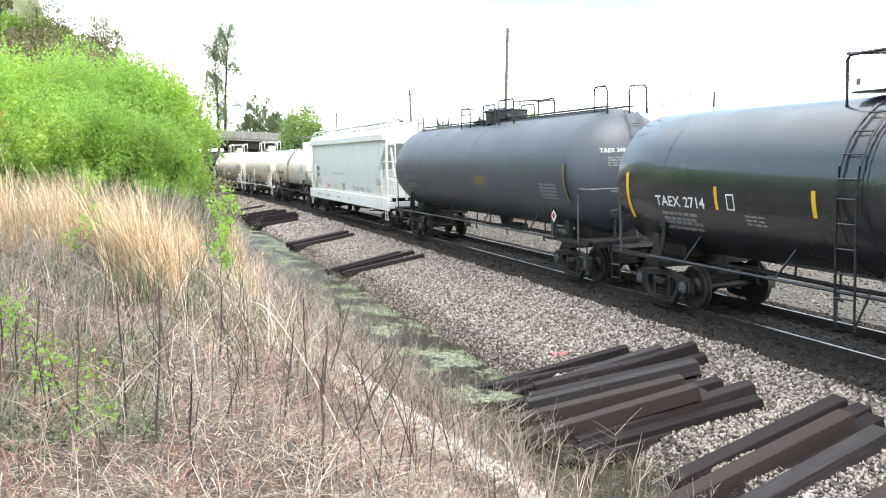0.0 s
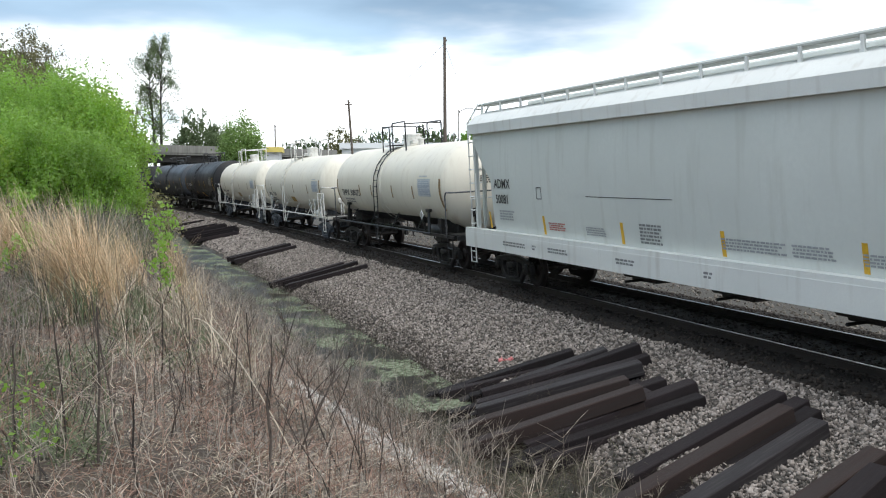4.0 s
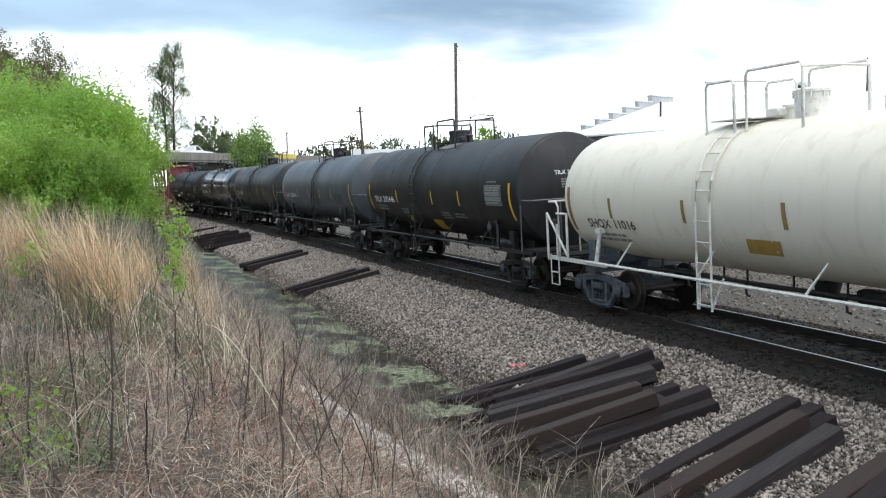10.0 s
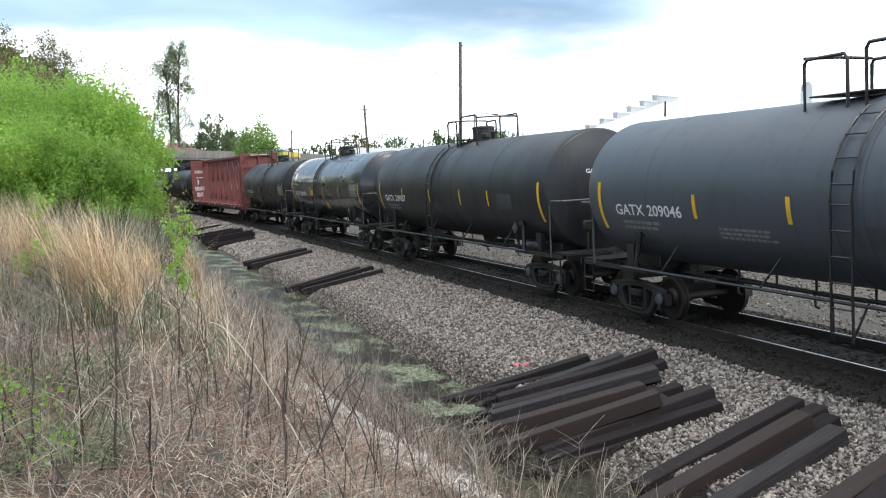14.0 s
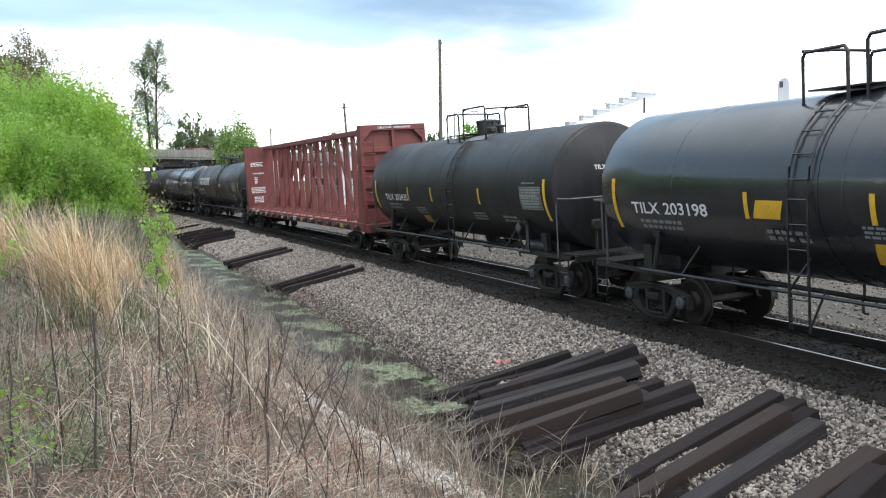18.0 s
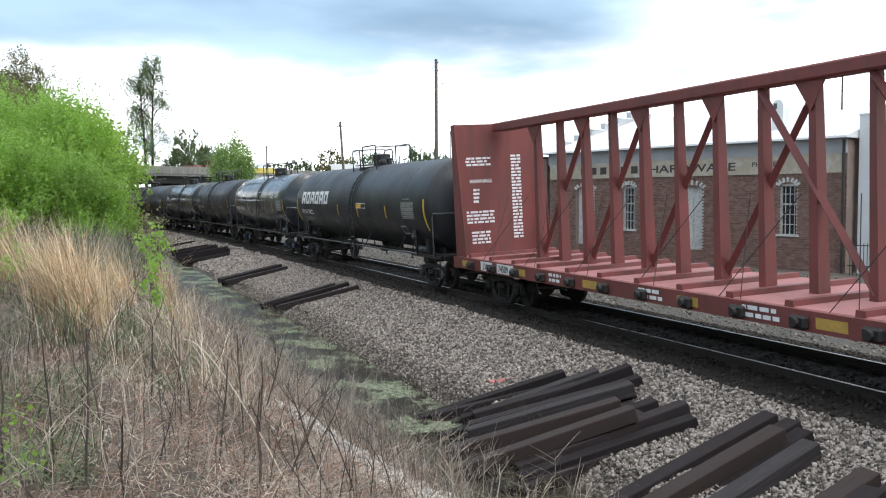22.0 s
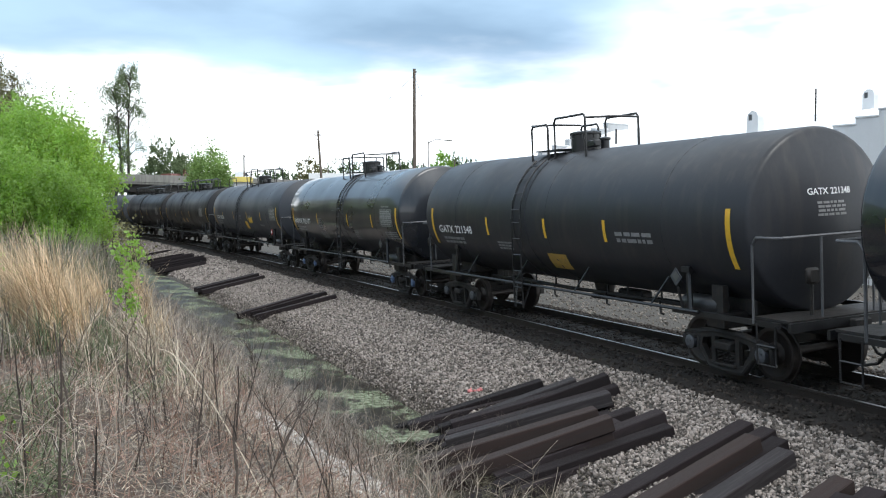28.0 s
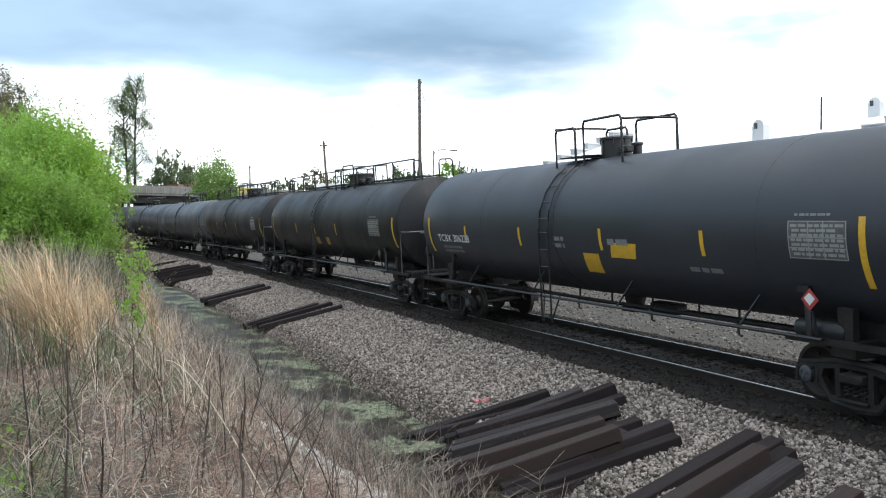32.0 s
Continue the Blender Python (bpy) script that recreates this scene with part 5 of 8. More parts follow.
            plate = part("number_panel", Geo().add([low(0.12, 3.58), low(0.9, 3.58), low(0.9, 3.8), low(0.12, 3.8)], [(0, 1, 2, 3)]), M["stencil"], bh)
            part("car_mark", word("LW 74509", 0.18, 3.63, 0.11, lambda u, z: (x + 0.062, u, z)), M["stencil_black"], plate)
        st = Geo()
        for k in range(8):
            st.tube([(x + q * 0.24, -1.3, 1.25 + 0.44 * k), (x + q * 0.24, -0.82, 1.25 + 0.44 * k)], 0.016, 5)
        st.box((x + q * 0.24, -0.82, 2.8), (0.03, 0.045, 3.5))
        part("end_ladder", st, red, bh)
        add_truck(car, q * (L / 2 - 3.1), "running", "running")
        part("end_sill", Geo().box((q * (E + 0.2), 0, 1.0), (0.4, 2.7, 0.34), bevel=0.02), red, car)
    add_couplers(car, L)
    return car


# (far end of the car along the line at 16 s, length)
TRAIN = []


def train_car(s_far, L, car, reach=None):
    TRAIN.append((car, s_far - L / 2, L / 2 - 2.25 if reach is None else reach))
    return car


def tank_of(car):
    return [o for o in car.children if o.name.split(".")[0] == "tank"][0]


train_car(-148.6, 16.2, tank_car("black tank car near the front of the freight train", 16.2, "black", mark="", seed=30, near=False))
train_car(-132.4, 16.2, tank_car("glossy black tank car with yellow reflective stripes", 16.2, "gloss", mark="TAEX 2714", mark_h=0.21, mark_x=-5.3, stripes=(-3.15, -0.45, 2.2, 4.4),
          ladder_x=0.4, plat_x=0.75, plat_len=2.8, extra=((-5.2, 1.7, 1.5, 0.22, 2), (-2.3, 1.95, 0.6, 0.22, 3)), outlines=((-2.78, 2.22, 0.24, 0.3),), bands=(0.4,), seed=1))
lead_tank = tank_of(TRAIN[-1][0])
scrawl = Geo()
for k in range(14):
    a, b = radians(100 + 10 * k), radians(110 + 10 * k)
    q = [(1.95 + rr * math.cos(t), 2.35 + 1.2 * rr * math.sin(t)) for t, rr in ((a, 0.5), (b, 0.5), (b, 0.43), (a, 0.43))]
    scrawl.add([(x, wrap_z(1.53, 2.63, z, 0.009), z) for x, z in q], [(0, 1, 2, 3)])
part("painted_scrawl", scrawl, M["cyan"], lead_tank, "pale cyan spray painted curve")
train_car(-113.1, 19.3, tank_car("long slate grey tank car with roof walkway and manway dome", 19.3, "grey", mark="TAEX 3496", mark_mat="stencil_dim", mark_x=-6.85, stripe="ochre_faded", R=1.62, zc=2.82, stripes=(-4.75, -1.4, 5.0),
          plat_x=0.3, plat_len=4.9, long_walk="walk", dome_r=0.72, dome_h=0.4, dome_x=0.15, cage=0.6, ladder_x=None, squares=((1.5, 2.35, 0.95, 0.3, "ochre_faded"),), extra=((6.5, 2.1, 1.1, 0.45, 5),), head=0.95, placard=("stencil", "placard_red"), head_ladder=True, placard_dx=0.6, seed=2))
train_car(-93.85, 19.5, hopper_car("pale grey covered hopper car with white side sill", 19.5))
train_car(-78.7, 14.9, tank_car("cream white tank car with dark oily belly and rust runs", 14.9, "white", "black_trim", truckmat="running", capmat="running", mark="SHPX 300072", mark_h=0.24, mark_mat="stencil_black",
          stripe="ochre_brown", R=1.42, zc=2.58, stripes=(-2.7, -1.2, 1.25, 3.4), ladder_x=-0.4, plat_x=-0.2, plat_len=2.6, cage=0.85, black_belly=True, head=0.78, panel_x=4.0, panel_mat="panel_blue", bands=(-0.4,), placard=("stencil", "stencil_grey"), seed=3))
for s_far, L, mk, sd in ((-63.15, 15.4, "SHQX 11058", 4), (-47.25, 15.9, "SHQX 11016", 5)):
    train_car(s_far, L, tank_car("cream white tank car with white ladders and railings", L, "white", "white_trim", truckmat="running_blue", capmat="running_blue", mark=mk, mark_h=0.195, mark_x=-5.6, mark_mat="stencil_black",
              stripe="ochre_brown", R=1.4, zc=2.52, stripes=(-4.55, -1.9, 0.82, 3.75), ladder_x=-1.15, plat_x=-0.7, plat_len=2.55, dome_r=0.28, dome_h=0.5, dome_x=0.7, valve_x=0.05, mark_dz=-0.22, panel_x=4.8, panel_z=2.46, pan=(1.05, 0.5), panel_mat="panel_blue",
              squares=((-0.35, 1.62, 0.85, 0.27, "ochre"),), bands=(-1.3,), white_rails=True, cage=0.87, head=0.78, placard=("stencil", "stencil_grey"), seed=sd))
train_car(-31.4, 16.0, tank_car("matte black tank car with yellow reflective stripes", 16.0, "black", mark="TILX 202446", mark_h=0.22, stripes=(-3.1, 0.48, 2.8), ladder_x=-1.2, plat_x=-0.55, plat_len=2.8, panel_x=4.85, fairing=True,
          squares=((-0.35, 1.32, 0.85, 0.36, "yellow"), (-2.75, 1.5, 0.5, 0.24, "ochre")), extra=((-2.9, 1.8, 0.75, 0.22, 3), (1.0, 1.75, 0.8, 0.24, 3), (2.1, 1.8, 1.0, 0.18, 2)), seed=6))
train_car(-14.9, 16.4, tank_car("slate grey tank car with yellow reflective stripes", 16.4, "grey", mark="GATX 209046", mark_h=0.22, mark_mat="stencil", stripes=(-3.2, -0.72, 1.5, 3.65), ladder_x=0.5, plat_x=0.25, plat_len=2.9, end_dx=0.25,
          squares=((4.2, 1.95, 1.4, 0.5, "panel_dark"), (0.6, 1.9, 0.7, 0.35, "panel_dark")), extra=((3.6, 2.2, 0.5, 0.1, 1), (-2.6, 1.85, 1.5, 0.24, 3)), bands=(0.5,), seed=7))
train_car(1.6, 16.6, tank_car("charcoal tank car with yellow reflective stripes", 16.6, "dark", mark="GATX 209057", mark_h=0.22, stripes=(-4.0, -1.2, 1.5, 3.6), ladder_x=-1.0, plat_x=0.0, end_dx=0.15,
          squares=((4.3, 2.15, 0.9, 0.42, "panel_dark"), (-0.9, 1.9, 0.7, 0.35, "panel_dark")), bands=(-0.6,), seed=8))
train_car(17.55, 15.8, tank_car("glossy black tank car with yellow stripes", 15.8, "gloss", mark="TILX 203198", mark_h=0.22, stripes=(-2.3, 0.3, 3.2), ladder_x=-1.0, plat_x=-0.35, plat_len=2.9, panel_x=5.2, end_dx=0.25,
          squares=((-2.12, 2.22, 0.62, 0.3, "yellow"), (0.12, 1.62, 0.5, 0.32, "yellow")), extra=((-1.9, 1.85, 1.0, 0.22, 2), (0.1, 2.0, 0.6, 0.2, 3), (1.7, 1.7, 0.9, 0.26, 3), (2.9, 1.72, 0.8, 0.2, 2), (4.0, 1.75, 0.9, 0.2, 2)), bands=(-1.0,), seed=9))
train_car(33.5, 16.0, tank_car("black tank car with yellow reflective stripes", 16.0, "black", mark="TILX 202435", mark_h=0.21, mark_x=-5.32, stripes=(-3.0, -0.92, 2.68), ladder_x=0.85, plat_x=0.25, plat_len=2.85, cage=0.78, panel_x=5.25, panel_z=2.42, fairing=True, end_dx=0.15,
          squares=((-2.4, 1.5, 0.6, 0.24, "ochre"),), extra=((-2.5, 1.8, 0.85, 0.22, 4), (2.0, 1.75, 0.9, 0.24, 3), (3.9, 1.75, 0.9, 0.2, 2)), seed=10))
train_car(59.05, 25.7, center_beam_car("oxide red center-beam flatcar with empty faded deck", 25.7), 9.75)
train_car(78.6, 19.7, tank_car("long black tank car with a rusty centre band", 19.7, "dark", mark="PROX 74472", mark_h=0.2, mark_x=-7.4, stripes=(-1.4, 1.25, 4.55), ladder_x=0.75, plat_x=0.0, plat_len=3.0,
          R=1.53, zc=2.62, head=0.7, panel_x=6.25, panel_z=2.5, pan=(1.15, 0.56), outlines=((5.75, 1.68, 0.5, 0.28), (1.2, 2.52, 1.15, 0.2)), squares=((1.22, 2.54, 0.55, 0.16, "yellow"),), extra=((-6.6, 1.95, 1.2, 0.14, 1), (-2.2, 1.85, 0.4, 0.16, 2)),
          bands=(0.75,), placard_dx=0.35, placard=("panel_dark", "panel_field"), seed=11))
logo_tank = tank_of(TRAIN[-1][0])
for k in range(6):
    g = Geo()
    x0, z0, R_, zc_ = -7.3 + 0.76 * k, 2.66, 1.53, 2.62
    for a, b, c, d in ((0, 0, 0.19, 0.54), (0.19, 0.40, 0.62, 0.54), (0.44, 0.0, 0.62, 0.40), (0.19, 0.0 if k % 2 else 0.14, 0.44, 0.13 if k % 2 else 0.26)):
        q = wrapped_patch(x0 + a, x0 + c, z0 + b, z0 + d, R_, zc_, 2)
        g.add(q.v, q.f)
    part("logo_block", g, M["stencil"], logo_tank, "bold white logo block")
chalk = Geo()
for x0, x1, amp in ((-3.5, -2.2, 0.1), (-1.5, -0.9, 0.12), (-0.2, 0.7, 0.17), (1.0, 2.9, 0.15)):
    pts = [(x0 + (x1 - x0) * k / 40, 2.02 + amp * math.sin(k * 0.8 + x0) + 0.05 * math.sin(k * 0.31)) for k in range(41)]
    for (a, b), (c, d) in zip(pts, pts[1:]):
        chalk.add([(a, wrap_z(1.53, 2.62, b, 0.009), b), (c, wrap_z(1.53, 2.62, d, 0.009), d), (c, wrap_z(1.53, 2.62, d + 0.03, 0.009), d + 0.03), (a, wrap_z(1.53, 2.62, b + 0.03, 0.009), b + 0.03)], [(0, 1, 2, 3)])
part("chalk_scrawl", chalk, M["stencil_dim"], logo_tank, "wavy pale chalk scrawl")
PNWX = ((-2.45, 2.05, 0.5, 0.42, 6), (-2.6, 1.62, 0.9, 0.3, 5), (-0.4, 2.75, 0.4, 0.05, 1), (1.9, 1.72, 0.45, 0.36, 5), (5.2, 1.85, 1.1, 0.26, 4), (4.4, 1.62, 0.35, 0.1, 1))
train_car(94.8, 15.9, tank_car("glossy black tank car reflecting the sky", 15.9, "gloss", capmat="cap", mark="PNWX 703140", mark_x=-6.15, mark_h=0.22, stripes=(-2.55, 1.4, 4.05), ladder_x=0.6, plat_x=0.1, plat_len=2.6, cage=0.72, panel_x=5.1, end_dx=0.28, extra=PNWX, bands=(0.6,), seed=12))
train_car(110.4, 15.6, tank_car("charcoal tank car with yellow reflective stripes", 15.6, "dark", mark="GATX 221348", mark_h=0.2, mark_mat="stencil", mark_x=-5.75, stripes=(-2.7, 0.2, 2.6), ladder_x=-0.95, plat_x=-0.4,
          squares=((-0.1, 1.5, 0.8, 0.36, "ochre"),), extra=((-2.3, 1.85, 0.8, 0.22, 3), (3.0, 2.2, 1.2, 0.25, 2)), bands=(-0.95,), seed=13))
train_car(126.1, 15.7, tank_car("glossy black tank car with yellow reflective stripes", 15.7, "gloss", capmat="cap", mark="PNWX 703177", mark_x=-6.05, mark_h=0.22, stripes=(-2.55, 1.4, 4.05), ladder_x=0.6, plat_x=0.1, plat_len=2.6, cage=0.72, panel_x=5.0, end_dx=0.25, extra=PNWX, bands=(0.6,), seed=14))
train_car(145.0, 18.9, tank_car("slate grey tank car with yellow stripes and data panel", 18.9, "slate", mark="TCBX 306228", mark_h=0.2, R=1.53, zc=2.64, stripes=(-5.3, -2.2, 1.3, 4.45), ladder_x=-0.85, plat_x=-0.3, plat_len=2.7, cage=0.8, panel_x=6.5, end_dx=0.05, placard_dx=0.35, placard=("placard_red", "stencil"),
          squares=((0.45, 1.72, 0.6, 0.42, "yellow"), (1.6, 2.08, 0.85, 0.3, "yellow")), extra=((-0.6, 2.2, 0.5, 0.3, 2), (1.6, 2.3, 0.7, 0.2, 1), (4.0, 1.9, 1.0, 0.14, 1)), bands=(-0.85,), seed=15))
train_car(164.9, 19.9, tank_car("matte black tank car with a long roof walkway", 19.9, "black", mark="", R=1.53, zc=2.64, stripes=(-4.0, -1.0, 2.0), long_walk="rail", dome_r=0.5, plat_x=1.0, panel_x=6.0, squares=((-1.2, 1.8, 0.5, 0.3, "ochre"), (0.2, 1.8, 0.5, 0.3, "ochre")), seed=16))
train_car(184.4, 19.5, tank_car("matte black tank car with a long roof walkway", 19.5, "black", mark="", R=1.53, zc=2.64, stripes=(-4.0, -1.0, 2.0), long_walk="rail", dome_r=0.5, plat_x=1.0, panel_x=6.0, seed=17, near=False))
train_car(203.9, 19.5, tank_car("slate grey tank car", 19.5, "grey", mark="", stripes=(-3, 3), seed=18, near=False))
for k, mt in enumerate(("grey", "grey", "black", "black")):
    train_car(203.9 + 16.4 * (k + 1), 16.4, tank_car({"grey": "slate grey tank car", "black": "black tank car"}[mt] + " far back in the freight train", 16.4, mt, mark="", stripes=(-3, 3), seed=19 + k, near=False))


# ---------------- old sleepers stacked beside the line ----------------
def bearing(az, dist, z=0.0):
    return Vector((math.sin(radians(az)) * dist, math.cos(radians(az)) * dist, z))


def loose_tie(a, b, mat="tie", L=2.85, w=0.27, h=0.22):
    """a sleeper whose top runs from a (upper end) to b"""
    a, b = Vector(a), Vector(b)
    x = (b - a).normalized()
    y = Vector((0, 0, 1)).cross(x).normalized()
    z = x.cross(y)
    m = Matrix((x, y, z)).transposed().to_4x4()
    me = cached(("tie", mat), lambda: Geo().box((0, 0, 0), (L, w, h), bevel=0.012).mesh("railway_tie", M[mat]))
    ob = thing("railway_tie", {"tie": "dark creosoted wooden railway tie stacked on the ballast", "tie_rust": "worn reddish brown wooden railway tie on the stack", "tie_grey": "silvery weathered wooden railway tie on the stack"}[mat],
               "railway tie", "old railway ties", data=me)
    ob.matrix_basis = Matrix.Translation(a + x * L / 2 - z * h / 2) @ m
    return ob


TIES = [
    ((2.5, 16.83, -0.40), (-0.29, 16.58, -1.22), "tie"), ((3.06, 16.45, -0.30), (0.38, 16.2, -1.19), "tie_grey"), ((3.56, 16.01, -0.14), (0.68, 15.85, -1.13), "tie"),
    ((3.66, 15.66, -0.27), (0.9, 15.55, -1.15), "tie"), ((3.36, 14.93, -0.24), (0.71, 14.85, -0.96), "tie_grey"), ((2.9, 15.5, -0.52), (0.3, 15.3, -1.15), "tie"), ((3.3, 15.2, -0.50), (0.7, 15.0, -1.1), "tie"),
    ((3.60, 14.33, -0.39), (0.95, 13.9, -1.1), "tie"), ((2.94, 14.0, -0.30), (0.0, 13.78, -1.08), "tie_rust"), ((3.04, 13.45, -0.30), (0.24, 13.2, -1.17), "tie_rust"), ((3.06, 13.49, -0.53), (0.26, 13.24, -1.40), "tie_rust"),
    ((3.91, 13.75, -0.30), (1.42, 13.15, -1.02), "tie"), ((3.92, 13.32, -0.42), (1.3, 12.75, -1.10), "tie"), ((3.55, 13.75, -0.58), (1.0, 12.8, -1.25), "tie"),
    ((4.81, 12.6, -0.20), (2.25, 11.45, -1.10), "tie"), ((4.60, 11.8, -0.20), (2.2, 10.75, -1.08), "tie_rust"), ((5.00, 12.26, -0.22), (2.55, 11.2, -1.10), "tie"),
    ((5.02, 11.92, -0.27), (2.7, 10.8, -1.12), "tie"), ((4.86, 11.35, -0.27), (2.62, 10.12, -1.02), "tie_grey"), ((4.7, 12.1, -0.45), (2.35, 11.1, -1.3), "tie"),
    ((5.05, 10.20, -0.30), (2.9, 8.9, -0.95), "tie_rust"), ((5.3, 9.95, -0.35), (3.2, 8.5, -1.0), "tie"), ((4.8, 9.6, -0.3), (2.8, 8.1, -0.95), "tie"),
    ((-2.99, 33.26, -0.24), (-5.3, 32.3, -0.80), "tie"), ((-2.53, 32.11, -0.24), (-5.0, 31.6, -0.82), "tie"), ((-3.51, 33.34, -0.28), (-5.7, 32.2, -0.82), "tie"),
    ((-6.54, 41.76, -0.27), (-9.0, 41.2, -0.82), "tie"), ((-7.25, 43.24, -0.29), (-9.7, 42.6, -0.85), "tie"), ((-6.9, 42.4, -0.22), (-9.3, 41.7, -0.78), "tie"),
    ((-11.78, 53.44, -0.30), (-14.2, 53.9, -0.75), "tie"), ((-12.3, 54.6, -0.22), (-14.8, 54.9, -0.66), "tie"), ((-12.86, 56.02, -0.27), (-15.3, 56.6, -0.72), "tie"), ((-11.9, 54.0, -0.12), (-14.3, 54.4, -0.58), "tie"),
    ((-13.2, 57.0, -0.3), (-15.6, 57.5, -0.74), "tie"), ((-13.6, 57.9, -0.26), (-16.0, 58.4, -0.7), "tie"), ((-13.9, 58.8, -0.3), (-16.3, 59.4, -0.74), "tie"), ((-14.3, 59.7, -0.28), (-16.7, 60.3, -0.72), "tie"),
    ((-13.4, 57.4, -0.1), (-15.8, 57.9, -0.54), "tie"), ((-13.7, 58.3, -0.08), (-16.1, 58.8, -0.52), "tie"), ((-12.6, 56.4, -0.12), (-15.0, 56.8, -0.56), "tie"), ((-12.1, 53.8, -0.28), (-14.5, 54.2, -0.72), "tie"), ((-12.4, 55.1, -0.26), (-14.9, 55.5, -0.7), "tie"), ((-12.7, 55.5, -0.14), (-15.1, 55.95, -0.58), "tie"), ((-12.2, 54.9, -0.06), (-14.6, 55.3, -0.5), "tie"), ((-15.0, 61.4, -0.24), (-17.3, 62.1, -0.66), "tie"),
    ((-14.72, 60.85, -0.34), (-17.0, 61.6, -0.76), "tie"), ((-15.2, 62.0, -0.30), (-17.6, 62.6, -0.72), "tie"), ((-17.6, 68.2, -0.30), (-20.0, 68.8, -0.72), "tie"),
]
for a, b, mt in TIES:
    loose_tie(a, b, mt)
# the lower layer of each stack
for a, b, mt in (((2.75, 16.8, -0.52), (0.1, 16.4, -1.08), "tie"), ((3.3, 16.25, -0.38), (0.7, 16.0, -1.02), "tie"), ((3.5, 16.05, -0.24), (0.92, 15.85, -0.9), "tie"), ((3.4, 15.4, -0.3), (0.8, 15.2, -0.94), "tie"),
                 ((3.45, 15.12, -0.42), (0.85, 14.98, -1.03), "tie"), ((3.3, 14.58, -0.5), (0.7, 14.45, -1.1), "tie"), ((3.3, 13.98, -0.5), (0.6, 13.4, -1.15), "tie"), ((3.45, 13.45, -0.62), (0.9, 12.55, -1.25), "tie"),
                 ((3.8, 13.5, -0.55), (1.25, 12.5, -1.2), "tie"), ((4.85, 12.1, -0.40), (2.6, 11.1, -1.28), "tie"), ((4.9, 12.42, -0.43), (2.6, 11.45, -1.3), "tie"), ((4.75, 11.55, -0.47), (2.5, 10.4, -1.3), "tie"),
                 ((-2.75, 32.7, -0.34), (-5.2, 32.0, -0.92), "tie"), ((-6.9, 42.5, -0.36), (-9.35, 41.9, -0.92), "tie"), ((-12.0, 53.9, -0.4), (-14.4, 54.3, -0.84), "tie")):
    loose_tie(a, b, mt)


# ---------------- bridge ----------------
M["concrete"] = material("weathered concrete", (0.225, 0.22, 0.20), 0.85, vary=0.2, scale=0.8, grain=20, bump=0.2, second=(0.12, 0.115, 0.105), amount=0.4, streak=True)
M["girder"] = material("dark bridge girder", (0.035, 0.032, 0.03), 0.8, vary=0.3, scale=1, bump=0.1)
A, B = Vector((-55, 79.5, 0)), Vector((-18, 132.6, 0))
bx = (B - A).normalized()
bm_ = Matrix((bx, Vector((-bx.y, bx.x, 0)), Vector((0, 0, 1)))).transposed().to_4x4()
bm_.translation = (A + B) / 2
bl = (B - A).length
bridge = thing("road_bridge", "concrete road bridge over the railway on dark girders", "bridge")
bridge.matrix_basis = bm_
part("deck", Geo().box((0, 0, 5.65), (bl, 9, 0.3)), M["concrete"], bridge)
for q in (-1, 1):
    part("parapet", Geo().box((0, q * 4.45, 6.18), (bl, 0.25, 0.9), bevel=0.02), M["concrete"], bridge)
for y in (-3.8, -1.3, 1.3, 3.8):
    part("girder", Geo().box((0, y, 5.1), (bl, 0.35, 0.9)), M["girder"], bridge)
for x in (-13.5, -2.5, 9.0, 20):
    part("pier_cap", Geo().box((x, 0, 4.45), (0.9, 8.6, 0.6), bevel=0.04), M["concrete"], bridge)
    for y in (-3.4, 0, 3.4):
        part("pier_column", Geo().lathe([(-1.0, 0.42), (4.2, 0.42)], 14, "z", (x, y, 0)), M["concrete"], bridge, smooth=True)
# ---------------- traffic on the bridge ----------------
M["car_white"] = material("white car paint", (0.78, 0.79, 0.80), 0.25, vary=0.03, scale=2, bump=0.0, coat=0.5)
M["car_red"] = material("faded red car paint", (0.24, 0.095, 0.08), 0.3, vary=0.08, scale=2, bump=0.0, coat=0.4)
M["car_glass"] = material("dark car glass", (0.03, 0.035, 0.04), 0.06, vary=0.1, scale=3, bump=0.0)
M["tyre"] = material("black rubber", (0.015, 0.015, 0.016), 0.8, vary=0.2, scale=8, bump=0.05)
M["chrome"] = material("bright bumper metal", (0.6, 0.6, 0.61), 0.25, metal=1.0, vary=0.05, scale=4, bump=0.0)
TRUCK_WHEELS = []


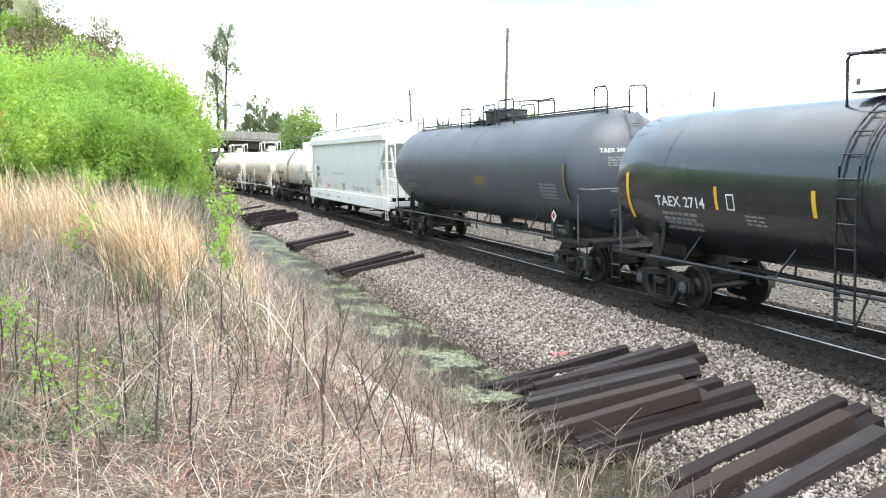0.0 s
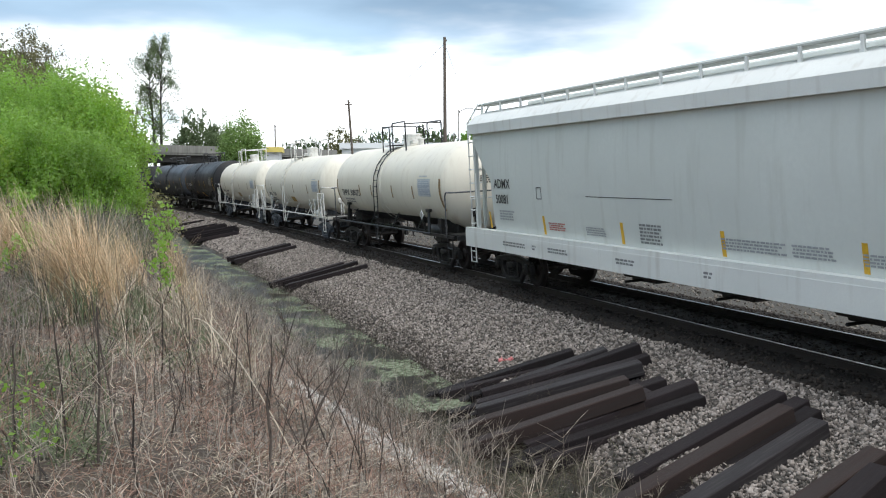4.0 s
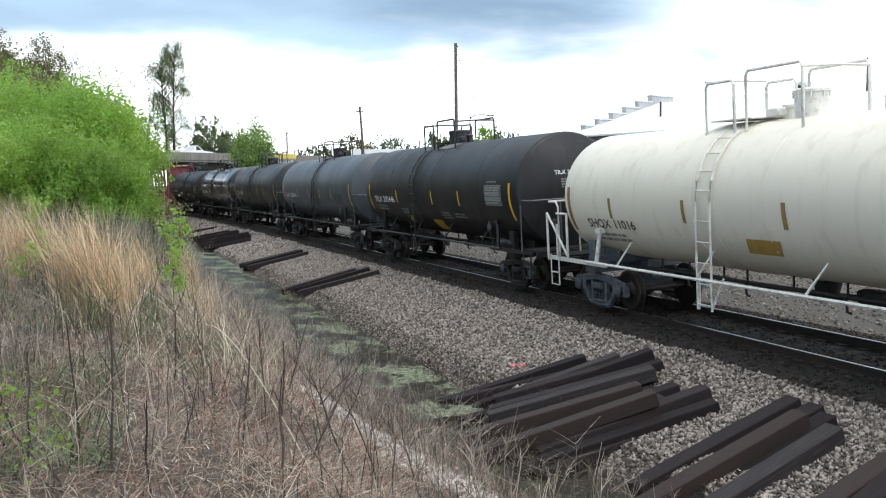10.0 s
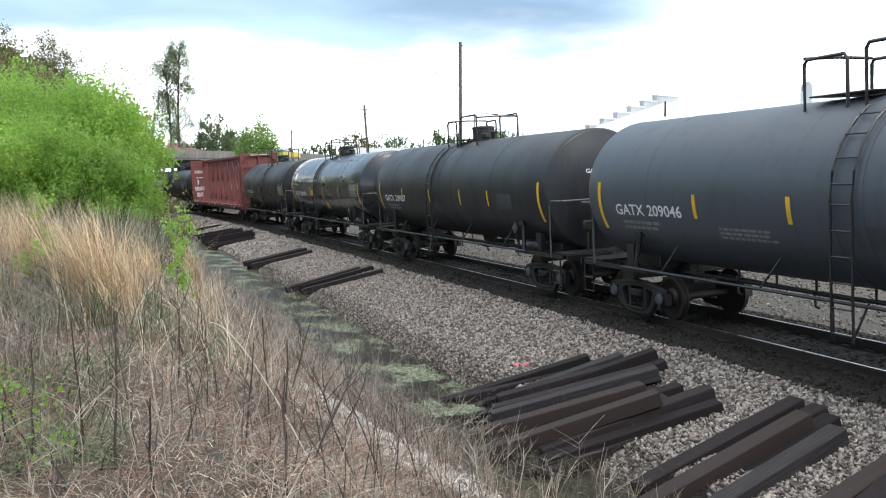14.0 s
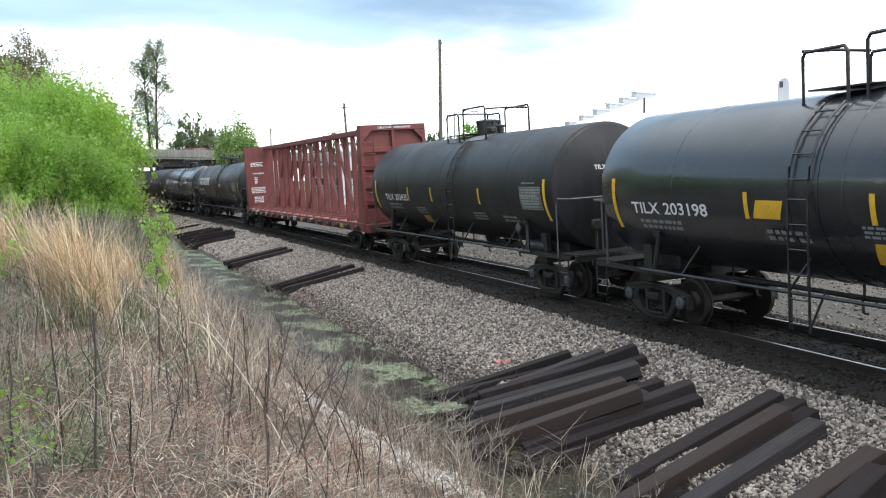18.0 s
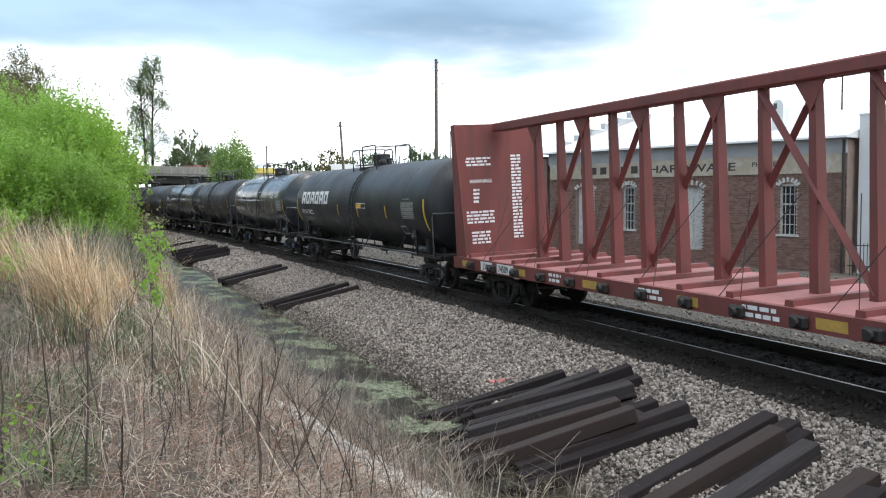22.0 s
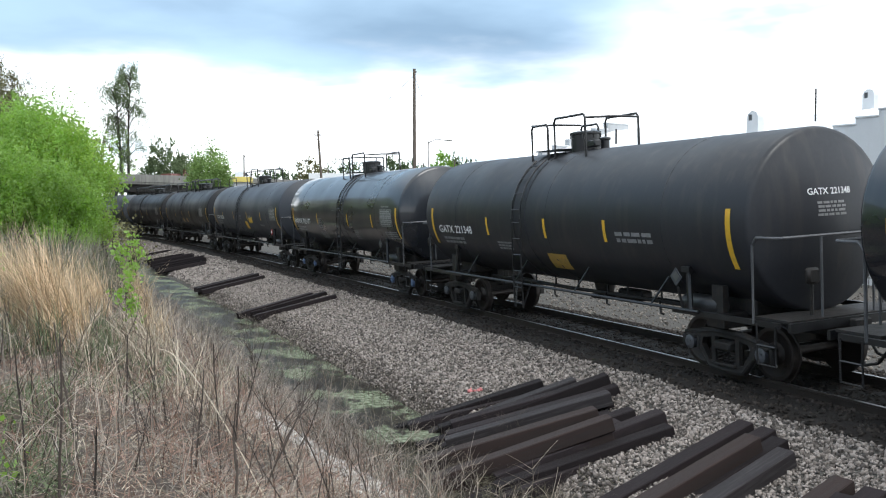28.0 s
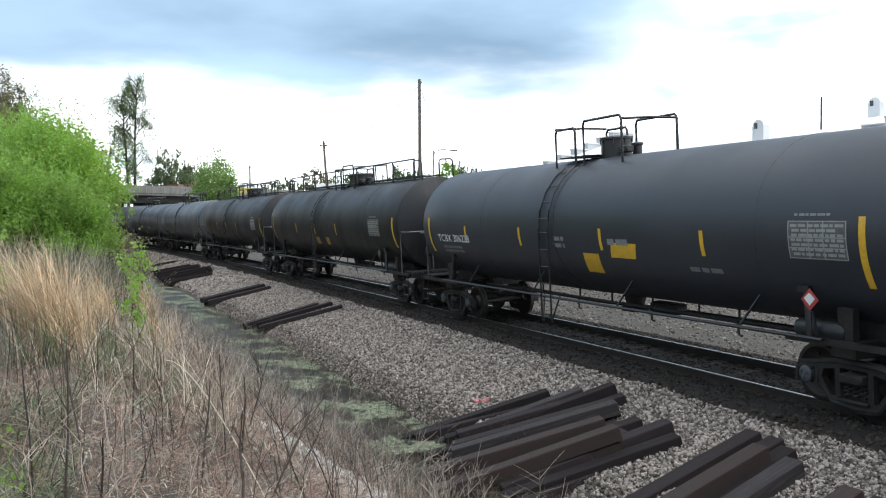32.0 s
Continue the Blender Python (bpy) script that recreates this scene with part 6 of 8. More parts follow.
def pickup_truck(label, paint, L):
    ob = thing("pickup_truck", label, "pickup truck", "traffic on the bridge")
    h = L / 2
    body = part("body", Geo().prism([(-h, 0.5), (h - 0.05, 0.45), (h, 0.75), (h - 0.1, 1.0), (h - 1.45, 1.12), (-h + 2.05, 1.12), (-h + 2.0, 1.15), (-h, 1.15)][::-1], -0.95, 0.95), M[paint], ob)
    part("bed_floor", Geo().box((-h + 1.0, 0, 1.156), (1.8, 1.6, 0.01)), M["tyre"], body)
    cab = part("cab", Geo().add([(x, y * w, z) for x, w, z in ((h - 1.55, 0.9, 1.12), (h - 2.25, 0.74, 1.74), (-h + 2.35, 0.74, 1.76), (-h + 2.1, 0.9, 1.12)) for y in (-1, 1)],
                               [(0, 1, 3, 2), (2, 3, 5, 4), (4, 5, 7, 6), (0, 2, 4, 6), (1, 7, 5, 3)]), M[paint], ob)
    for y in (-1, 1):
        part("side_window", Geo().prism([(-h + 2.42, 1.2), (h - 1.85, 1.2), (h - 2.32, 1.64), (-h + 2.5, 1.66)], y * 0.87 - 0.02, y * 0.87 + 0.02), M["car_glass"], cab)
        for x in (-h + 1.05, h - 1.0):
            wh = part("wheel", Geo().lathe([(y * 0.72, 0.02), (y * 0.72, 0.35), (y * 0.76, 0.38), (y * 0.92, 0.38), (y * 0.96, 0.35), (y * 0.96, 0.2)][::y], 20, "y"), M["tyre"], ob, smooth=True, m=pose(x, 0, 0.38))
            part("rim", Geo().lathe([(y * 0.93, 0.21), (y * 0.965, 0.2), (y * 0.95, 0.03)][::y], 14, "y"), M["chrome"], wh, smooth=True)
            TRUCK_WHEELS.append((wh, x, ob))
    part("windscreen", Geo().add([(h - 1.575, -0.76, 1.2), (h - 1.575, 0.76, 1.2), (h - 2.17, 0.68, 1.7), (h - 2.17, -0.68, 1.7)], [(0, 1, 2, 3)]), M["car_glass"], cab)
    part("bumper", Geo().box((h + 0.03, 0, 0.55), (0.12, 1.85, 0.2), bevel=0.03), M["chrome"], ob)
    part("bumper", Geo().box((-h - 0.03, 0, 0.55), (0.12, 1.85, 0.18), bevel=0.03), M["chrome"], ob)
    return ob


white_pickup = pickup_truck("white pickup truck driving over the road bridge", "car_white", 5.1)
red_pickup = pickup_truck("red pickup truck crossing the road bridge behind trees", "car_red", 6.2)
# (seconds, metres along the bridge from its middle)
WHITE_RUN = ((0.0, -29.0), (3.0, -28.0), (6.0, -16.0), (9.0, 0.3), (9.4, 2.7), (10.0, 6.7), (10.6, 10.2), (11.4, 14.4), (12.4, 18.8), (14.0, 21.5), (16.0, 22.0), (32.0, 22.0))
RED_RUN = ((0.0, -29.0), (6.0, -28.5), (10.0, -15.0), (12.0, -6.0), (13.2, 0.1), (13.8, 3.1), (14.2, 4.6), (14.5, 5.7), (15.5, 8.6), (16.5, 10.5), (17.0, 11.2), (18.0, 11.8), (20.0, 12.2), (24.0, 12.5), (32.0, 12.6))


def on_bridge(run, t):
    ts, us = [q[0] for q in run], [q[1] for q in run]
    return sum(float(np.interp(t + d, ts, us)) for d in (-0.3, -0.15, 0.0, 0.15, 0.3)) / 5


# ---------------- buildings ----------------
M["roof_white"] = material("white metal roofing", (0.80, 0.81, 0.82), 0.4, vary=0.04, scale=0.4, grain=6, bump=0.05)
M["stucco"] = material("white painted wall", (0.62, 0.63, 0.64), 0.8, vary=0.06, scale=0.8, grain=20, bump=0.1, second=(0.55, 0.54, 0.52), amount=0.2, streak=True)
M["parapet_grey"] = material("weathered white parapet render", (0.46, 0.47, 0.48), 0.85, vary=0.12, scale=0.8, grain=20, bump=0.15, second=(0.33, 0.33, 0.33), amount=0.3, streak=True)
M["brick_wall"] = material("brown mortar", (0.27, 0.205, 0.175), 0.9, vary=0.2, scale=2, grain=20, bump=0.2)
M["brick"] = material("brown red brick", (0.215, 0.125, 0.098), 0.85, vary=0.2, scale=4, grain=30, bump=0.2, island=True, spread=(0.75, 1.25))
M["sign_paint"] = material("faded tan sign band", (0.42, 0.36, 0.27), 0.8, vary=0.12, scale=1.2, grain=10, bump=0.05, second=(0.55, 0.53, 0.5), amount=0.35)
M["sign_ink"] = material("worn dark lettering", (0.06, 0.05, 0.05), 0.8, vary=0.3, scale=6, bump=0.0)
M["fascia"] = material("grey painted cornice", (0.36, 0.36, 0.36), 0.8, vary=0.12, scale=1.5, bump=0.1)
M["window_dark"] = material("dark window glass and vent opening", (0.03, 0.035, 0.04), 0.1, vary=0.2, scale=3, bump=0.0)
M["frame_white"] = material("peeling white woodwork", (0.55, 0.54, 0.51), 0.8, vary=0.12, scale=4, bump=0.1, second=(0.25, 0.22, 0.19), amount=0.35)
C0, U = Vector((16.8, 36.3, 0)), Vector((-0.601, 0.799, 0))
N = Vector((-U.y, U.x, 0))                                   # points to the railway
store = thing("store_building", "brown brick store with white metal roof and painted sign band", "building")
WL, WH = 16.9, 5.1
store.matrix_basis = Matrix.Translation(C0 + U * WL) @ Matrix((-U, -N, Vector((0, 0, 1)))).transposed().to_4x4()
# local: x along the wall towards the corner, y away from the railway
OPEN = [(2.0, 3.3, 0.35, 3.3), (5.2, 6.0, 1.2, 3.35), (8.8, 10.05, 0.35, 3.3), (13.9, 14.75, 1.2, 3.35)]


def wall_with_openings(L, H, opens, t=0.35):
    g = Geo()
    xs = [0.0]
    for a, b, z0, z1 in opens:
        g.box(((xs[-1] + a) / 2, t / 2, H / 2 - 0.5), (a - xs[-1], t, H + 1))
        g.box(((a + b) / 2, t / 2, (z0 - 1) / 2), (b - a, t, z0 + 1))
        g.box(((a + b) / 2, t / 2, (z1 + H) / 2), (b - a, t, H - z1))
        xs.append(b)
    g.box(((xs[-1] + L) / 2, t / 2, H / 2 - 0.5), (L - xs[-1], t, H + 1))
    return g


wall = part("wall", wall_with_openings(WL, WH, OPEN), M["brick_wall"], store, "brown brick wall with arched openings")
rb = random.Random(8)
bg = Geo()
bw, bh = 0.21, 0.075
row = 0
z = -0.6
while z < 3.75:
    x = (row % 2) * bw / 2
    while x < WL:
        if not any(a - 0.02 < x + bw / 2 < b + 0.02 and z0 < z + 0.03 < z1 for a, b, z0, z1 in OPEN):
            bg.box((min(x + bw / 2, WL - 0.1), -0.006 + rb.uniform(-0.003, 0.003), z + bh / 2), (bw - 0.016, 0.03, bh - 0.014))
        x += bw
    z += bh
    row += 1
tagged(part("brickwork", bg, M["brick"], wall), kind="stuff")
for k in range(int(WL / 0.24)):
    part("brick", cached("soldier", lambda: Geo().box((0, 0, 0), (0.075, 0.05, 0.21)).mesh("brick", M["brick"])), None, wall, m=pose(0.12 + 0.24 * k, -0.02, 3.72))
band = part("sign_band", Geo().box((8.4, -0.05, 4.17), (16.6, 0.08, 0.78)), M["sign_paint"], store, "faded tan painted sign band")
fascia = part("cornice", Geo().box((8.45, -0.06, 4.86), (16.9, 0.1, 0.6)).box((8.45, -0.2, 5.2), (17.2, 0.45, 0.1)), M["fascia"], store)
on_band = lambda u, z: (u, -0.097, z)
part("sign_lettering", word("HARDWARE", 6.9, 3.98, 0.36, on_band, 1.75), M["sign_ink"], band, "dark worn block lettering")
for k in range(6):
    part("sign_bar", Geo().add([on_band(2.4 + 0.68 * k, 3.98), on_band(2.82 + 0.68 * k, 3.98), on_band(2.82 + 0.68 * k, 4.34), on_band(2.4 + 0.68 * k, 4.34)], [(0, 1, 2, 3)]), M["sign_ink"], band)
part("sign_lettering", word("PHONE", 12.6, 4.12, 0.2, on_band, 1.3), M["sign_ink"], band)
for i, (a, b, z0, z1) in enumerate(OPEN):
    w = b - a
    c = (a + b) / 2
    if i % 2 == 1:
        win = part("window", Geo().box((c, 0.2, (z0 + z1) / 2), (w, 0.02, z1 - z0)), M["window_dark"], store, "tall window with white muntins")
        fr = Geo().box((a + 0.04, 0.12, (z0 + z1) / 2), (0.08, 0.12, z1 - z0)).box((b - 0.04, 0.12, (z0 + z1) / 2), (0.08, 0.12, z1 - z0)).box((c, 0.12, z1 - 0.05), (w, 0.12, 0.1)).box((c, 0.08, z0 - 0.03), (w + 0.2, 0.3, 0.1))
        for k in (1, 2, 3):
            fr.box((a + w * k / 4, 0.16, (z0 + z1) / 2), (0.03, 0.04, z1 - z0))
        for k in (1, 2, 3, 4):
            fr.box((c, 0.16, z0 + (z1 - z0) * k / 5), (w, 0.04, 0.035 if k != 3 else 0.07))
        part("window_frame", fr, M["frame_white"], win)
    else:
        door = part("door", Geo().box((c, 0.2, (z0 + z1) / 2), (w, 0.06, z1 - z0)), M["frame_white"], store, "peeling white boarded door")
        part("door_panel", Geo().box((c - w / 4, 0.15, (z0 + z1) / 2 - 0.1), (w / 2 - 0.12, 0.05, z1 - z0 - 0.9)).box((c + w / 4, 0.15, (z0 + z1) / 2 - 0.1), (w / 2 - 0.12, 0.05, z1 - z0 - 0.9)), M["frame_white"], door)
    arch = Geo()
    for k in range(7):
        t = radians(20 + 140 * k / 6)
        arch.box((c + (w / 2 + 0.06) * math.cos(t), -0.02, z1 - 0.1 + 0.28 * math.sin(t)), (0.11, 0.08, 0.2), pose(0, 0, 0, 0, 90 - math.degrees(t), 0).to_3x3())
    part("arch", arch, M["frame_white"], store)
BD = 14.0
part("side_wall", Geo().prism([(0.0, -1), (0.3, -1), (0.3, WH), (0, WH)], 0.35, BD).prism([(WL - 0.3, -1), (WL, -1), (WL, WH), (WL - 0.3, WH)], 0.35, BD).prism([(0, -1), (WL, -1), (WL, WH), (0, WH)], BD - 0.3, BD), M["brick_wall"], store)
g = Geo()
ridge_y, ridge_z = 7.0, 7.35
g.add([(-0.2, -0.45, 5.24), (WL + 0.2, -0.45, 5.24), (WL + 0.2, ridge_y, ridge_z), (-0.2, ridge_y, ridge_z), (WL + 0.2, BD + 0.4, 5.24), (-0.2, BD + 0.4, 5.24),
       (-0.2, -0.45, 5.16), (WL + 0.2, -0.45, 5.16), (WL + 0.2, BD + 0.4, 5.16), (-0.2, BD + 0.4, 5.16)],
      [(3, 2, 1, 0), (5, 4, 2, 3), (0, 1, 7, 6), (1, 2, 4, 8, 7), (0, 6, 9, 5, 3), (4, 5, 9, 8), (6, 7, 8, 9)])
roof = part("roof", g, M["roof_white"], store, "white ribbed metal gable roof")
for k in range(34):
    x = 0.1 + k * 0.5
    part("roof_rib", cached("rib", lambda: Geo().add([(-0.02, -0.45, 5.25), (0.02, -0.45, 5.25), (0.02, 7, 7.36), (-0.02, 7, 7.36), (-0.012, -0.45, 5.28), (0.012, -0.45, 5.28), (0.012, 7, 7.39), (-0.012, 7, 7.39)],
         [(0, 1, 5, 4), (4, 5, 6, 7), (1, 2, 6, 5), (3, 0, 4, 7)]).mesh("roof_rib", M["roof_white"])), None, roof, m=pose(x, 0, 0))
for k in range(6):
    y0, wd = 1.0 + 1.1 * k, 1.1 if k < 5 else 1.9
    zt = 5.85 + 0.38 * k
    part("parapet_step", Geo().box((-0.05, y0 + wd / 2, zt / 2), (0.35, wd, zt)), M["parapet_grey"], store, "white stepped parapet")
    part("coping", Geo().box((-0.05, y0 + wd / 2, zt + 0.04), (0.45, wd + 0.04, 0.08), bevel=0.015), M["stucco"], store)
for (x, y, z0, h) in ((WL - 4.0, 1.6, 5.75, 1.35), (WL - 1.6, 7.4, 7.2, 1.1)):
    vg = Geo().prism([(x - 0.28, z0), (x + 0.28, z0), (x + 0.28, z0 + h - 0.25), (x + 0.2, z0 + h - 0.08), (x + 0.08, z0 + h), (x - 0.08, z0 + h), (x - 0.2, z0 + h - 0.08), (x - 0.28, z0 + h - 0.25)][::-1], y - 0.24, y + 0.24)
    v = part("roof_vent", vg, M["stucco"], store, "white rounded roof vent")
    # flat dark patch on the face stands in for shade inside the opening
    part("vent_mouth", Geo().box((x - 0.1, y - 0.245, z0 + h - 0.28), (0.16, 0.02, 0.26)), M["window_dark"], v)
part("roof_pipe", Geo().tube([(WL - 3.0, 5.0, 6.6), (WL - 3.0, 5.0, 8.3)], 0.04, 8), M["girder"], store)
part("roof_pipe", Geo().tube([(WL - 13.2, 3.0, 6.0), (WL - 13.2, 3.0, 7.0)], 0.05, 8), M["girder"], store)
part("downpipe", Geo().tube([(WL - 0.08, -0.14, -0.3), (WL - 0.08, -0.14, 5.1)], 0.06, 8), M["girder"], store)
# lower brick wing beyond the stepped parapet
M["wing_brick"] = material("smooth brown brickwork", (0.20, 0.125, 0.105), 0.9, vary=0.18, scale=1.2, grain=26, bump=0.25, second=(0.27, 0.20, 0.17), amount=0.3)
wing = thing("store_wing", "low brown brick wing with a flat roof and a white door", "building")
wing.matrix_basis = store.matrix_basis.copy()
part("front_wall", Geo().prism([(-10.2, -1), (-0.24, -1), (-0.24, 4.95), (-2.3, 4.95), (-2.3, 4.4), (-6.1, 4.4), (-6.1, 4.4), (-10.2, 4.4)], 0.0, 0.35), M["wing_brick"], wing)
part("side_wall", Geo().box((-10.05, 6.0, 1.7), (0.3, 11.3, 5.4)), M["wing_brick"], wing)
part("back_wall", Geo().box((-5.2, 11.8, 1.7), (9.4, 0.3, 5.4)), M["wing_brick"], wing)
part("flat_roof", Geo().box((-5.2, 6.0, 4.2), (9.6, 11.3, 0.12)), M["fascia"], wing, "grey flat roof")
part("coping", Geo().box((-6.25, 0.17, 4.45), (7.96, 0.5, 0.09), bevel=0.02), M["girder"], wing)
part("coping", Geo().box((-1.27, 0.17, 5.0), (2.1, 0.5, 0.09), bevel=0.02), M["girder"], wing)
wd = part("door", Geo().box((-6.6, -0.02, 1.6), (1.0, 0.05, 2.5)), M["frame_white"], wing, "worn white door")
for dx in (-0.56, 0.56):
    part("door_frame", Geo().box((-6.6 + dx, -0.03, 1.65), (0.12, 0.1, 2.7)), M["frame_white"], wd)
part("lintel", Geo().box((-6.6, -0.03, 3.05), (1.3, 0.1, 0.12)), M["frame_white"], wd)
for x in (-3.9, -9.2):
    part("wall_patch", Geo().box((x, -0.02, 3.45), (0.3, 0.05, 0.5)), M["fascia"], wing)
# white building beyond the corner, parapet stepping up
annex = thing("white_building", "white rendered building with a stepped parapet", "building")
annex.matrix_basis = store.matrix_basis.copy()
outline = [(WL + 0.25, -0.8)]
for k in range(9):
    outline += [(WL + 0.25 + 0.92 * k, 6.05 + 0.27 * k), (WL + 1.17 + 0.92 * k, 6.05 + 0.27 * k)]
part("wall", Geo().prism((outline + [(WL + 8.53, -0.8)])[::-1], 0.425, 0.775), M["stucco"], annex)
for k in range(9):
    part("coping", Geo().box((WL + 0.25 + 0.46 + 0.92 * k, 0.6, 6.05 + 0.27 * k + 0.04), (0.96, 0.42, 0.08), bevel=0.015), M["stucco"], annex)
part("side_wall", Geo().box((WL + 0.45, 6.6, 3), (0.3, 11.5, 6.1)), M["stucco"], annex)
fence = thing("iron_fence", "low black iron fence before the white wall", "fence")
fence.matrix_basis = store.matrix_basis.copy()
for k in range(26):
    part("picket", cached("picket", lambda: Geo().tube([(0, 0, -0.4), (0, 0, 1.0)], 0.015, 5).mesh("picket", M["girder"])), None, fence, m=pose(WL + 0.6 + 0.14 * k, -0.8, 0))
for z in (0.1, 0.9):
    part("fence_rail", Geo().box((WL + 2.4, -0.8, z), (3.8, 0.03, 0.03)), M["girder"], fence)

# far low buildings
def far_building(name, label, az, dist, w, dpt, h, yaw, wallm, roofm, roof_rise=0.3):
    b = thing(name, label, "building")
    p = bearing(az, dist)
    b.matrix_basis = Matrix.Translation(p) @ pose(0, 0, 0, 0, 0, yaw)
    part("wall", Geo().box((0, 0, h / 2 - 0.5), (w, dpt, h + 1)), M[wallm], b)
    part("roof", Geo().prism([(-w / 2 - 0.3, h), (w / 2 + 0.3, h), (w / 2 + 0.3, h + roof_rise), (-w / 2 - 0.3, h + roof_rise)], -dpt / 2 - 0.3, dpt / 2 + 0.3), M[roofm], b)
    for k in range(int(w / 3)):
        x = -w / 2 + 1.5 + k * 3
        wn = part("window", Geo().box((x, -dpt / 2 - 0.02, h * 0.55), (1.4, 0.06, 1.0)), M["window_dark"], b)
        part("window_frame", Geo().box((x, -dpt / 2 - 0.04, h * 0.55 - 0.55), (1.6, 0.1, 0.1)).box((x, -dpt / 2 - 0.04, h * 0.55 + 0.55), (1.6, 0.1, 0.1)), M["frame_white"], wn)
    return b


M["yellow_roof"] = material("yellow sheet metal", (0.72, 0.58, 0.16), 0.6, vary=0.1, scale=0.5, bump=0.0)
M["far_white"] = material("distant white wall", (0.6, 0.61, 0.62), 0.8, vary=0.06, scale=0.6, bump=0.05)
far_building("warehouse", "long low white warehouse beyond the railway", -2.8, 120, 13, 8, 6.4, 4, "stucco", "roof_white", 0.7)
far_building("yellow_building", "small building with a yellow roof beyond the railway", -10.4, 112, 2.6, 4, 5.8, 6, "stucco", "yellow_roof", 0.6)
far_building("brick_house", "low brown brick building beyond the railway", -6.4, 128, 6, 6, 4.8, 4, "brick_wall", "fascia", 0.4)

# ---------------- poles ----------------
M["pole_wood"] = material("grey brown pole timber", (0.13, 0.105, 0.085), 0.85, vary=0.25, scale=3, grain=25, bump=0.2, stretch=(6, 6, 0.4))


def pole(az, dist, top, r=0.14, lean=(0, 0), base=-0.6, arm=0.0, label="bare wooden utility pole", lamp=False):
    p = bearing(az, dist)
    ob = thing("utility_pole", label, "utility pole", "utility poles")
    ob.matrix_basis = Matrix.Translation((p.x, p.y, 0))
    part("shaft", Geo().tube([(0, 0, base), (lean[0] * 0.5, lean[1] * 0.5, (base + top) / 2), (lean[0], lean[1], top)], [r * 1.25, r * 1.1, r * 0.85], 10), M["pole_wood"], ob, smooth=True)
    part("insulator", Geo().lathe([(-0.06, 0.05), (0.06, 0.07)], 8, "z", (lean[0] + 0.12, 0, top - 0.25)), M["concrete"], ob)
    if arm:
        part("cross_arm", Geo().box((lean[0], 0, top - 0.5), (arm, 0.1, 0.12)), M["pole_wood"], ob)
    if lamp:
        part("lamp_arm", Geo().tube([(0, 0, top - 0.2), (0.8, 0, top + 0.15), (1.7, 0, top + 0.05)], 0.04, 6), M["girder"], ob)
        part("lamp_head", Geo().box((2.0, 0, top + 0.02), (0.75, 0.25, 0.12), bevel=0.04), M["concrete"], ob)
    return ob


pole(0.49, 70, 13.38, 0.125)
pole(-5.1, 100, 11.15, 0.13, (-0.75, 0), arm=0.8, label="leaning wooden utility pole")
pole(-10.05, 120, 9.6, 0.10)
pole(-1.85, 120, 8.4, 0.09)
pole(-2.6, 135, 8.3, 0.09)
pole(-4.9, 140, 8.6, 0.1)
pole(1.05, 110, 8.1, 0.08)
pole(3.0, 100, 8.0, 0.09, label="wooden utility pole behind the train")
pole(1.35, 90, 9.35, 0.06, lamp=True, label="street lamp on a thin pole with a long arm")
pole(-0.9, 150, 9.0, 0.1)
pole(-26, 150, 9.0, 0.1)
for (a1, d1, z1), (a2, d2, z2) in (((0.49, 70, 12.9), (-5.1, 100, 10.8)), ((-5.1, 100, 10.6), (-10.05, 120, 9.3)), ((0.49, 70, 12.9), (3.0, 100, 7.8))):
    p, q = bearing(a1, d1, z1), bearing(a2, d2, z2)
    pts = [p.lerp(q, k / 12) - Vector((0, 0, 1.6 * math.sin(math.pi * k / 12) * 0.6)) for k in range(13)]
    thing("overhead_wire", "thin dark overhead wire between utility poles", "cable", "overhead wires", data=Geo().tube(pts, 0.012, 4).mesh("overhead_wire", M["girder"]))
sgn = thing("roadside_sign", "red and white sign on a post behind bushes", "sign")
sgn.matrix_basis = Matrix.Translation(bearing(-29.35, 27)) @ pose(0, 0, 0, 0, 0, 29)
M["sign_red"] = material("red sign face", (0.62, 0.07, 0.05), 0.5, vary=0.1, scale=3, bump=0.0)
part("sign_face", Geo().box((0, 0, 3.85), (0.6, 0.04, 0.55), bevel=0.01), M["sign_red"], sgn)
part("sign_face", Geo().box((0.1, 0, 3.2), (0.6, 0.04, 0.6), bevel=0.01), M["stucco"], sgn)
part("post", Geo().tube([(0, 0.05, 0.8), (0, 0.05, 4.1)], 0.04, 8), M["girder"], sgn)


# ---------------- loose stone ----------------
RNG = np.random.default_rng(11)
OCTA_V = np.array([(1, 0, 0), (-1, 0, 0), (0, 1, 0), (0, -1, 0), (0, 0, 1), (0, 0, -1)], float)
OCTA_F = np.array([(0, 2, 4), (2, 1, 4), (1, 3, 4), (3, 0, 4), (2, 0, 5), (1, 2, 5), (3, 1, 5), (0, 3, 5)])
CUBE_V = np.array([(x, y, z) for z in (-1, 1) for x, y in ((-1, -1), (1, -1), (1, 1), (-1, 1))], float) * 0.72
CUBE_F = np.array([(3, 2, 1, 0), (4, 5, 6, 7), (0, 1, 5, 4), (1, 2, 6, 5), (2, 3, 7, 6), (3, 0, 4, 7)])
CUBE_T = np.concatenate([CUBE_F[:, [0, 1, 2]], CUBE_F[:, [0, 2, 3]]])


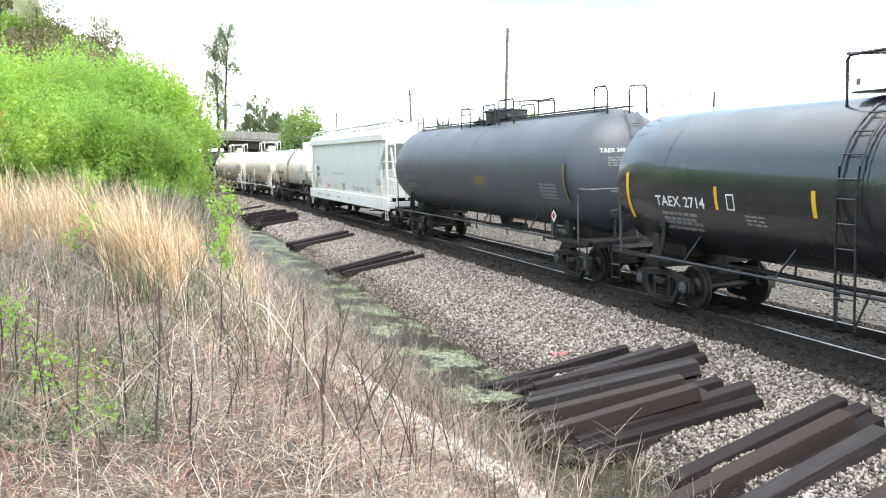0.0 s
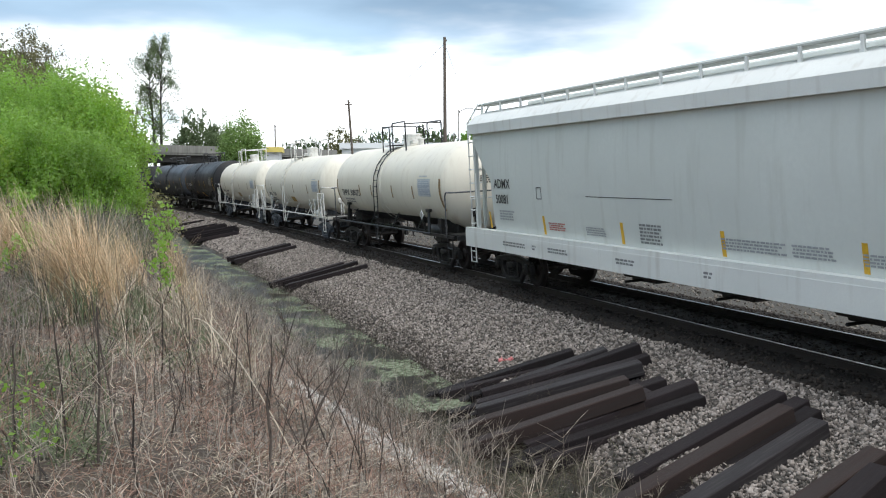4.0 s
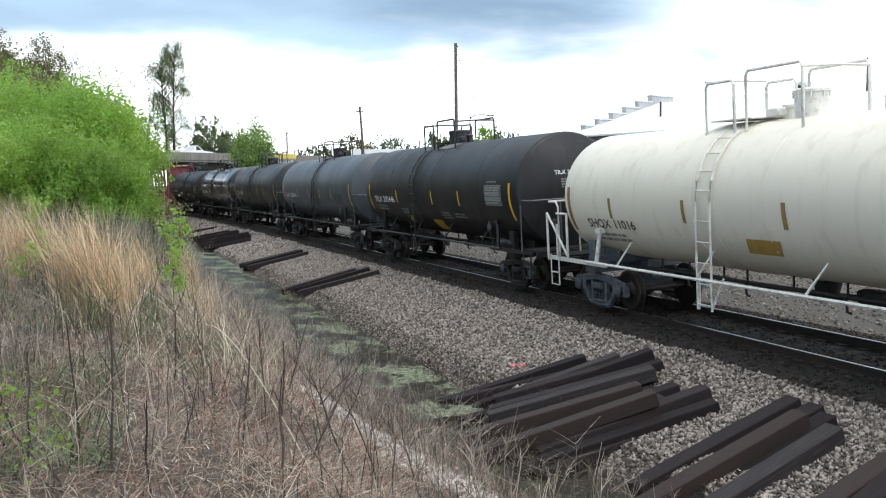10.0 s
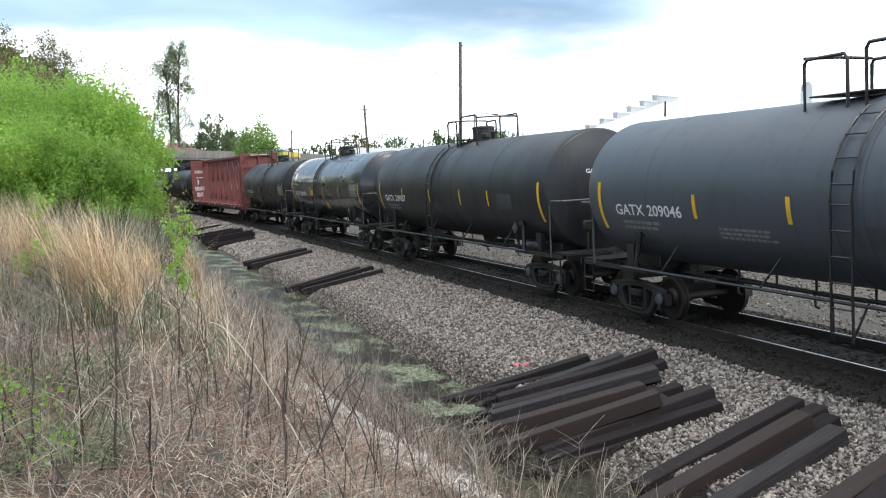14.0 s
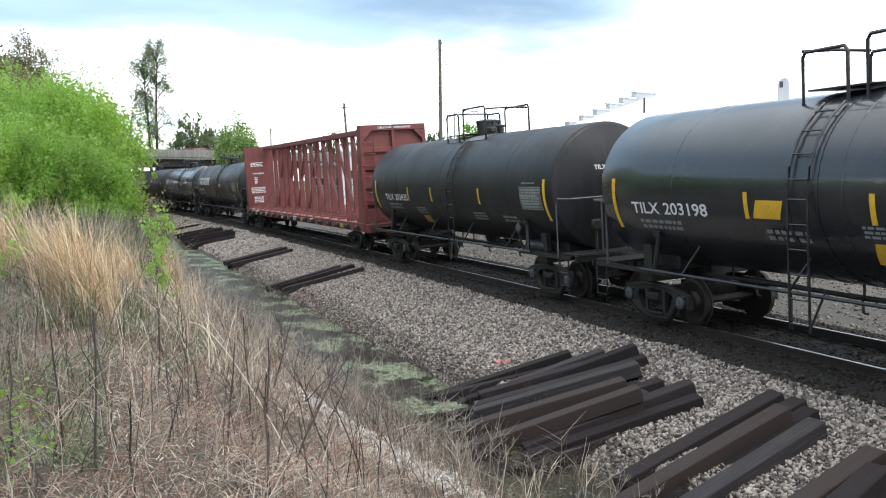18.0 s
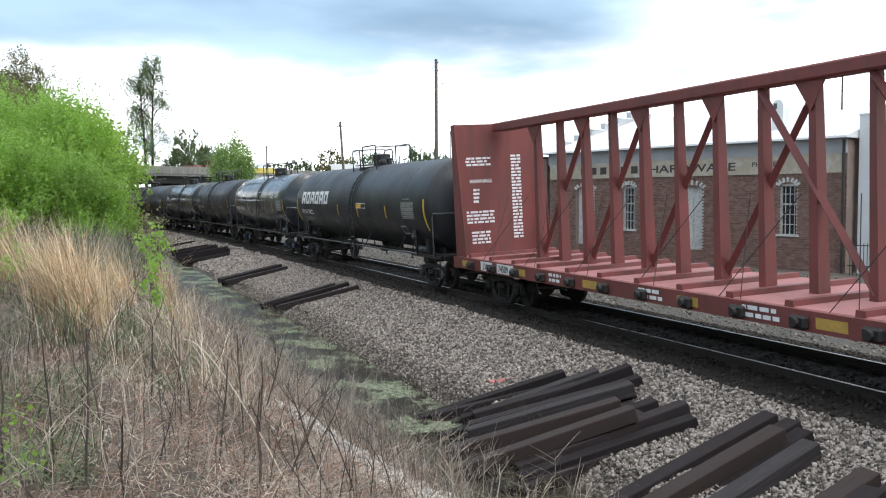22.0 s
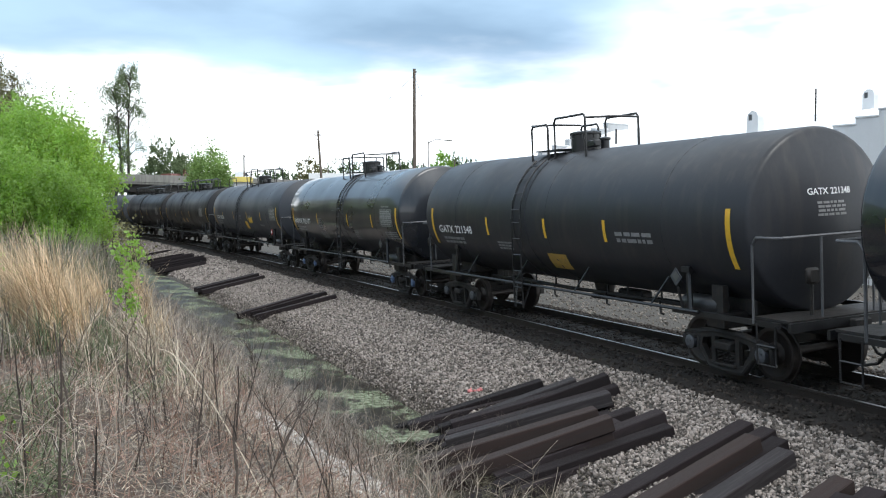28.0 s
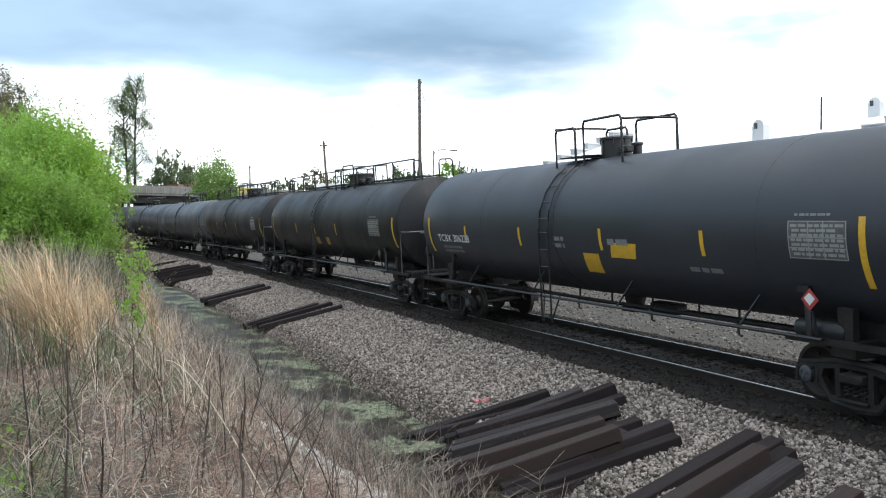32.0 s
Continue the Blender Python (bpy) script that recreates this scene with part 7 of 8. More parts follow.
def rotations(n):
    q = RNG.normal(size=(n, 4))
    q /= np.linalg.norm(q, axis=1)[:, None]
    w, x, y, z = q.T
    return np.stack([1 - 2 * (y * y + z * z), 2 * (x * y - z * w), 2 * (x * z + y * w), 2 * (x * y + z * w), 1 - 2 * (x * x + z * z), 2 * (y * z - x * w),
                     2 * (x * z - y * w), 2 * (y * z + x * w), 1 - 2 * (x * x + y * y)], 1).reshape(n, 3, 3)


def stones(name, label, P, size, mat, category="gravel"):
    """angular broken stones at the places P"""
    n = len(P)
    half = int(n * 0.7)
    out_v, out_f, o = [], [], 0
    for base_v, base_f, sl in ((OCTA_V, OCTA_F, slice(0, half)), (CUBE_V, CUBE_T, slice(half, n))):
        m = len(P[sl])
        V = base_v[None] * (1 + RNG.uniform(-0.28, 0.28, (m, len(base_v), 3)))
        V = V * (size[sl][:, None, None] * RNG.uniform(0.4, 1.6, (m, 1, 3)))
        V = np.einsum("nij,nkj->nki", rotations(m), V) + P[sl][:, None]
        F = base_f[None] + (np.arange(m) * len(base_v))[:, None, None] + o
        out_v.append(V.reshape(-1, 3)), out_f.append(F.reshape(-1, 3))
        o += m * len(base_v)
    me = np_mesh(name, np.concatenate(out_v), np.concatenate(out_f), mat)
    return thing(name, label, category, kind="stuff", data=me)


def along(s, d):
    a = np.interp(s, S, HEAD)
    return np.interp(s, S, TX) + d * np.cos(a), np.interp(s, S, TY) + d * np.sin(a)


def scatter_band(n, s0, s1, d0, d1, power=1.0):
    u = RNG.random(n) ** power
    s, d = s0 + (s1 - s0) * u, RNG.uniform(d0, d1, n)
    d = d + (0.07 * np.sin(s * 1.3) + 0.05 * np.sin(s * 3.1)) * (RNG.random(n) < 0.5)
    x, y = along(s, d)
    return np.stack([x, y, ground_z(x, y)], 1)


P = scatter_band(76000, -12, 30, -5.15, -1.9, 1.35)
stones("ballast_stones", "angular grey crushed stone ballast on the shoulder", P + (0, 0, 0.012), RNG.uniform(0.015, 0.034, len(P)), M["stone"])
P = scatter_band(3500, -45, -15, -5.0, 1.7)
stones("more_ballast", "grey crushed stone ballast along the line", P + (0, 0, 0.015), RNG.uniform(0.03, 0.06, len(P)), M["stone"])
P = scatter_band(16000, 30, 80, -5.0, -1.9, 1.2)
stones("far_ballast", "grey crushed stone ballast further along", P + (0, 0, 0.015), RNG.uniform(0.035, 0.065, len(P)), M["stone"])
P = scatter_band(20000, -12, 40, -2.0, 2.9, 1.3)
stones("track_stones", "dark oil-stained ballast between the sleepers", P + (0, 0, 0.0), RNG.uniform(0.02, 0.04, len(P)), M["stone_dark"])
P = scatter_band(13000, -12, 45, 2.9, 15, 1.2)
stones("far_side_stones", "grey brown stones beyond the track", P + (0, 0, 0.012), RNG.uniform(0.025, 0.05, len(P)), M["stone_brown"])
# pale rubble lying along the foot of the bank
def rubble_line(x, y):
    """distance from the rubble strip and place along it, 0 to 1"""
    ax, ay, bx, by = -2.3, 11.7, 1.5, 9.2
    u = ((x - ax) * (bx - ax) + (y - ay) * (by - ay)) / ((bx - ax) ** 2 + (by - ay) ** 2)
    return np.hypot(x - ax - u * (bx - ax), y - ay - u * (by - ay)) + 0.12 * np.sin(u * 17), u


n = 6800
u = RNG.uniform(0, 1, n) ** 0.6
x, y = -2.3 + 3.8 * u + RNG.normal(0, 1, n) * (0.12 + 0.3 * u) + 0.12 * np.sin(u * 17), 11.7 - 2.5 * u + RNG.normal(0, 1, n) * (0.12 + 0.3 * u)
stones("bank_rubble", "pale limestone rubble at the foot of the bank", np.stack([x, y, ground_z(x, y) + 0.015], 1), RNG.uniform(0.012, 0.04, n), M["stone_pale"])
n = 70
x, y = RNG.uniform(-5, 2, n), RNG.uniform(4, 13, n)
stones("scattered_rubble", "few pale stones scattered over the bank", np.stack([x, y, ground_z(x, y) + 0.01], 1), RNG.uniform(0.01, 0.024, n), M["stone_pale"])
M["paint_pink"] = material("faded pink marker paint", (0.65, 0.22, 0.22), 0.7, vary=0.2, scale=9, bump=0.1)
x, y = along(-1.0 + RNG.normal(0, 0.06, 8), -4.15 + RNG.normal(0, 0.05, 8))
stones("painted_stones", "few stones sprayed with pink marker paint", np.stack([x, y, ground_z(x, y) + 0.04], 1), RNG.uniform(0.025, 0.04, 8), M["paint_pink"])


# ---------------- plants ----------------
def plant_mat(name, base, vary=0.3, tr=0.25, rough=0.75, spread=(0.4, 1.7)):
    return material(name, base, rough, vary=vary, scale=0.7, grain=12, bump=0.0, island=True, translucent=tr, spread=spread)


M["straw"] = plant_mat("golden straw", (0.66, 0.50, 0.32), spread=(0.4, 1.5))
M["straw_pale"] = plant_mat("bleached straw", (0.46, 0.385, 0.29), spread=(0.3, 1.8))
M["dry_red"] = plant_mat("red brown dead grass", (0.285, 0.172, 0.125), spread=(0.25, 1.9))
M["dry_grey"] = plant_mat("grey dead weed", (0.27, 0.235, 0.20), spread=(0.25, 1.9))
M["stem"] = plant_mat("dark dead stem", (0.06, 0.045, 0.036), tr=0.0)
M["stem_pale"] = plant_mat("pale dead stem", (0.36, 0.30, 0.24), tr=0.0)
M["leaf_bright"] = plant_mat("fresh spring leaf", (0.345, 0.545, 0.11), tr=0.72, spread=(0.86, 1.14))
M["leaf_mid"] = plant_mat("green leaf", (0.30, 0.475, 0.10), tr=0.7, spread=(0.84, 1.16))
M["leaf_dark"] = plant_mat("dark green leaf", (0.145, 0.20, 0.095), tr=0.4, spread=(0.6, 1.35))
M["leaf_tall"] = plant_mat("thin grey green leaf", (0.20, 0.26, 0.13), tr=0.5, spread=(0.6, 1.35))
M["leaf_olive"] = plant_mat("budding olive leaf", (0.22, 0.21, 0.10), tr=0.4, spread=(0.6, 1.35))
M["grass_dull"] = plant_mat("dull spring grass", (0.125, 0.155, 0.075), tr=0.3)
M["weed"] = plant_mat("dull ditch weed", (0.13, 0.12, 0.075), tr=0.2)
M["moss"] = plant_mat("dark mossy weed", (0.075, 0.075, 0.042), tr=0.2)
M["leaf_far"] = plant_mat("pale spring leaf", (0.27, 0.40, 0.12), tr=0.5, spread=(0.6, 1.35))
M["leaf_lime"] = plant_mat("yellow green young leaf", (0.39, 0.56, 0.11), tr=0.72, spread=(0.86, 1.14))
M["moss_twig"] = plant_mat("olive brown tangle", (0.15, 0.135, 0.085), tr=0.1, spread=(0.3, 1.8))
M["bark"] = material("dark bark", (0.05, 0.04, 0.034), 0.9, vary=0.3, scale=3, grain=25, bump=0.3)


def blades(name, label, P, height, width, lean, mat, category="grass", curl=0.5, wind=(0, 0)):
    """bent grass blades, three segments each"""
    n = len(P)
    az = RNG.uniform(0, 2 * np.pi, n)
    out = np.stack([np.cos(az), np.sin(az), np.zeros(n)], 1)
    side = np.stack([-np.sin(az + RNG.normal(0, 0.5, n)), np.cos(az), np.zeros(n)], 1)
    V = np.empty((n, 8, 3))
    for k, t in enumerate((0, 0.4, 0.75, 1.0)):
        c = P + out * (lean * height * (t ** (1 + curl)))[:, None] + np.array([wind[0], wind[1], 0])[None] * (height * t ** 2)[:, None] + np.array([0, 0, 1])[None] * (height * (t - 0.22 * lean * t * t))[:, None]
        w = side * (width * (1.0, 0.8, 0.5, 0.12)[k])[:, None] / 2
        V[:, 2 * k], V[:, 2 * k + 1] = c - w, c + w
    F = np.array([(0, 1, 3, 2), (2, 3, 5, 4), (4, 5, 7, 6)])[None] + (np.arange(n) * 8)[:, None, None]
    return thing(name, label, category, kind="stuff", data=np_mesh(name, V.reshape(-1, 3), F.reshape(-1, 4), mat))


def fan(n, az0, az1, r0, r1, power=1.0):
    """places on the ground seen from the bank, between two bearings and two distances"""
    a = np.radians(RNG.uniform(az0, az1, n))
    r = r0 + (r1 - r0) * RNG.random(n) ** power
    return r * np.sin(a), r * np.cos(a)


def on_bank(x, y, lo=-60.0, hi=-7.25):
    d, s = lateral(x, y)
    k = (d > lo) & (d < hi)
    return x[k], y[k], d[k], s[k]


# matted dead grass over the bank, lying in every direction
x, y = fan(90000, -33, 14, 3.0, 26, 1.15)
x, y, d, s = on_bank(x, y)
off, u = rubble_line(x, y)
keep = ~((off < 0.15 + 0.3 * np.clip(u, 0, 1)) & (u > 0.12) & (u < 1.2) & (RNG.random(len(x)) < 0.6 + 0.35 * np.sin(u * 23)))
bare = (0.5 * np.sin(x * 1.9 + 1) + 0.5 * np.sin(y * 2.3 - x) + 0.9 * (x < -0.27 * y) * (np.hypot(x, y) < 7.5)) > 0.55
keep &= ~(bare & (RNG.random(len(x)) < 0.6))
x, y, d = x[keep], y[keep], d[keep]
patch = 0.5 * np.sin(x * 0.9 + y * 0.5) + 0.35 * np.sin(x * 2.7 - y * 1.9 + 1.0) + 0.3 * np.sin(x * 5.3 + y * 4.1)
pick = RNG.random(len(x)) + 0.22 * patch + np.where((x < -0.36 * y) & (y > 5), 0.2, 0.0)
for name, label, mat, lo, hi, h0, h1, l0, l1 in (("dead_grass", "matted red brown dead grass on the bank", "dry_red", -9, 0.42, 0.04, 0.14, 0.5, 3.0), ("grey_grass", "grey dead weeds on the bank", "dry_grey", 0.42, 0.8, 0.04, 0.2, 0.3, 2.6),
                                                 ("pale_grass", "bleached straw lying among the weeds", "straw_pale", 0.8, 9.0, 0.04, 0.11, 1.2, 3.8)):
    k = (pick >= lo) & (pick < hi)
    n = k.sum()
    P = np.stack([x[k], y[k], ground_z(x[k], y[k]) - 0.005], 1)
    blades(name, label, P, RNG.uniform(h0, h1, n), RNG.uniform(0.005, 0.011, n), RNG.uniform(l0, l1, n), M[mat], curl=0.3)

# thinner mat round the rest of the bank
x, y = fan(16000, 14, 327, 0.9, 9)
x, y, d, s = on_bank(x, y)
n = len(x)
blades("near_grass", "matted dead grass on the top of the bank", np.stack([x, y, ground_z(x, y) - 0.005], 1), RNG.uniform(0.04, 0.15, n), RNG.uniform(0.006, 0.012, n), RNG.uniform(0.5, 3.0, n), M["dry_red"], curl=0.3)

# short broken pale straws lying loose over the mat; dark blades imitate shaded gaps
for name, label, mat, n0 in (("pale_litter", "short broken pale straws on the bank", "straw_pale", 21000), ("dark_litter", "short dark blades imitating shaded gaps on the bank", "stem", 15000)):
    x, y = fan(n0, -33, 14, 3.0, 17, 1.0)
    x, y, d, s = on_bank(x, y)
    n = len(x)
    blades(name, label, np.stack([x, y, ground_z(x, y) + RNG.uniform(0.0, 0.07, n)], 1), RNG.uniform(0.012, 0.04, n), RNG.uniform(0.0035, 0.006, n), RNG.uniform(3.0, 8.0, n), M[mat], "weeds", curl=0.1)
# twigs and rotting stems floating in the ditch
for name, label, mat, n0 in (("floating_litter", "dark twigs floating on the ditch water", "stem", 3600), ("floating_straw", "grey straw floating on the ditch water", "dry_grey", 1500)):
    x, y = along(-12 + 52 * RNG.random(n0) ** 1.3, RNG.uniform(-6.8, -5.1, n0))
    blades(name, label, np.stack([x, y, np.full(n0, -1.203)], 1), RNG.uniform(0.008, 0.03, n0), RNG.uniform(0.006, 0.016, n0), RNG.uniform(4.0, 11.0, n0), M[mat], "weeds", curl=0.1)

# tall golden broom grass in tufts, bent by the wind
TUFTS = [(-25.3, 16.3, 0.24, 15, 1.6), (-27.8, 15.2, 0.28, 13, 1.5), (-21.0, 11.9, 0.14, 16, 1.6), (-21.9, 12.6, 0.13, 8, 1.55), (-20.0, 11.4, 0.1, 6, 1.2), (-16.5, 17.5, 0.2, 4, 1.3), (-18.6, 15.5, 0.2, 4, 1.1), (-15.6, 13.5, 0.14, 2, 0.95),
         (-30.5, 14.5, 0.4, 6, 1.2), (-32.5, 14, 0.5, 5, 1.2), (-24.4, 21, 0.7, 9, 1.2), (-28, 22, 0.8, 9, 1.2)]
tx, ty, th = [], [], []
for az, dist, spread, k, h in TUFTS:
    p = bearing(az, dist)
    tx += list(p.x + RNG.normal(0, spread, k))
    ty += list(p.y + RNG.normal(0, spread, k))
    th += list(h * RNG.uniform(0.7, 1.08, k))
tx, ty, th = np.array(tx), np.array(ty), np.array(th)
m = 58
P = np.repeat(np.stack([tx, ty, ground_z(tx, ty)], 1), m, 0)
P[:, :2] += RNG.normal(0, 0.06, (len(P), 2))
n = len(P)
hh = np.repeat(th, m) * RNG.uniform(0.4, 1.08, n)
blades("tall_grass", "tall tufts of golden dry broom grass", P, hh, RNG.uniform(0.007, 0.015, n), np.where(RNG.random(n) < 0.6, RNG.uniform(0.05, 0.3, n), RNG.uniform(0.3, 0.95, n)), M["straw"], curl=1.6, wind=(-0.16, -0.04))
fx, fy = fan(70, -33, -12, 8.5, 24, 0.9)
for az, dist in ((-15.5, 10.6), (-15.9, 11.2), (-16.0, 12.2), (-16.6, 13.0), (-13.4, 9.4), (-14.2, 9.0), (-17.0, 14.5), (-12.0, 8.2)):
    p = bearing(az, dist)
    fx, fy = np.append(fx, p.x), np.append(fy, p.y)
fx, fy, d, s = on_bank(fx, fy, hi=-9.0)
m = 34
P = np.repeat(np.stack([fx, fy, ground_z(fx, fy)], 1), m, 0)
P[:, :2] += RNG.normal(0, 0.1, (len(P), 2))
n = len(P)
blades("tall_pale_grass", "loose tufts of bleached dry grass", P, np.repeat(np.where(np.arange(len(fx)) < len(fx) - 8, RNG.uniform(0.3, 0.75, len(fx)), RNG.uniform(0.55, 0.9, len(fx))), m) * RNG.uniform(0.5, 1.1, n), RNG.uniform(0.006, 0.011, n), RNG.uniform(0.2, 1.2, n), M["straw_pale"], curl=0.9, wind=(-0.15, 0))
# rough green grass standing between the golden tufts
GREEN = [(-23.4, 14.0, 0.22, 9, 0.95), (-23.2, 10.5, 0.2, 6, 0.7), (-18.4, 11.5, 0.22, 7, 0.75), (-17.2, 10.2, 0.25, 3, 0.5), (-26.6, 12.0, 0.3, 7, 0.7)]
tx, ty, th = [], [], []
for az, dist, spread, k, h in GREEN:
    p = bearing(az, dist)
    tx += list(p.x + RNG.normal(0, spread, k))
    ty += list(p.y + RNG.normal(0, spread, k))
    th += list(h * RNG.uniform(0.6, 1.1, k))
tx, ty, th = np.array(tx), np.array(ty), np.array(th)
m = 40
P = np.repeat(np.stack([tx, ty, ground_z(tx, ty)], 1), m, 0)
P[:, :2] += RNG.normal(0, 0.09, (len(P), 2))
n = len(P)
blades("rough_grass", "rough dull green grass between golden tufts", P, np.repeat(th, m) * RNG.uniform(0.4, 1.08, n), RNG.uniform(0.006, 0.013, n), RNG.uniform(0.1, 0.9, n), M["grass_dull"], curl=1.0)
# thinner tall grass along the ditch edge
tx, ty = fan(700, -20, 2, 10, 34, 1.0)
tx, ty, d, s = on_bank(tx, ty, lo=-9.8, hi=-6.9)
m = 14
P = np.repeat(np.stack([tx, ty, ground_z(tx, ty)], 1), m, 0)
P[:, :2] += RNG.normal(0, 0.12, (len(P), 2))
n = len(P)
blades("ditch_grass", "dry grass along the ditch edge", P, RNG.uniform(0.15, 0.6, n), RNG.uniform(0.005, 0.01, n), RNG.uniform(0.2, 1.1, n), M["dry_grey"])
# green blades coming through
x, y = fan(34000, -33, 0, 3.5, 24)
x, y, d, s = on_bank(x, y)
keep = np.sin(x * 1.7 + 0.4) + np.sin(y * 1.3 + 2 * x) + np.where((x < -0.27 * y) & (y > 5), 0.9, -0.5) > 0.9
x, y = x[keep], y[keep]
n = len(x)
blades("green_grass", "fresh green blades among dead grass", np.stack([x, y, ground_z(x, y)], 1), RNG.uniform(0.05, 0.22, n), RNG.uniform(0.007, 0.016, n), RNG.uniform(0.4, 2.2, n), M["grass_dull"])


def twig_cloud(name, label, count, az0, az1, r0, r1, lo, hi, h0, h1, r, mat, branch=3, spread=0.35, kinds="stuff"):
    g = Geo()
    rr = random.Random(len(name) * 7 + count)
    x, y = fan(count * 6, az0, az1, r0, r1)
    x, y, d, s = on_bank(x, y, lo, hi)
    z = ground_z(x, y)
    for i in range(min(count, len(x))):
        h = rr.uniform(h0, h1)
        p = Vector((x[i], y[i], z[i] - 0.03))
        bend = Vector((rr.gauss(0, 0.16), rr.gauss(0, 0.16), 0)) * h
        pts = [p, p + Vector((0, 0, h * 0.35)) + bend * 0.3, p + Vector((0, 0, h * 0.7)) + bend * 0.7 + Vector((rr.gauss(0, 0.03), rr.gauss(0, 0.03), 0)), p + Vector((0, 0, h)) + bend * 1.1]
        g.tube(pts, [r, r * 0.8, r * 0.6, r * 0.35], 4)
        for b in range(rr.randint(0, branch)):
            t = rr.uniform(0.35, 0.9)
            q = pts[1].lerp(pts[3], t)
            a = rr.uniform(0, 6.28)
            v = Vector((math.cos(a) * spread, math.sin(a) * spread, rr.uniform(0.4, 0.9))) * h * rr.uniform(0.2, 0.5)
            g.tube([q, q + v * 0.55, q + v + Vector((0, 0, -0.02))], [r * 0.5, r * 0.4, r * 0.2], 3)
    return thing(name, label, "weeds", kind=kinds, data=g.mesh(name, M[mat]))


# dark upright stalks of last year's weeds
def dead_stalk(az, dist, h, r, tilt, seed):
    rr = random.Random(seed)
    p = Vector(at_ground(bearing(az, dist), 0.04))
    side = bearing(az + 90, 1.0)
    pts = [p + Vector((0, 0, h * t)) + side * (tilt * h * t) + side * rr.gauss(0, 0.006) for t in (0, 0.25, 0.5, 0.75, 1.0)]
    g = Geo().tube(pts, [r, r * 0.95, r * 0.85, r * 0.75, r * 0.5], 6)
    for k in range(rr.randint(2, 6)):
        q = pts[2].lerp(pts[4], rr.random())
        a = rr.uniform(0, 6.28)
        v = Vector((math.cos(a) * 0.5, math.sin(a) * 0.5, 1.0)) * h * rr.uniform(0.05, 0.16)
        g.tube([q, q + v * 0.6, q + v], [r * 0.35, r * 0.3, r * 0.15], 4)
    thing("dead_stalk", "dark upright dead weed stalk on the bank", "weeds", "dead stalks", data=g.mesh("dead_stalk", M["stem"], True))


def at_ground(p, sink=0.0):
    return (p.x, p.y, float(ground_z([p.x], [p.y])[0]) - sink)


for i, (az, dist, h, r, tilt) in enumerate(((-25.6, 5.6, 0.72, 0.010, 0.04), (-22.6, 5.8, 0.85, 0.010, -0.06), (-21.0, 5.4, 0.95, 0.012, 0.04), (-19.6, 5.6, 1.0, 0.009, -0.15), (-18.7, 4.9, 0.62, 0.011, -0.05), (-17.2, 7.8, 0.68, 0.011, 0.05),
                                            (-13.3, 6.1, 0.74, 0.011, 0.10), (-11.7, 7.3, 0.95, 0.010, -0.05), (-10.6, 5.1, 0.78, 0.013, -0.02), (-10.9, 6.9, 0.85, 0.009, 0.06), (-27.8, 6.2, 0.8, 0.010, 0.05), (-29.4, 7.2, 0.85, 0.010, -0.03),
                                            (-8.2, 5.6, 0.5, 0.010, -0.1), (-4.0, 6.4, 0.55, 0.009, 0.1), (0.5, 7.2, 0.55, 0.010, -0.04), (3.5, 6.6, 0.6, 0.011, 0.06), (-15.6, 9.6, 0.7, 0.008, -0.04), (-24.0, 8.6, 0.7, 0.008, 0.05))):
    dead_stalk(az, dist, h, r * 0.72, tilt, 60 + i)
twig_cloud("slender_stems", "slender brown dead stems on the bank", 170, -31, 6, 5, 17, -40, -7.6, 0.3, 0.8, 0.0045, "stem", 4, 0.6)
twig_cloud("pale_stems", "pale branching dead weeds on the bank", 420, -30, 12, 3.8, 18, -40, -6.8, 0.2, 0.65, 0.0035, "stem_pale", 6, 1.0)
twig_cloud("grey_scrub", "grey leafless scrub beside the golden grass", 330, -33, -23.5, 8, 14, -40, -9, 0.3, 0.75, 0.004, "dry_grey", 8, 1.1)
twig_cloud("ditch_brush", "grey leafless brush over the ditch", 460, -18, 4, 9, 34, -9.2, -5.5, 0.25, 0.85, 0.0042, "dry_grey", 7, 0.9)
twig_cloud("ditch_edge_brush", "dark leafless brush at the edge of the ballast", 620, -16, 8, 11, 40, -5.6, -4.6, 0.15, 0.5, 0.004, "stem", 7, 1.1)
twig_cloud("near_brush", "pale leafless twigs leaning over the ditch edge", 40, -6, 16, 6, 12.5, -8.4, -5.6, 0.4, 0.9, 0.006, "stem_pale", 6, 1.2)
twig_cloud("dark_brush", "dark wiry brush in the muddy ditch", 160, -4, 18, 8, 16, -7.4, -5.2, 0.2, 0.55, 0.005, "stem", 7, 1.3)
x, y = along(RNG.uniform(-13, -1, 9000), RNG.normal(-6.5, 0.5, 9000))
n = len(x)
blades("ditch_moss", "dark green brown low weeds on the ditch mud", np.stack([x, y, ground_z(x, y)], 1), RNG.uniform(0.03, 0.14, n), RNG.uniform(0.008, 0.016, n), RNG.uniform(0.5, 2.6, n), M["moss"], curl=0.3)
twig_cloud("tangled_twigs", "red brown tangled twigs on the bank", 1300, -31, 8, 3.6, 15, -40, -7.2, 0.15, 0.45, 0.003, "dry_red", 7, 1.3)
x, y = along(RNG.uniform(-12, 26, 15000), RNG.normal(-5.5, 0.6, 15000))
n = len(x)
blades("ditch_weeds", "dull green and grey weeds in the ditch", np.stack([x, y, np.maximum(ground_z(x, y), -1.21)], 1)[: n // 4], RNG.uniform(0.05, 0.22, n)[: n // 4], RNG.uniform(0.005, 0.011, n)[: n // 4], RNG.uniform(0.5, 2.6, n)[: n // 4], M["weed"], curl=0.3)
x, y = along(RNG.uniform(-12, 26, 9000), RNG.normal(-4.95, 0.22, 9000))
n = len(x)
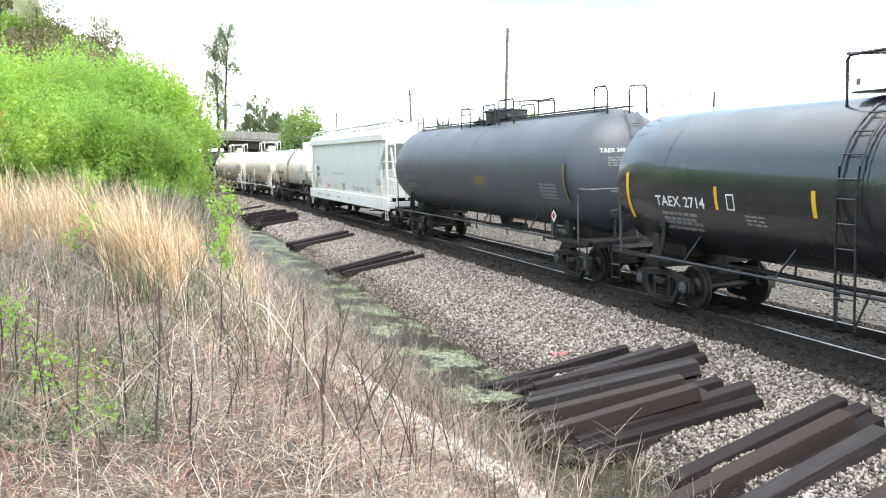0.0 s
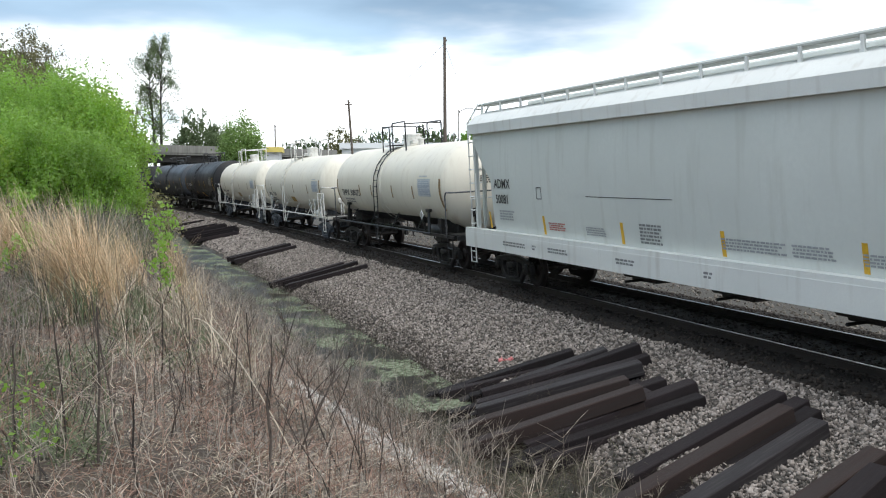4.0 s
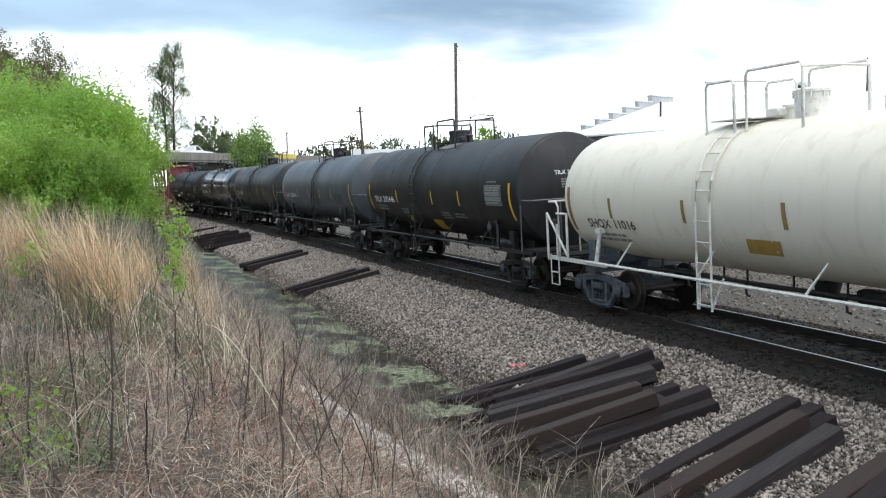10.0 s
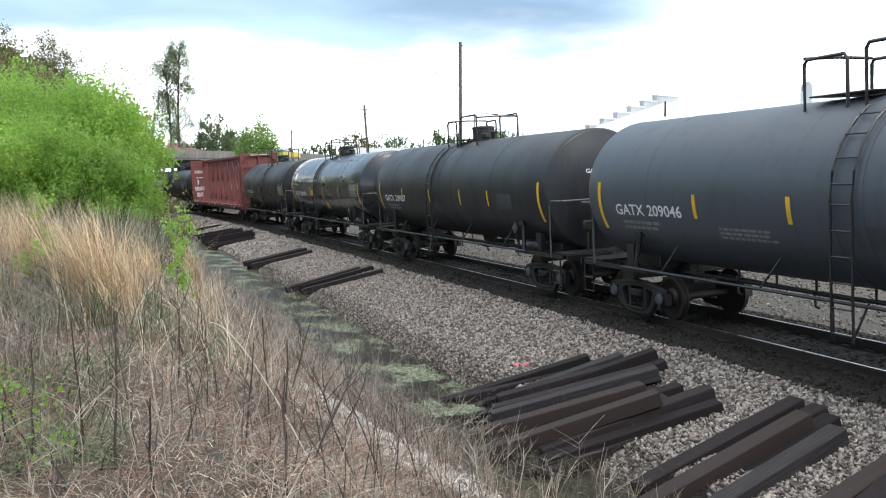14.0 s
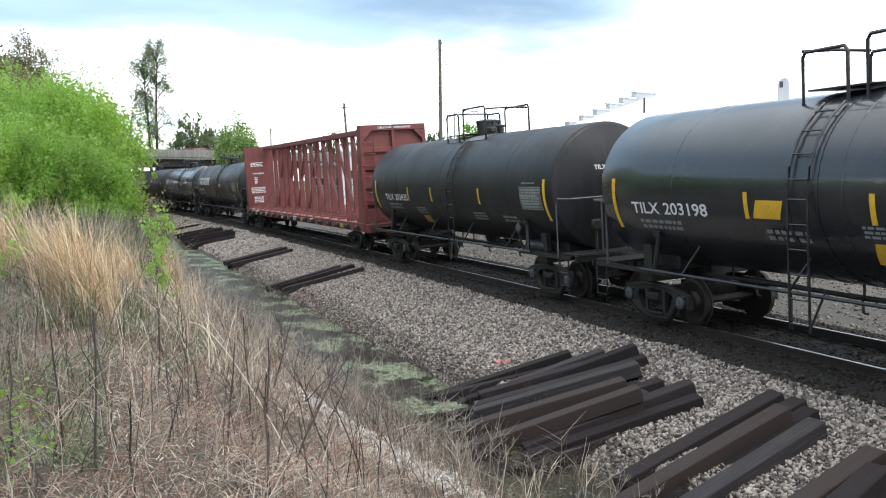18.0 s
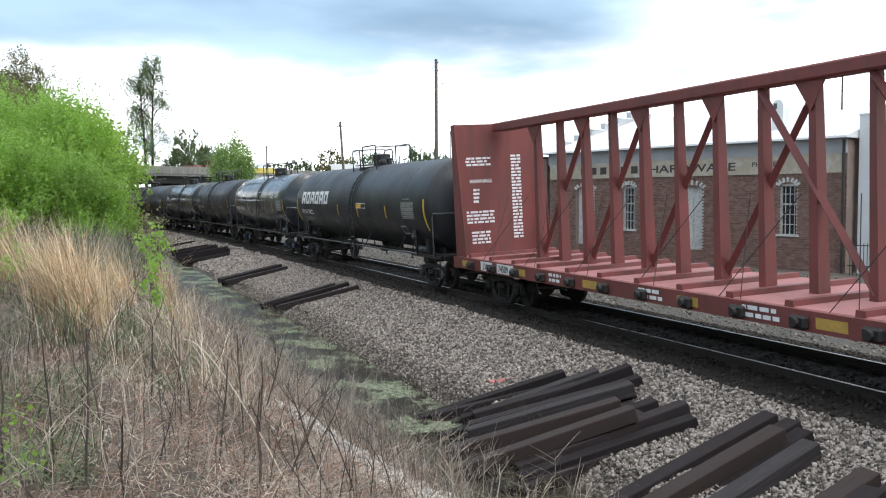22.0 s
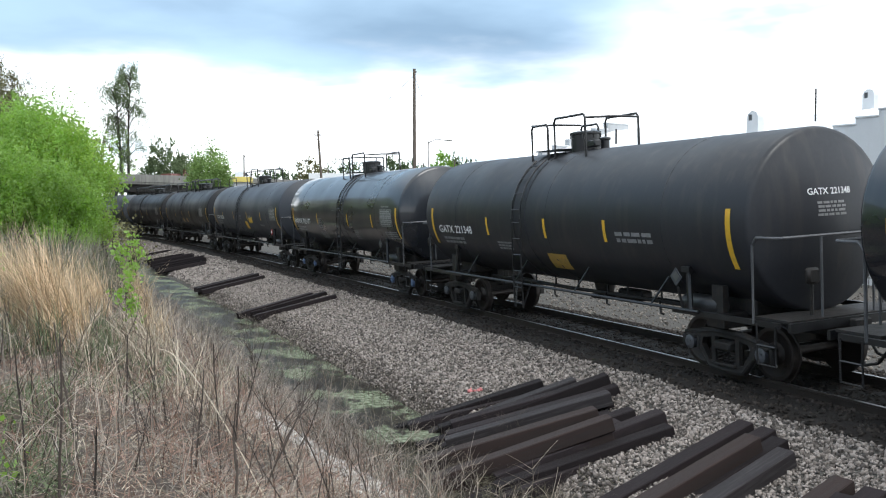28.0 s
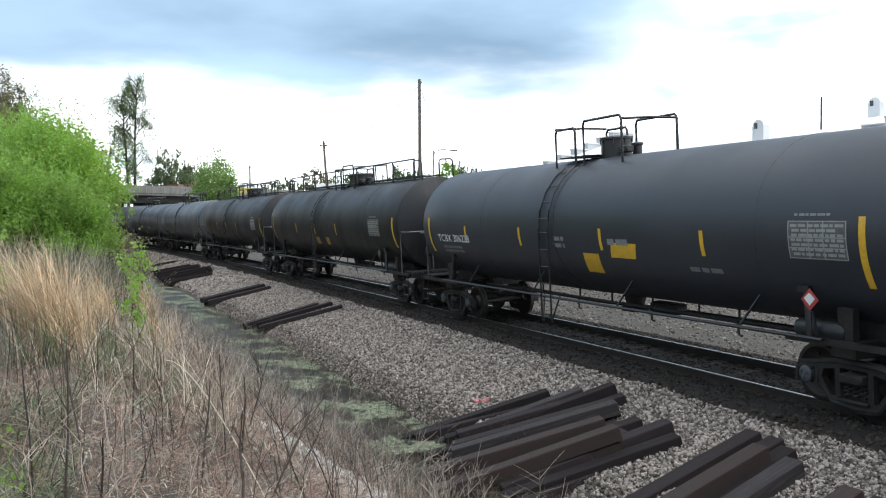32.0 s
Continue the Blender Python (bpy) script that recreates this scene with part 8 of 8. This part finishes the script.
blades("ditch_litter", "dark rotting twigs and grass along the ballast edge", np.stack([x, y, np.maximum(ground_z(x, y), -1.21)], 1), RNG.uniform(0.04, 0.16, n), RNG.uniform(0.006, 0.013, n), RNG.uniform(0.6, 3.0, n), M["stem"], curl=0.3)


tx, ty = fan(420, -33, -17.5, 21, 27)
tx, ty, d, s = on_bank(tx, ty, hi=-9.3)
m = 26
P = np.repeat(np.stack([tx, ty, ground_z(tx, ty)], 1), m, 0)
P[:, :2] += RNG.normal(0, 0.16, (len(P), 2))
n = len(P)
half = RNG.random(n) < 0.5
hh = np.repeat(RNG.uniform(0.5, 1.35, len(tx)), m) * RNG.uniform(0.5, 1.1, n)
for name, label, mat, k in (("thicket_weeds", "grey brown dead weeds at the foot of the thicket", "dry_grey", half), ("thicket_grass", "rough green grass at the foot of the thicket", "grass_dull", ~half)):
    blades(name, label, P[k], hh[k], RNG.uniform(0.009, 0.02, k.sum()), RNG.uniform(0.1, 0.8, k.sum()), M[mat])


def leaf_quads(C, size, flat=0.5):
    n = len(C)
    R3 = rotations(n)
    base = np.array([(-0.5, 0, 0), (0, -0.32, 0.06), (0.5, 0, 0), (0, 0.32, 0.06)])
    V = np.einsum("nij,kj->nki", R3, base) * size[:, None, None] + C[:, None]
    F = np.arange(n * 4).reshape(n, 4)
    return V.reshape(-1, 3), F


def limb_points(rr, base, top, n):
    return [base.lerp(top, k / n) + Vector((rr.gauss(0, 1), rr.gauss(0, 1), 0)) * (top - base).length * 0.02 * (k > 0) for k in range(n + 1)]


def plant(name, label, category, base, crowns, leaf, size, per, stems, stem_r, group="", seed=0, clump=0.45, hollow=0.35, shoot=0.0):
    """a shrub or tree: tapered stems that reach into crown lobes (centre, radii) filled with clumps of leaves"""
    rr = random.Random(seed)
    ob = thing(name, label, category, group)
    base = Vector(base)
    ob.matrix_basis = Matrix.Translation(base)
    st = Geo()
    C = []
    for cx, cy, cz, rx, ry, rz, weight in crowns:
        n = int(per * weight)
        k = max(6, n // 26)
        v = RNG.normal(size=(k, 3))
        v /= np.linalg.norm(v, axis=1)[:, None]
        rad = hollow + (1 - hollow) * RNG.random(k) ** 0.45
        cl = v * rad[:, None] * np.array([rx, ry, rz]) * (1 + 0.07 * RNG.normal(size=(k, 1))) + np.array([cx, cy, cz])
        if shoot:
            k2 = n // 16
            v = RNG.normal(size=(k2, 3))
            v /= np.linalg.norm(v, axis=1)[:, None]
            v[:, 2] = np.abs(v[:, 2]) * 1.1 - 0.25
            k3 = max(26, n // 230)
            c3 = RNG.normal(size=(k3, 3))
            c3 /= np.linalg.norm(c3, axis=1)[:, None]
            c3[:, 2] = np.abs(c3[:, 2]) * 1.1 - 0.25
            c3 = c3 * (hollow + (1 - hollow) * RNG.random(k3) ** 0.35)[:, None] * np.array([rx, ry, rz]) + np.array([cx, cy, cz])
            q = c3[RNG.integers(0, k3, k2)] + RNG.normal(0, 0.125, (k2, 3)) * min(rx, rz)
            w = 0.3 * v + RNG.normal(0, 0.25, (k2, 3)) + np.array([0, 0, 0.85])
            w *= (shoot * RNG.uniform(0.4, 1.2, k2) / np.linalg.norm(w, axis=1))[:, None]
            idx = RNG.integers(0, k2, n)
            C.append(q[idx] + w[idx] * RNG.random((n, 1)) + RNG.normal(0, 0.06 * shoot, (n, 3)))
        idx = RNG.integers(0, k, 0 if shoot else n)
        n = len(idx)
        C.append(cl[idx] + RNG.normal(0, clump, (n, 3)) * np.array([1, 1, 0.85]))
        for j in range(stems):
            e = cl[rr.randrange(k)]
            b0 = Vector((rr.gauss(0, 0.12), rr.gauss(0, 0.12), -0.1))
            pts = limb_points(rr, b0, Vector(e), 5)
            st.tube(pts, [stem_r, stem_r * 0.8, stem_r * 0.6, stem_r * 0.42, stem_r * 0.28, stem_r * 0.12], 5)
    part("stem", st, M["bark"], ob, smooth=True)
    C = np.concatenate(C)
    C = C[C[:, 2] > 0.1]
    V, F = leaf_quads(C, RNG.uniform(size * 0.6, size * 1.35, len(C)))
    tagged(part("foliage", np_mesh("foliage", V, F, M[leaf]), None, ob), kind="stuff")
    return ob


# bright green thicket on the bank
for i, (az, dist, rx, top, weight) in enumerate(((-32.5, 30, 3.6, 6.3, 1.0), (-28.6, 32, 3.2, 6.3, 1.0), (-26.0, 33, 3.0, 6.75, 1.1), (-23.6, 32, 2.8, 6.7, 1.1), (-21.8, 31, 2.3, 6.2, 1.0),
                                                 (-20.6, 30.5, 1.5, 5.75, 0.7), (-27, 27.5, 2.6, 4.6, 0.8), (-23.8, 27, 2.4, 4.5, 0.8), (-21.3, 27.5, 1.6, 3.9, 0.55), (-30.5, 26, 2.6, 4.6, 0.7))):
    b = at_ground(bearing(az, dist))
    h = top - b[2]
    plant("shrub", "dense bright green spring shrub on the bank", "shrub", b, [(0, 0, h * 0.46, rx, rx, h * 0.45, weight), (0, 0, h * 0.2, rx * 0.95, rx * 0.95, h * 0.24, weight * 0.4)], ("leaf_bright", "leaf_lime", "leaf_bright", "leaf_mid")[i % 4], 0.082, 19500, 12, 0.035, "green thicket", 40 + i, 0.3, 0.5, 0.8)
# wooded hill behind
for i in range(58):
    rr = random.Random(300 + i)
    az, dist = (-33 + 13.5 * ((i * 0.618) % 1), 60 + 40 * rr.random()) if i < 42 else (-31 + 0.47 * (i - 42), 70 + 22 * rr.random())
    p = bearing(az, dist)
    b = at_ground(p)
    el = np.interp(az, [-33, -29, -27.4, -25.7, -24.2, -23.4, -20, -18.5], [7.2, 7.4, 7.9, 8.1, 7.2, 6.6, 4.6, 2.6]) * (rr.uniform(0.74, 1.0) if i < 42 else rr.uniform(0.92, 1.0))
    hh_ = max(3.0, 2.84 + dist * math.tan(radians(el)) - b[2])
    plant("hill_tree", "olive green budding tree on the wooded hill" if i % 2 else "brownish green budding tree on the wooded hill", "tree", b, [(0, 0, hh_ * 0.56, 3.4, 3.4, hh_ * 0.42, 1)], "leaf_olive" if i % 3 else "leaf_mid", 0.19, 2600, 7, 0.07, "trees on the hill", 400 + i, 0.35, 0.2, 0.7)
# thin trees standing above the hill
for i, (az, dist, el) in enumerate(((-24.0, 85, 8.7), (-27.2, 85, 9.2), (-26.0, 88, 9.0), (-22.8, 80, 7.9), (-23.4, 84, 8.2), (-21.6, 80, 6.2), (-30, 85, 8.6))):
    p = bearing(az, dist)
    zt = 2.84 + dist * math.tan(radians(el))
    b = at_ground(p)
    zt -= b[2]
    plant("sparse_tree", "thin nearly bare tree on the hilltop", "tree", b, [(0, 0, zt - 2.0, 1.3, 1.3, 1.9, 0.6), (0.4, 0, zt - 3.6, 1.5, 1.5, 1.3, 0.4)], "leaf_olive", 0.15, 1900, 40, 0.05, "", 520 + i, 0.2, 0.1)
# tall twin-stemmed tree behind the bridge
p = bearing(-17.05, 140)
tall = thing("tall_tree", "tall thin twin-stemmed tree with sparse foliage", "tree")
tall.matrix_basis = Matrix.Translation((p.x, p.y, 3.2))
tg, clumps = Geo(), []
rr = random.Random(610)
TRUNKS = []
for k, (x0, x1, top) in enumerate(((-0.35, -1.0, 17.6), (0.55, 1.25, 19.6))):
    pts = [Vector((x0 + (x1 - x0) * t * t + 0.1 * math.sin(5 * t + k), 0.2 * t, -3 + (top + 3) * t)) for t in np.linspace(0, 1, 11)]
    tg.tube(pts, [0.3 - 0.027 * i for i in range(11)], 7)
    TRUNKS.append((pts, x0, x1, top))
for k in range(84):
    pts, x0, x1, top = TRUNKS[k % 2]
    h = 4.5 + (top - 4.5) * ((k * 0.618) % 1) ** 0.8
    t = (h + 3) / (top + 3) * 10
    a = pts[min(9, int(t))].lerp(pts[min(10, int(t) + 1)], t - int(t))
    reach = float(np.interp(h, [4, 8, 12, 15, 18, 20], [1.7, 3.2, 3.7, 3.4, 2.3, 0.9])) * rr.uniform(0.55, 1.1)
    az = rr.uniform(0, 2 * math.pi)
    out = Vector((math.cos(az), math.sin(az), 0))
    lim = [a, a + out * reach * 0.45 + Vector((0, 0, 0.5 * reach)), a + out * reach * 0.85 + Vector((0, 0, 0.55 * reach)), a + out * reach + Vector((0, 0, 0.15 * reach))]
    part("limb", Geo().tube(lim, [0.07, 0.05, 0.03, 0.012], 5), M["bark"], tall, smooth=True)
    for q in range(12):
        u = 0.3 + 0.7 * rr.random()
        c = lim[1].lerp(lim[2], (u - 0.3) / 0.4) if u < 0.7 else lim[2].lerp(lim[3], (u - 0.7) / 0.3)
        c = c + Vector((rr.gauss(0, 0.22), rr.gauss(0, 0.3), rr.gauss(-0.2, 0.4)))
        n = rr.randint(9, 24)
        clumps.append(np.array(c) + RNG.normal(0, 1, (n, 3)) * np.array([0.24, 0.24, 0.38]))
part("trunk", tg, M["bark"], tall, smooth=True)
C = np.concatenate(clumps)
V, F = leaf_quads(C, RNG.uniform(0.12, 0.26, len(C)))
tagged(part("foliage", np_mesh("foliage", V, F, M["leaf_tall"]), None, tall), kind="stuff")
# trees beyond the bridge and along the skyline
for i, (az, dist, top, w, leaf, el0, per) in enumerate(((-12.1, 98, 9.3, 2.2, "leaf_far", 0.2, 4200), (-13.9, 118, 9.4, 1.9, "leaf_tall", 0.2, 2400), (-14.7, 125, 12.3, 2.2, "leaf_tall", 1.6, 2300), (-13.4, 128, 10.2, 2.2, "leaf_tall", 1.2, 1900), (-15.3, 130, 9.6, 2.2, "leaf_dark", 1.6, 1700),
                                                       (-12.9, 130, 9.6, 2.6, "leaf_dark", 1.0, 1400), (-6.3, 170, 12.2, 2.6, "leaf_olive", 0.8, 900), (-5.6, 175, 11.2, 3.0, "leaf_olive", 0.8, 900), (-7.6, 165, 10.0, 3.0, "leaf_dark", 0.8, 900), (-8.8, 170, 9.4, 3.0, "leaf_dark", 0.8, 800),
                                                       (-4.5, 190, 13.2, 3.4, "leaf_dark", 0.8, 1100), (-3.4, 190, 12.2, 3.2, "leaf_dark", 0.8, 1100), (-2.4, 195, 11.2, 3.2, "leaf_dark", 0.8, 900), (-0.8, 150, 11.2, 2.6, "leaf_dark", 0.8, 1200), (0.3, 155, 10.8, 3.0, "leaf_dark", 0.8, 1200), (1.2, 160, 10.2, 2.6, "leaf_dark", 0.8, 900), (2.4, 140, 11.3, 2.3, "leaf_mid", 0.8, 1300),
                                                       (3.4, 142, 11.2, 2.4, "leaf_dark", 0.8, 1100), (4.3, 150, 9.4, 2.4, "leaf_dark", 0.8, 900), (5.6, 180, 11.0, 3.0, "leaf_dark", 0.8, 900), (-9.6, 150, 8.4, 2.6, "leaf_dark", 0.6, 800), (7.0, 190, 10.4, 4.0, "leaf_dark", 0.5, 900), (8.8, 190, 10.0, 4.0, "leaf_dark", 0.5, 900))):
    p = bearing(az, dist)
    h = top + 0.4
    plant("tree", {"leaf_far": "rounded pale green spring tree beside the bridge", "leaf_mid": "rounded bright green tree beyond the railway", "leaf_dark": "dark green tree on the skyline", "leaf_tall": "thin grey green tree beyond the bridge", "leaf_olive": "budding olive tree on the skyline"}[leaf], "tree", (p.x, p.y, -0.4),
          [(0, 0, h * 0.66, w, w, h * 0.34, 0.6), (w * 0.35, 0, h * 0.55, w * 0.7, w * 0.7, h * 0.28, 0.25), (-w * 0.4, 0, h * 0.5, w * 0.65, w * 0.7, h * 0.26, 0.25)], leaf, 0.22 if dist < 135 else 0.32, per * 3, 6, 0.1, "trees beyond the railway", 700 + i, 0.3 if leaf == "leaf_far" else 0.4, 0.5 if leaf == "leaf_far" else 0.25, 0.0 if leaf == "leaf_far" else 1.0)
# dark tangled brush between the thicket and the line
for i, (az, dist, h) in enumerate(((-17.9, 46, 3.4), (-17.2, 50, 2.9), (-18.4, 42, 3.2), (-16.7, 54, 2.2))):
    b = at_ground(bearing(az, dist))
    plant("brush", "dark tangled brush with few leaves beside the line", "shrub", b, [(0, 0, h * 0.5, 0.9, 0.9, h * 0.5, 1)], "leaf_olive", 0.16, 420, 46, 0.02, "dark brush", 900 + i, 0.3, 0.1)
# leafless shoots branching over the ditch
def bare_shoot(az, dist, h, lean, r, mat, seed):
    rr = random.Random(seed)
    p = Vector(at_ground(bearing(az, dist), 0.05))
    side = bearing(az + 90, 1.0)
    g = Geo()

    def grow(q, way, length, rad, level):
        pts = [q]
        d = way.normalized()
        for k in range(4):
            d = (d + Vector((rr.gauss(0, 0.12), rr.gauss(0, 0.12), rr.gauss(0.02, 0.08)))).normalized()
            pts.append(pts[-1] + d * length / 4)
        g.tube(pts, [rad, rad * 0.85, rad * 0.7, rad * 0.55, rad * 0.3], 5 if level == 0 else 3)
        if level < 2:
            for k in range(rr.randint(3, 5)):
                b = pts[rr.randint(1, 3)].lerp(pts[4], rr.random() * 0.5)
                w = (d + side * rr.choice((-1, 1)) * rr.uniform(0.3, 0.9) + Vector((rr.gauss(0, 0.3), rr.gauss(0, 0.3), rr.uniform(0.0, 0.5)))).normalized()
                grow(b, w, length * rr.uniform(0.3, 0.55), rad * 0.5, level + 1)
    grow(p, Vector((0, 0, 1)) + side * lean, h, r, 0)
    thing("bare_shrub", "leafless branching shrub shoot at the ditch edge" if mat == "stem" else "pale leafless branching shoot at the ditch edge", "shrub", "leafless shoots", data=g.mesh("bare_shrub", M[mat], True))


for i, (az, dist, h, lean, mat) in enumerate(((-9.2, 6.3, 0.95, 0.25, "stem"), (-6.0, 6.6, 1.0, -0.5, "stem"), (-4.6, 7.0, 1.05, -0.2, "stem"), (-3.0, 7.5, 0.9, 0.35, "stem_pale"), (-1.6, 8.0, 0.95, -0.3, "stem"), (0.8, 8.6, 0.85, 0.4, "stem_pale"), (3.6, 9.2, 0.8, 0.2, "stem_pale"),
                                              (5.8, 9.7, 0.85, 0.5, "stem_pale"), (8.0, 10.1, 0.85, 0.6, "stem_pale"), (9.6, 10.5, 0.8, 0.5, "stem_pale"), (11.6, 9.9, 0.8, 0.4, "stem_pale"), (-10.5, 9.2, 0.9, 0.3, "stem"), (2.6, 7.8, 0.7, -0.3, "stem"), (13.2, 9.5, 0.75, 0.3, "stem_pale"),
                                              (-7.4, 9.5, 0.9, 0.4, "stem"), (-5.4, 11.0, 0.9, 0.3, "stem_pale"), (15.0, 9.4, 0.7, 0.35, "stem_pale"), (10.4, 8.6, 0.7, 0.3, "stem_pale"))):
    bare_shoot(az, dist, h, lean, 0.0085, mat, 1200 + i)
twig_cloud("olive_tangle", "olive brown tangled brush before the stacked ties", 260, 4, 15, 9.6, 13.2, -8.0, -5.3, 0.12, 0.42, 0.004, "moss_twig", 8, 1.4)
# long bent straw arching over the bank
a0, a1, a2 = Vector(at_ground(bearing(-15.2, 9.5))) + Vector((0, 0, 0.45)), bearing(-13.4, 7.6, 1.72), bearing(-8.0, 5.6, 0.85)
g = Geo().tube([a0.lerp(a1, t).lerp(a1.lerp(a2, t), t) for t in np.linspace(0, 1, 12)], [0.006] * 11 + [0.003], 5)
thing("bent_stalk", "long pale bent grass stalk arching over the bank", "weeds", data=g.mesh("bent_stalk", M["straw_pale"], True))
# leafy saplings standing in the dry grass
for i, (az, dist, h, n) in enumerate(((-16.95, 17.5, 1.45, 320), (-17.3, 12.5, 0.9, 150), (-24.6, 16.5, 1.5, 320), (-26.2, 6.0, 0.55, 120), (-22.6, 13.5, 0.9, 120), (-25.2, 14, 1.0, 120), (-24.5, 5.2, 0.4, 60), (-28.5, 7.0, 0.7, 140))):
    b = at_ground(bearing(az, dist))
    plant("sapling", "slender sapling with fresh green leaves in dry grass", "sapling", b, [(0, 0, h * 0.62, 0.13 + h * 0.08, 0.13 + h * 0.08, h * 0.4, 1)], "leaf_bright" if dist > 8 else "leaf_mid", 0.075 if dist > 8 else 0.04, n, 3, 0.012, "saplings", 800 + i, 0.07, 0.1)


# ---------------- motion ----------------
def run_of(t):
    return SPEED * (t - 16) + ACCEL * (t - 16) ** 2 / 2


def motions():
    for truck, run in ((white_pickup, WHITE_RUN), (red_pickup, RED_RUN)):
        walk(truck, [(t / 4, bm_ @ pose(on_bridge(run, t / 4), -2.0, 5.8)) for t in range(129)])
        for wh, x, owner in TRUCK_WHEELS:
            if owner == truck:
                walk(wh, [(t / 10, pose(x, 0, 0.38, 0, math.degrees(on_bridge(run, t / 10) / 0.38), 0)) for t in range(321)])
    for car, s, reach in TRAIN:
        walk(car, [(t / 2, car_pose(s - run_of(t / 2), reach)) for t in range(65)])
    shared = {}
    for ws, k in WHEELS:
        if k not in shared:
            x = (-0.89, 0.89)[k]
            walk(ws, [(t / 10, pose(x, 0, 0.452, 0, math.degrees(run_of(t / 10) / 0.452), 0)) for t in range(321)])
            shared[k] = ws.animation_data
            continue
        ws.rotation_mode = "QUATERNION"
        keys = ws.animation_data_create()
        keys.action = shared[k].action
        keys.action_slot = shared[k].action_slot


motions()
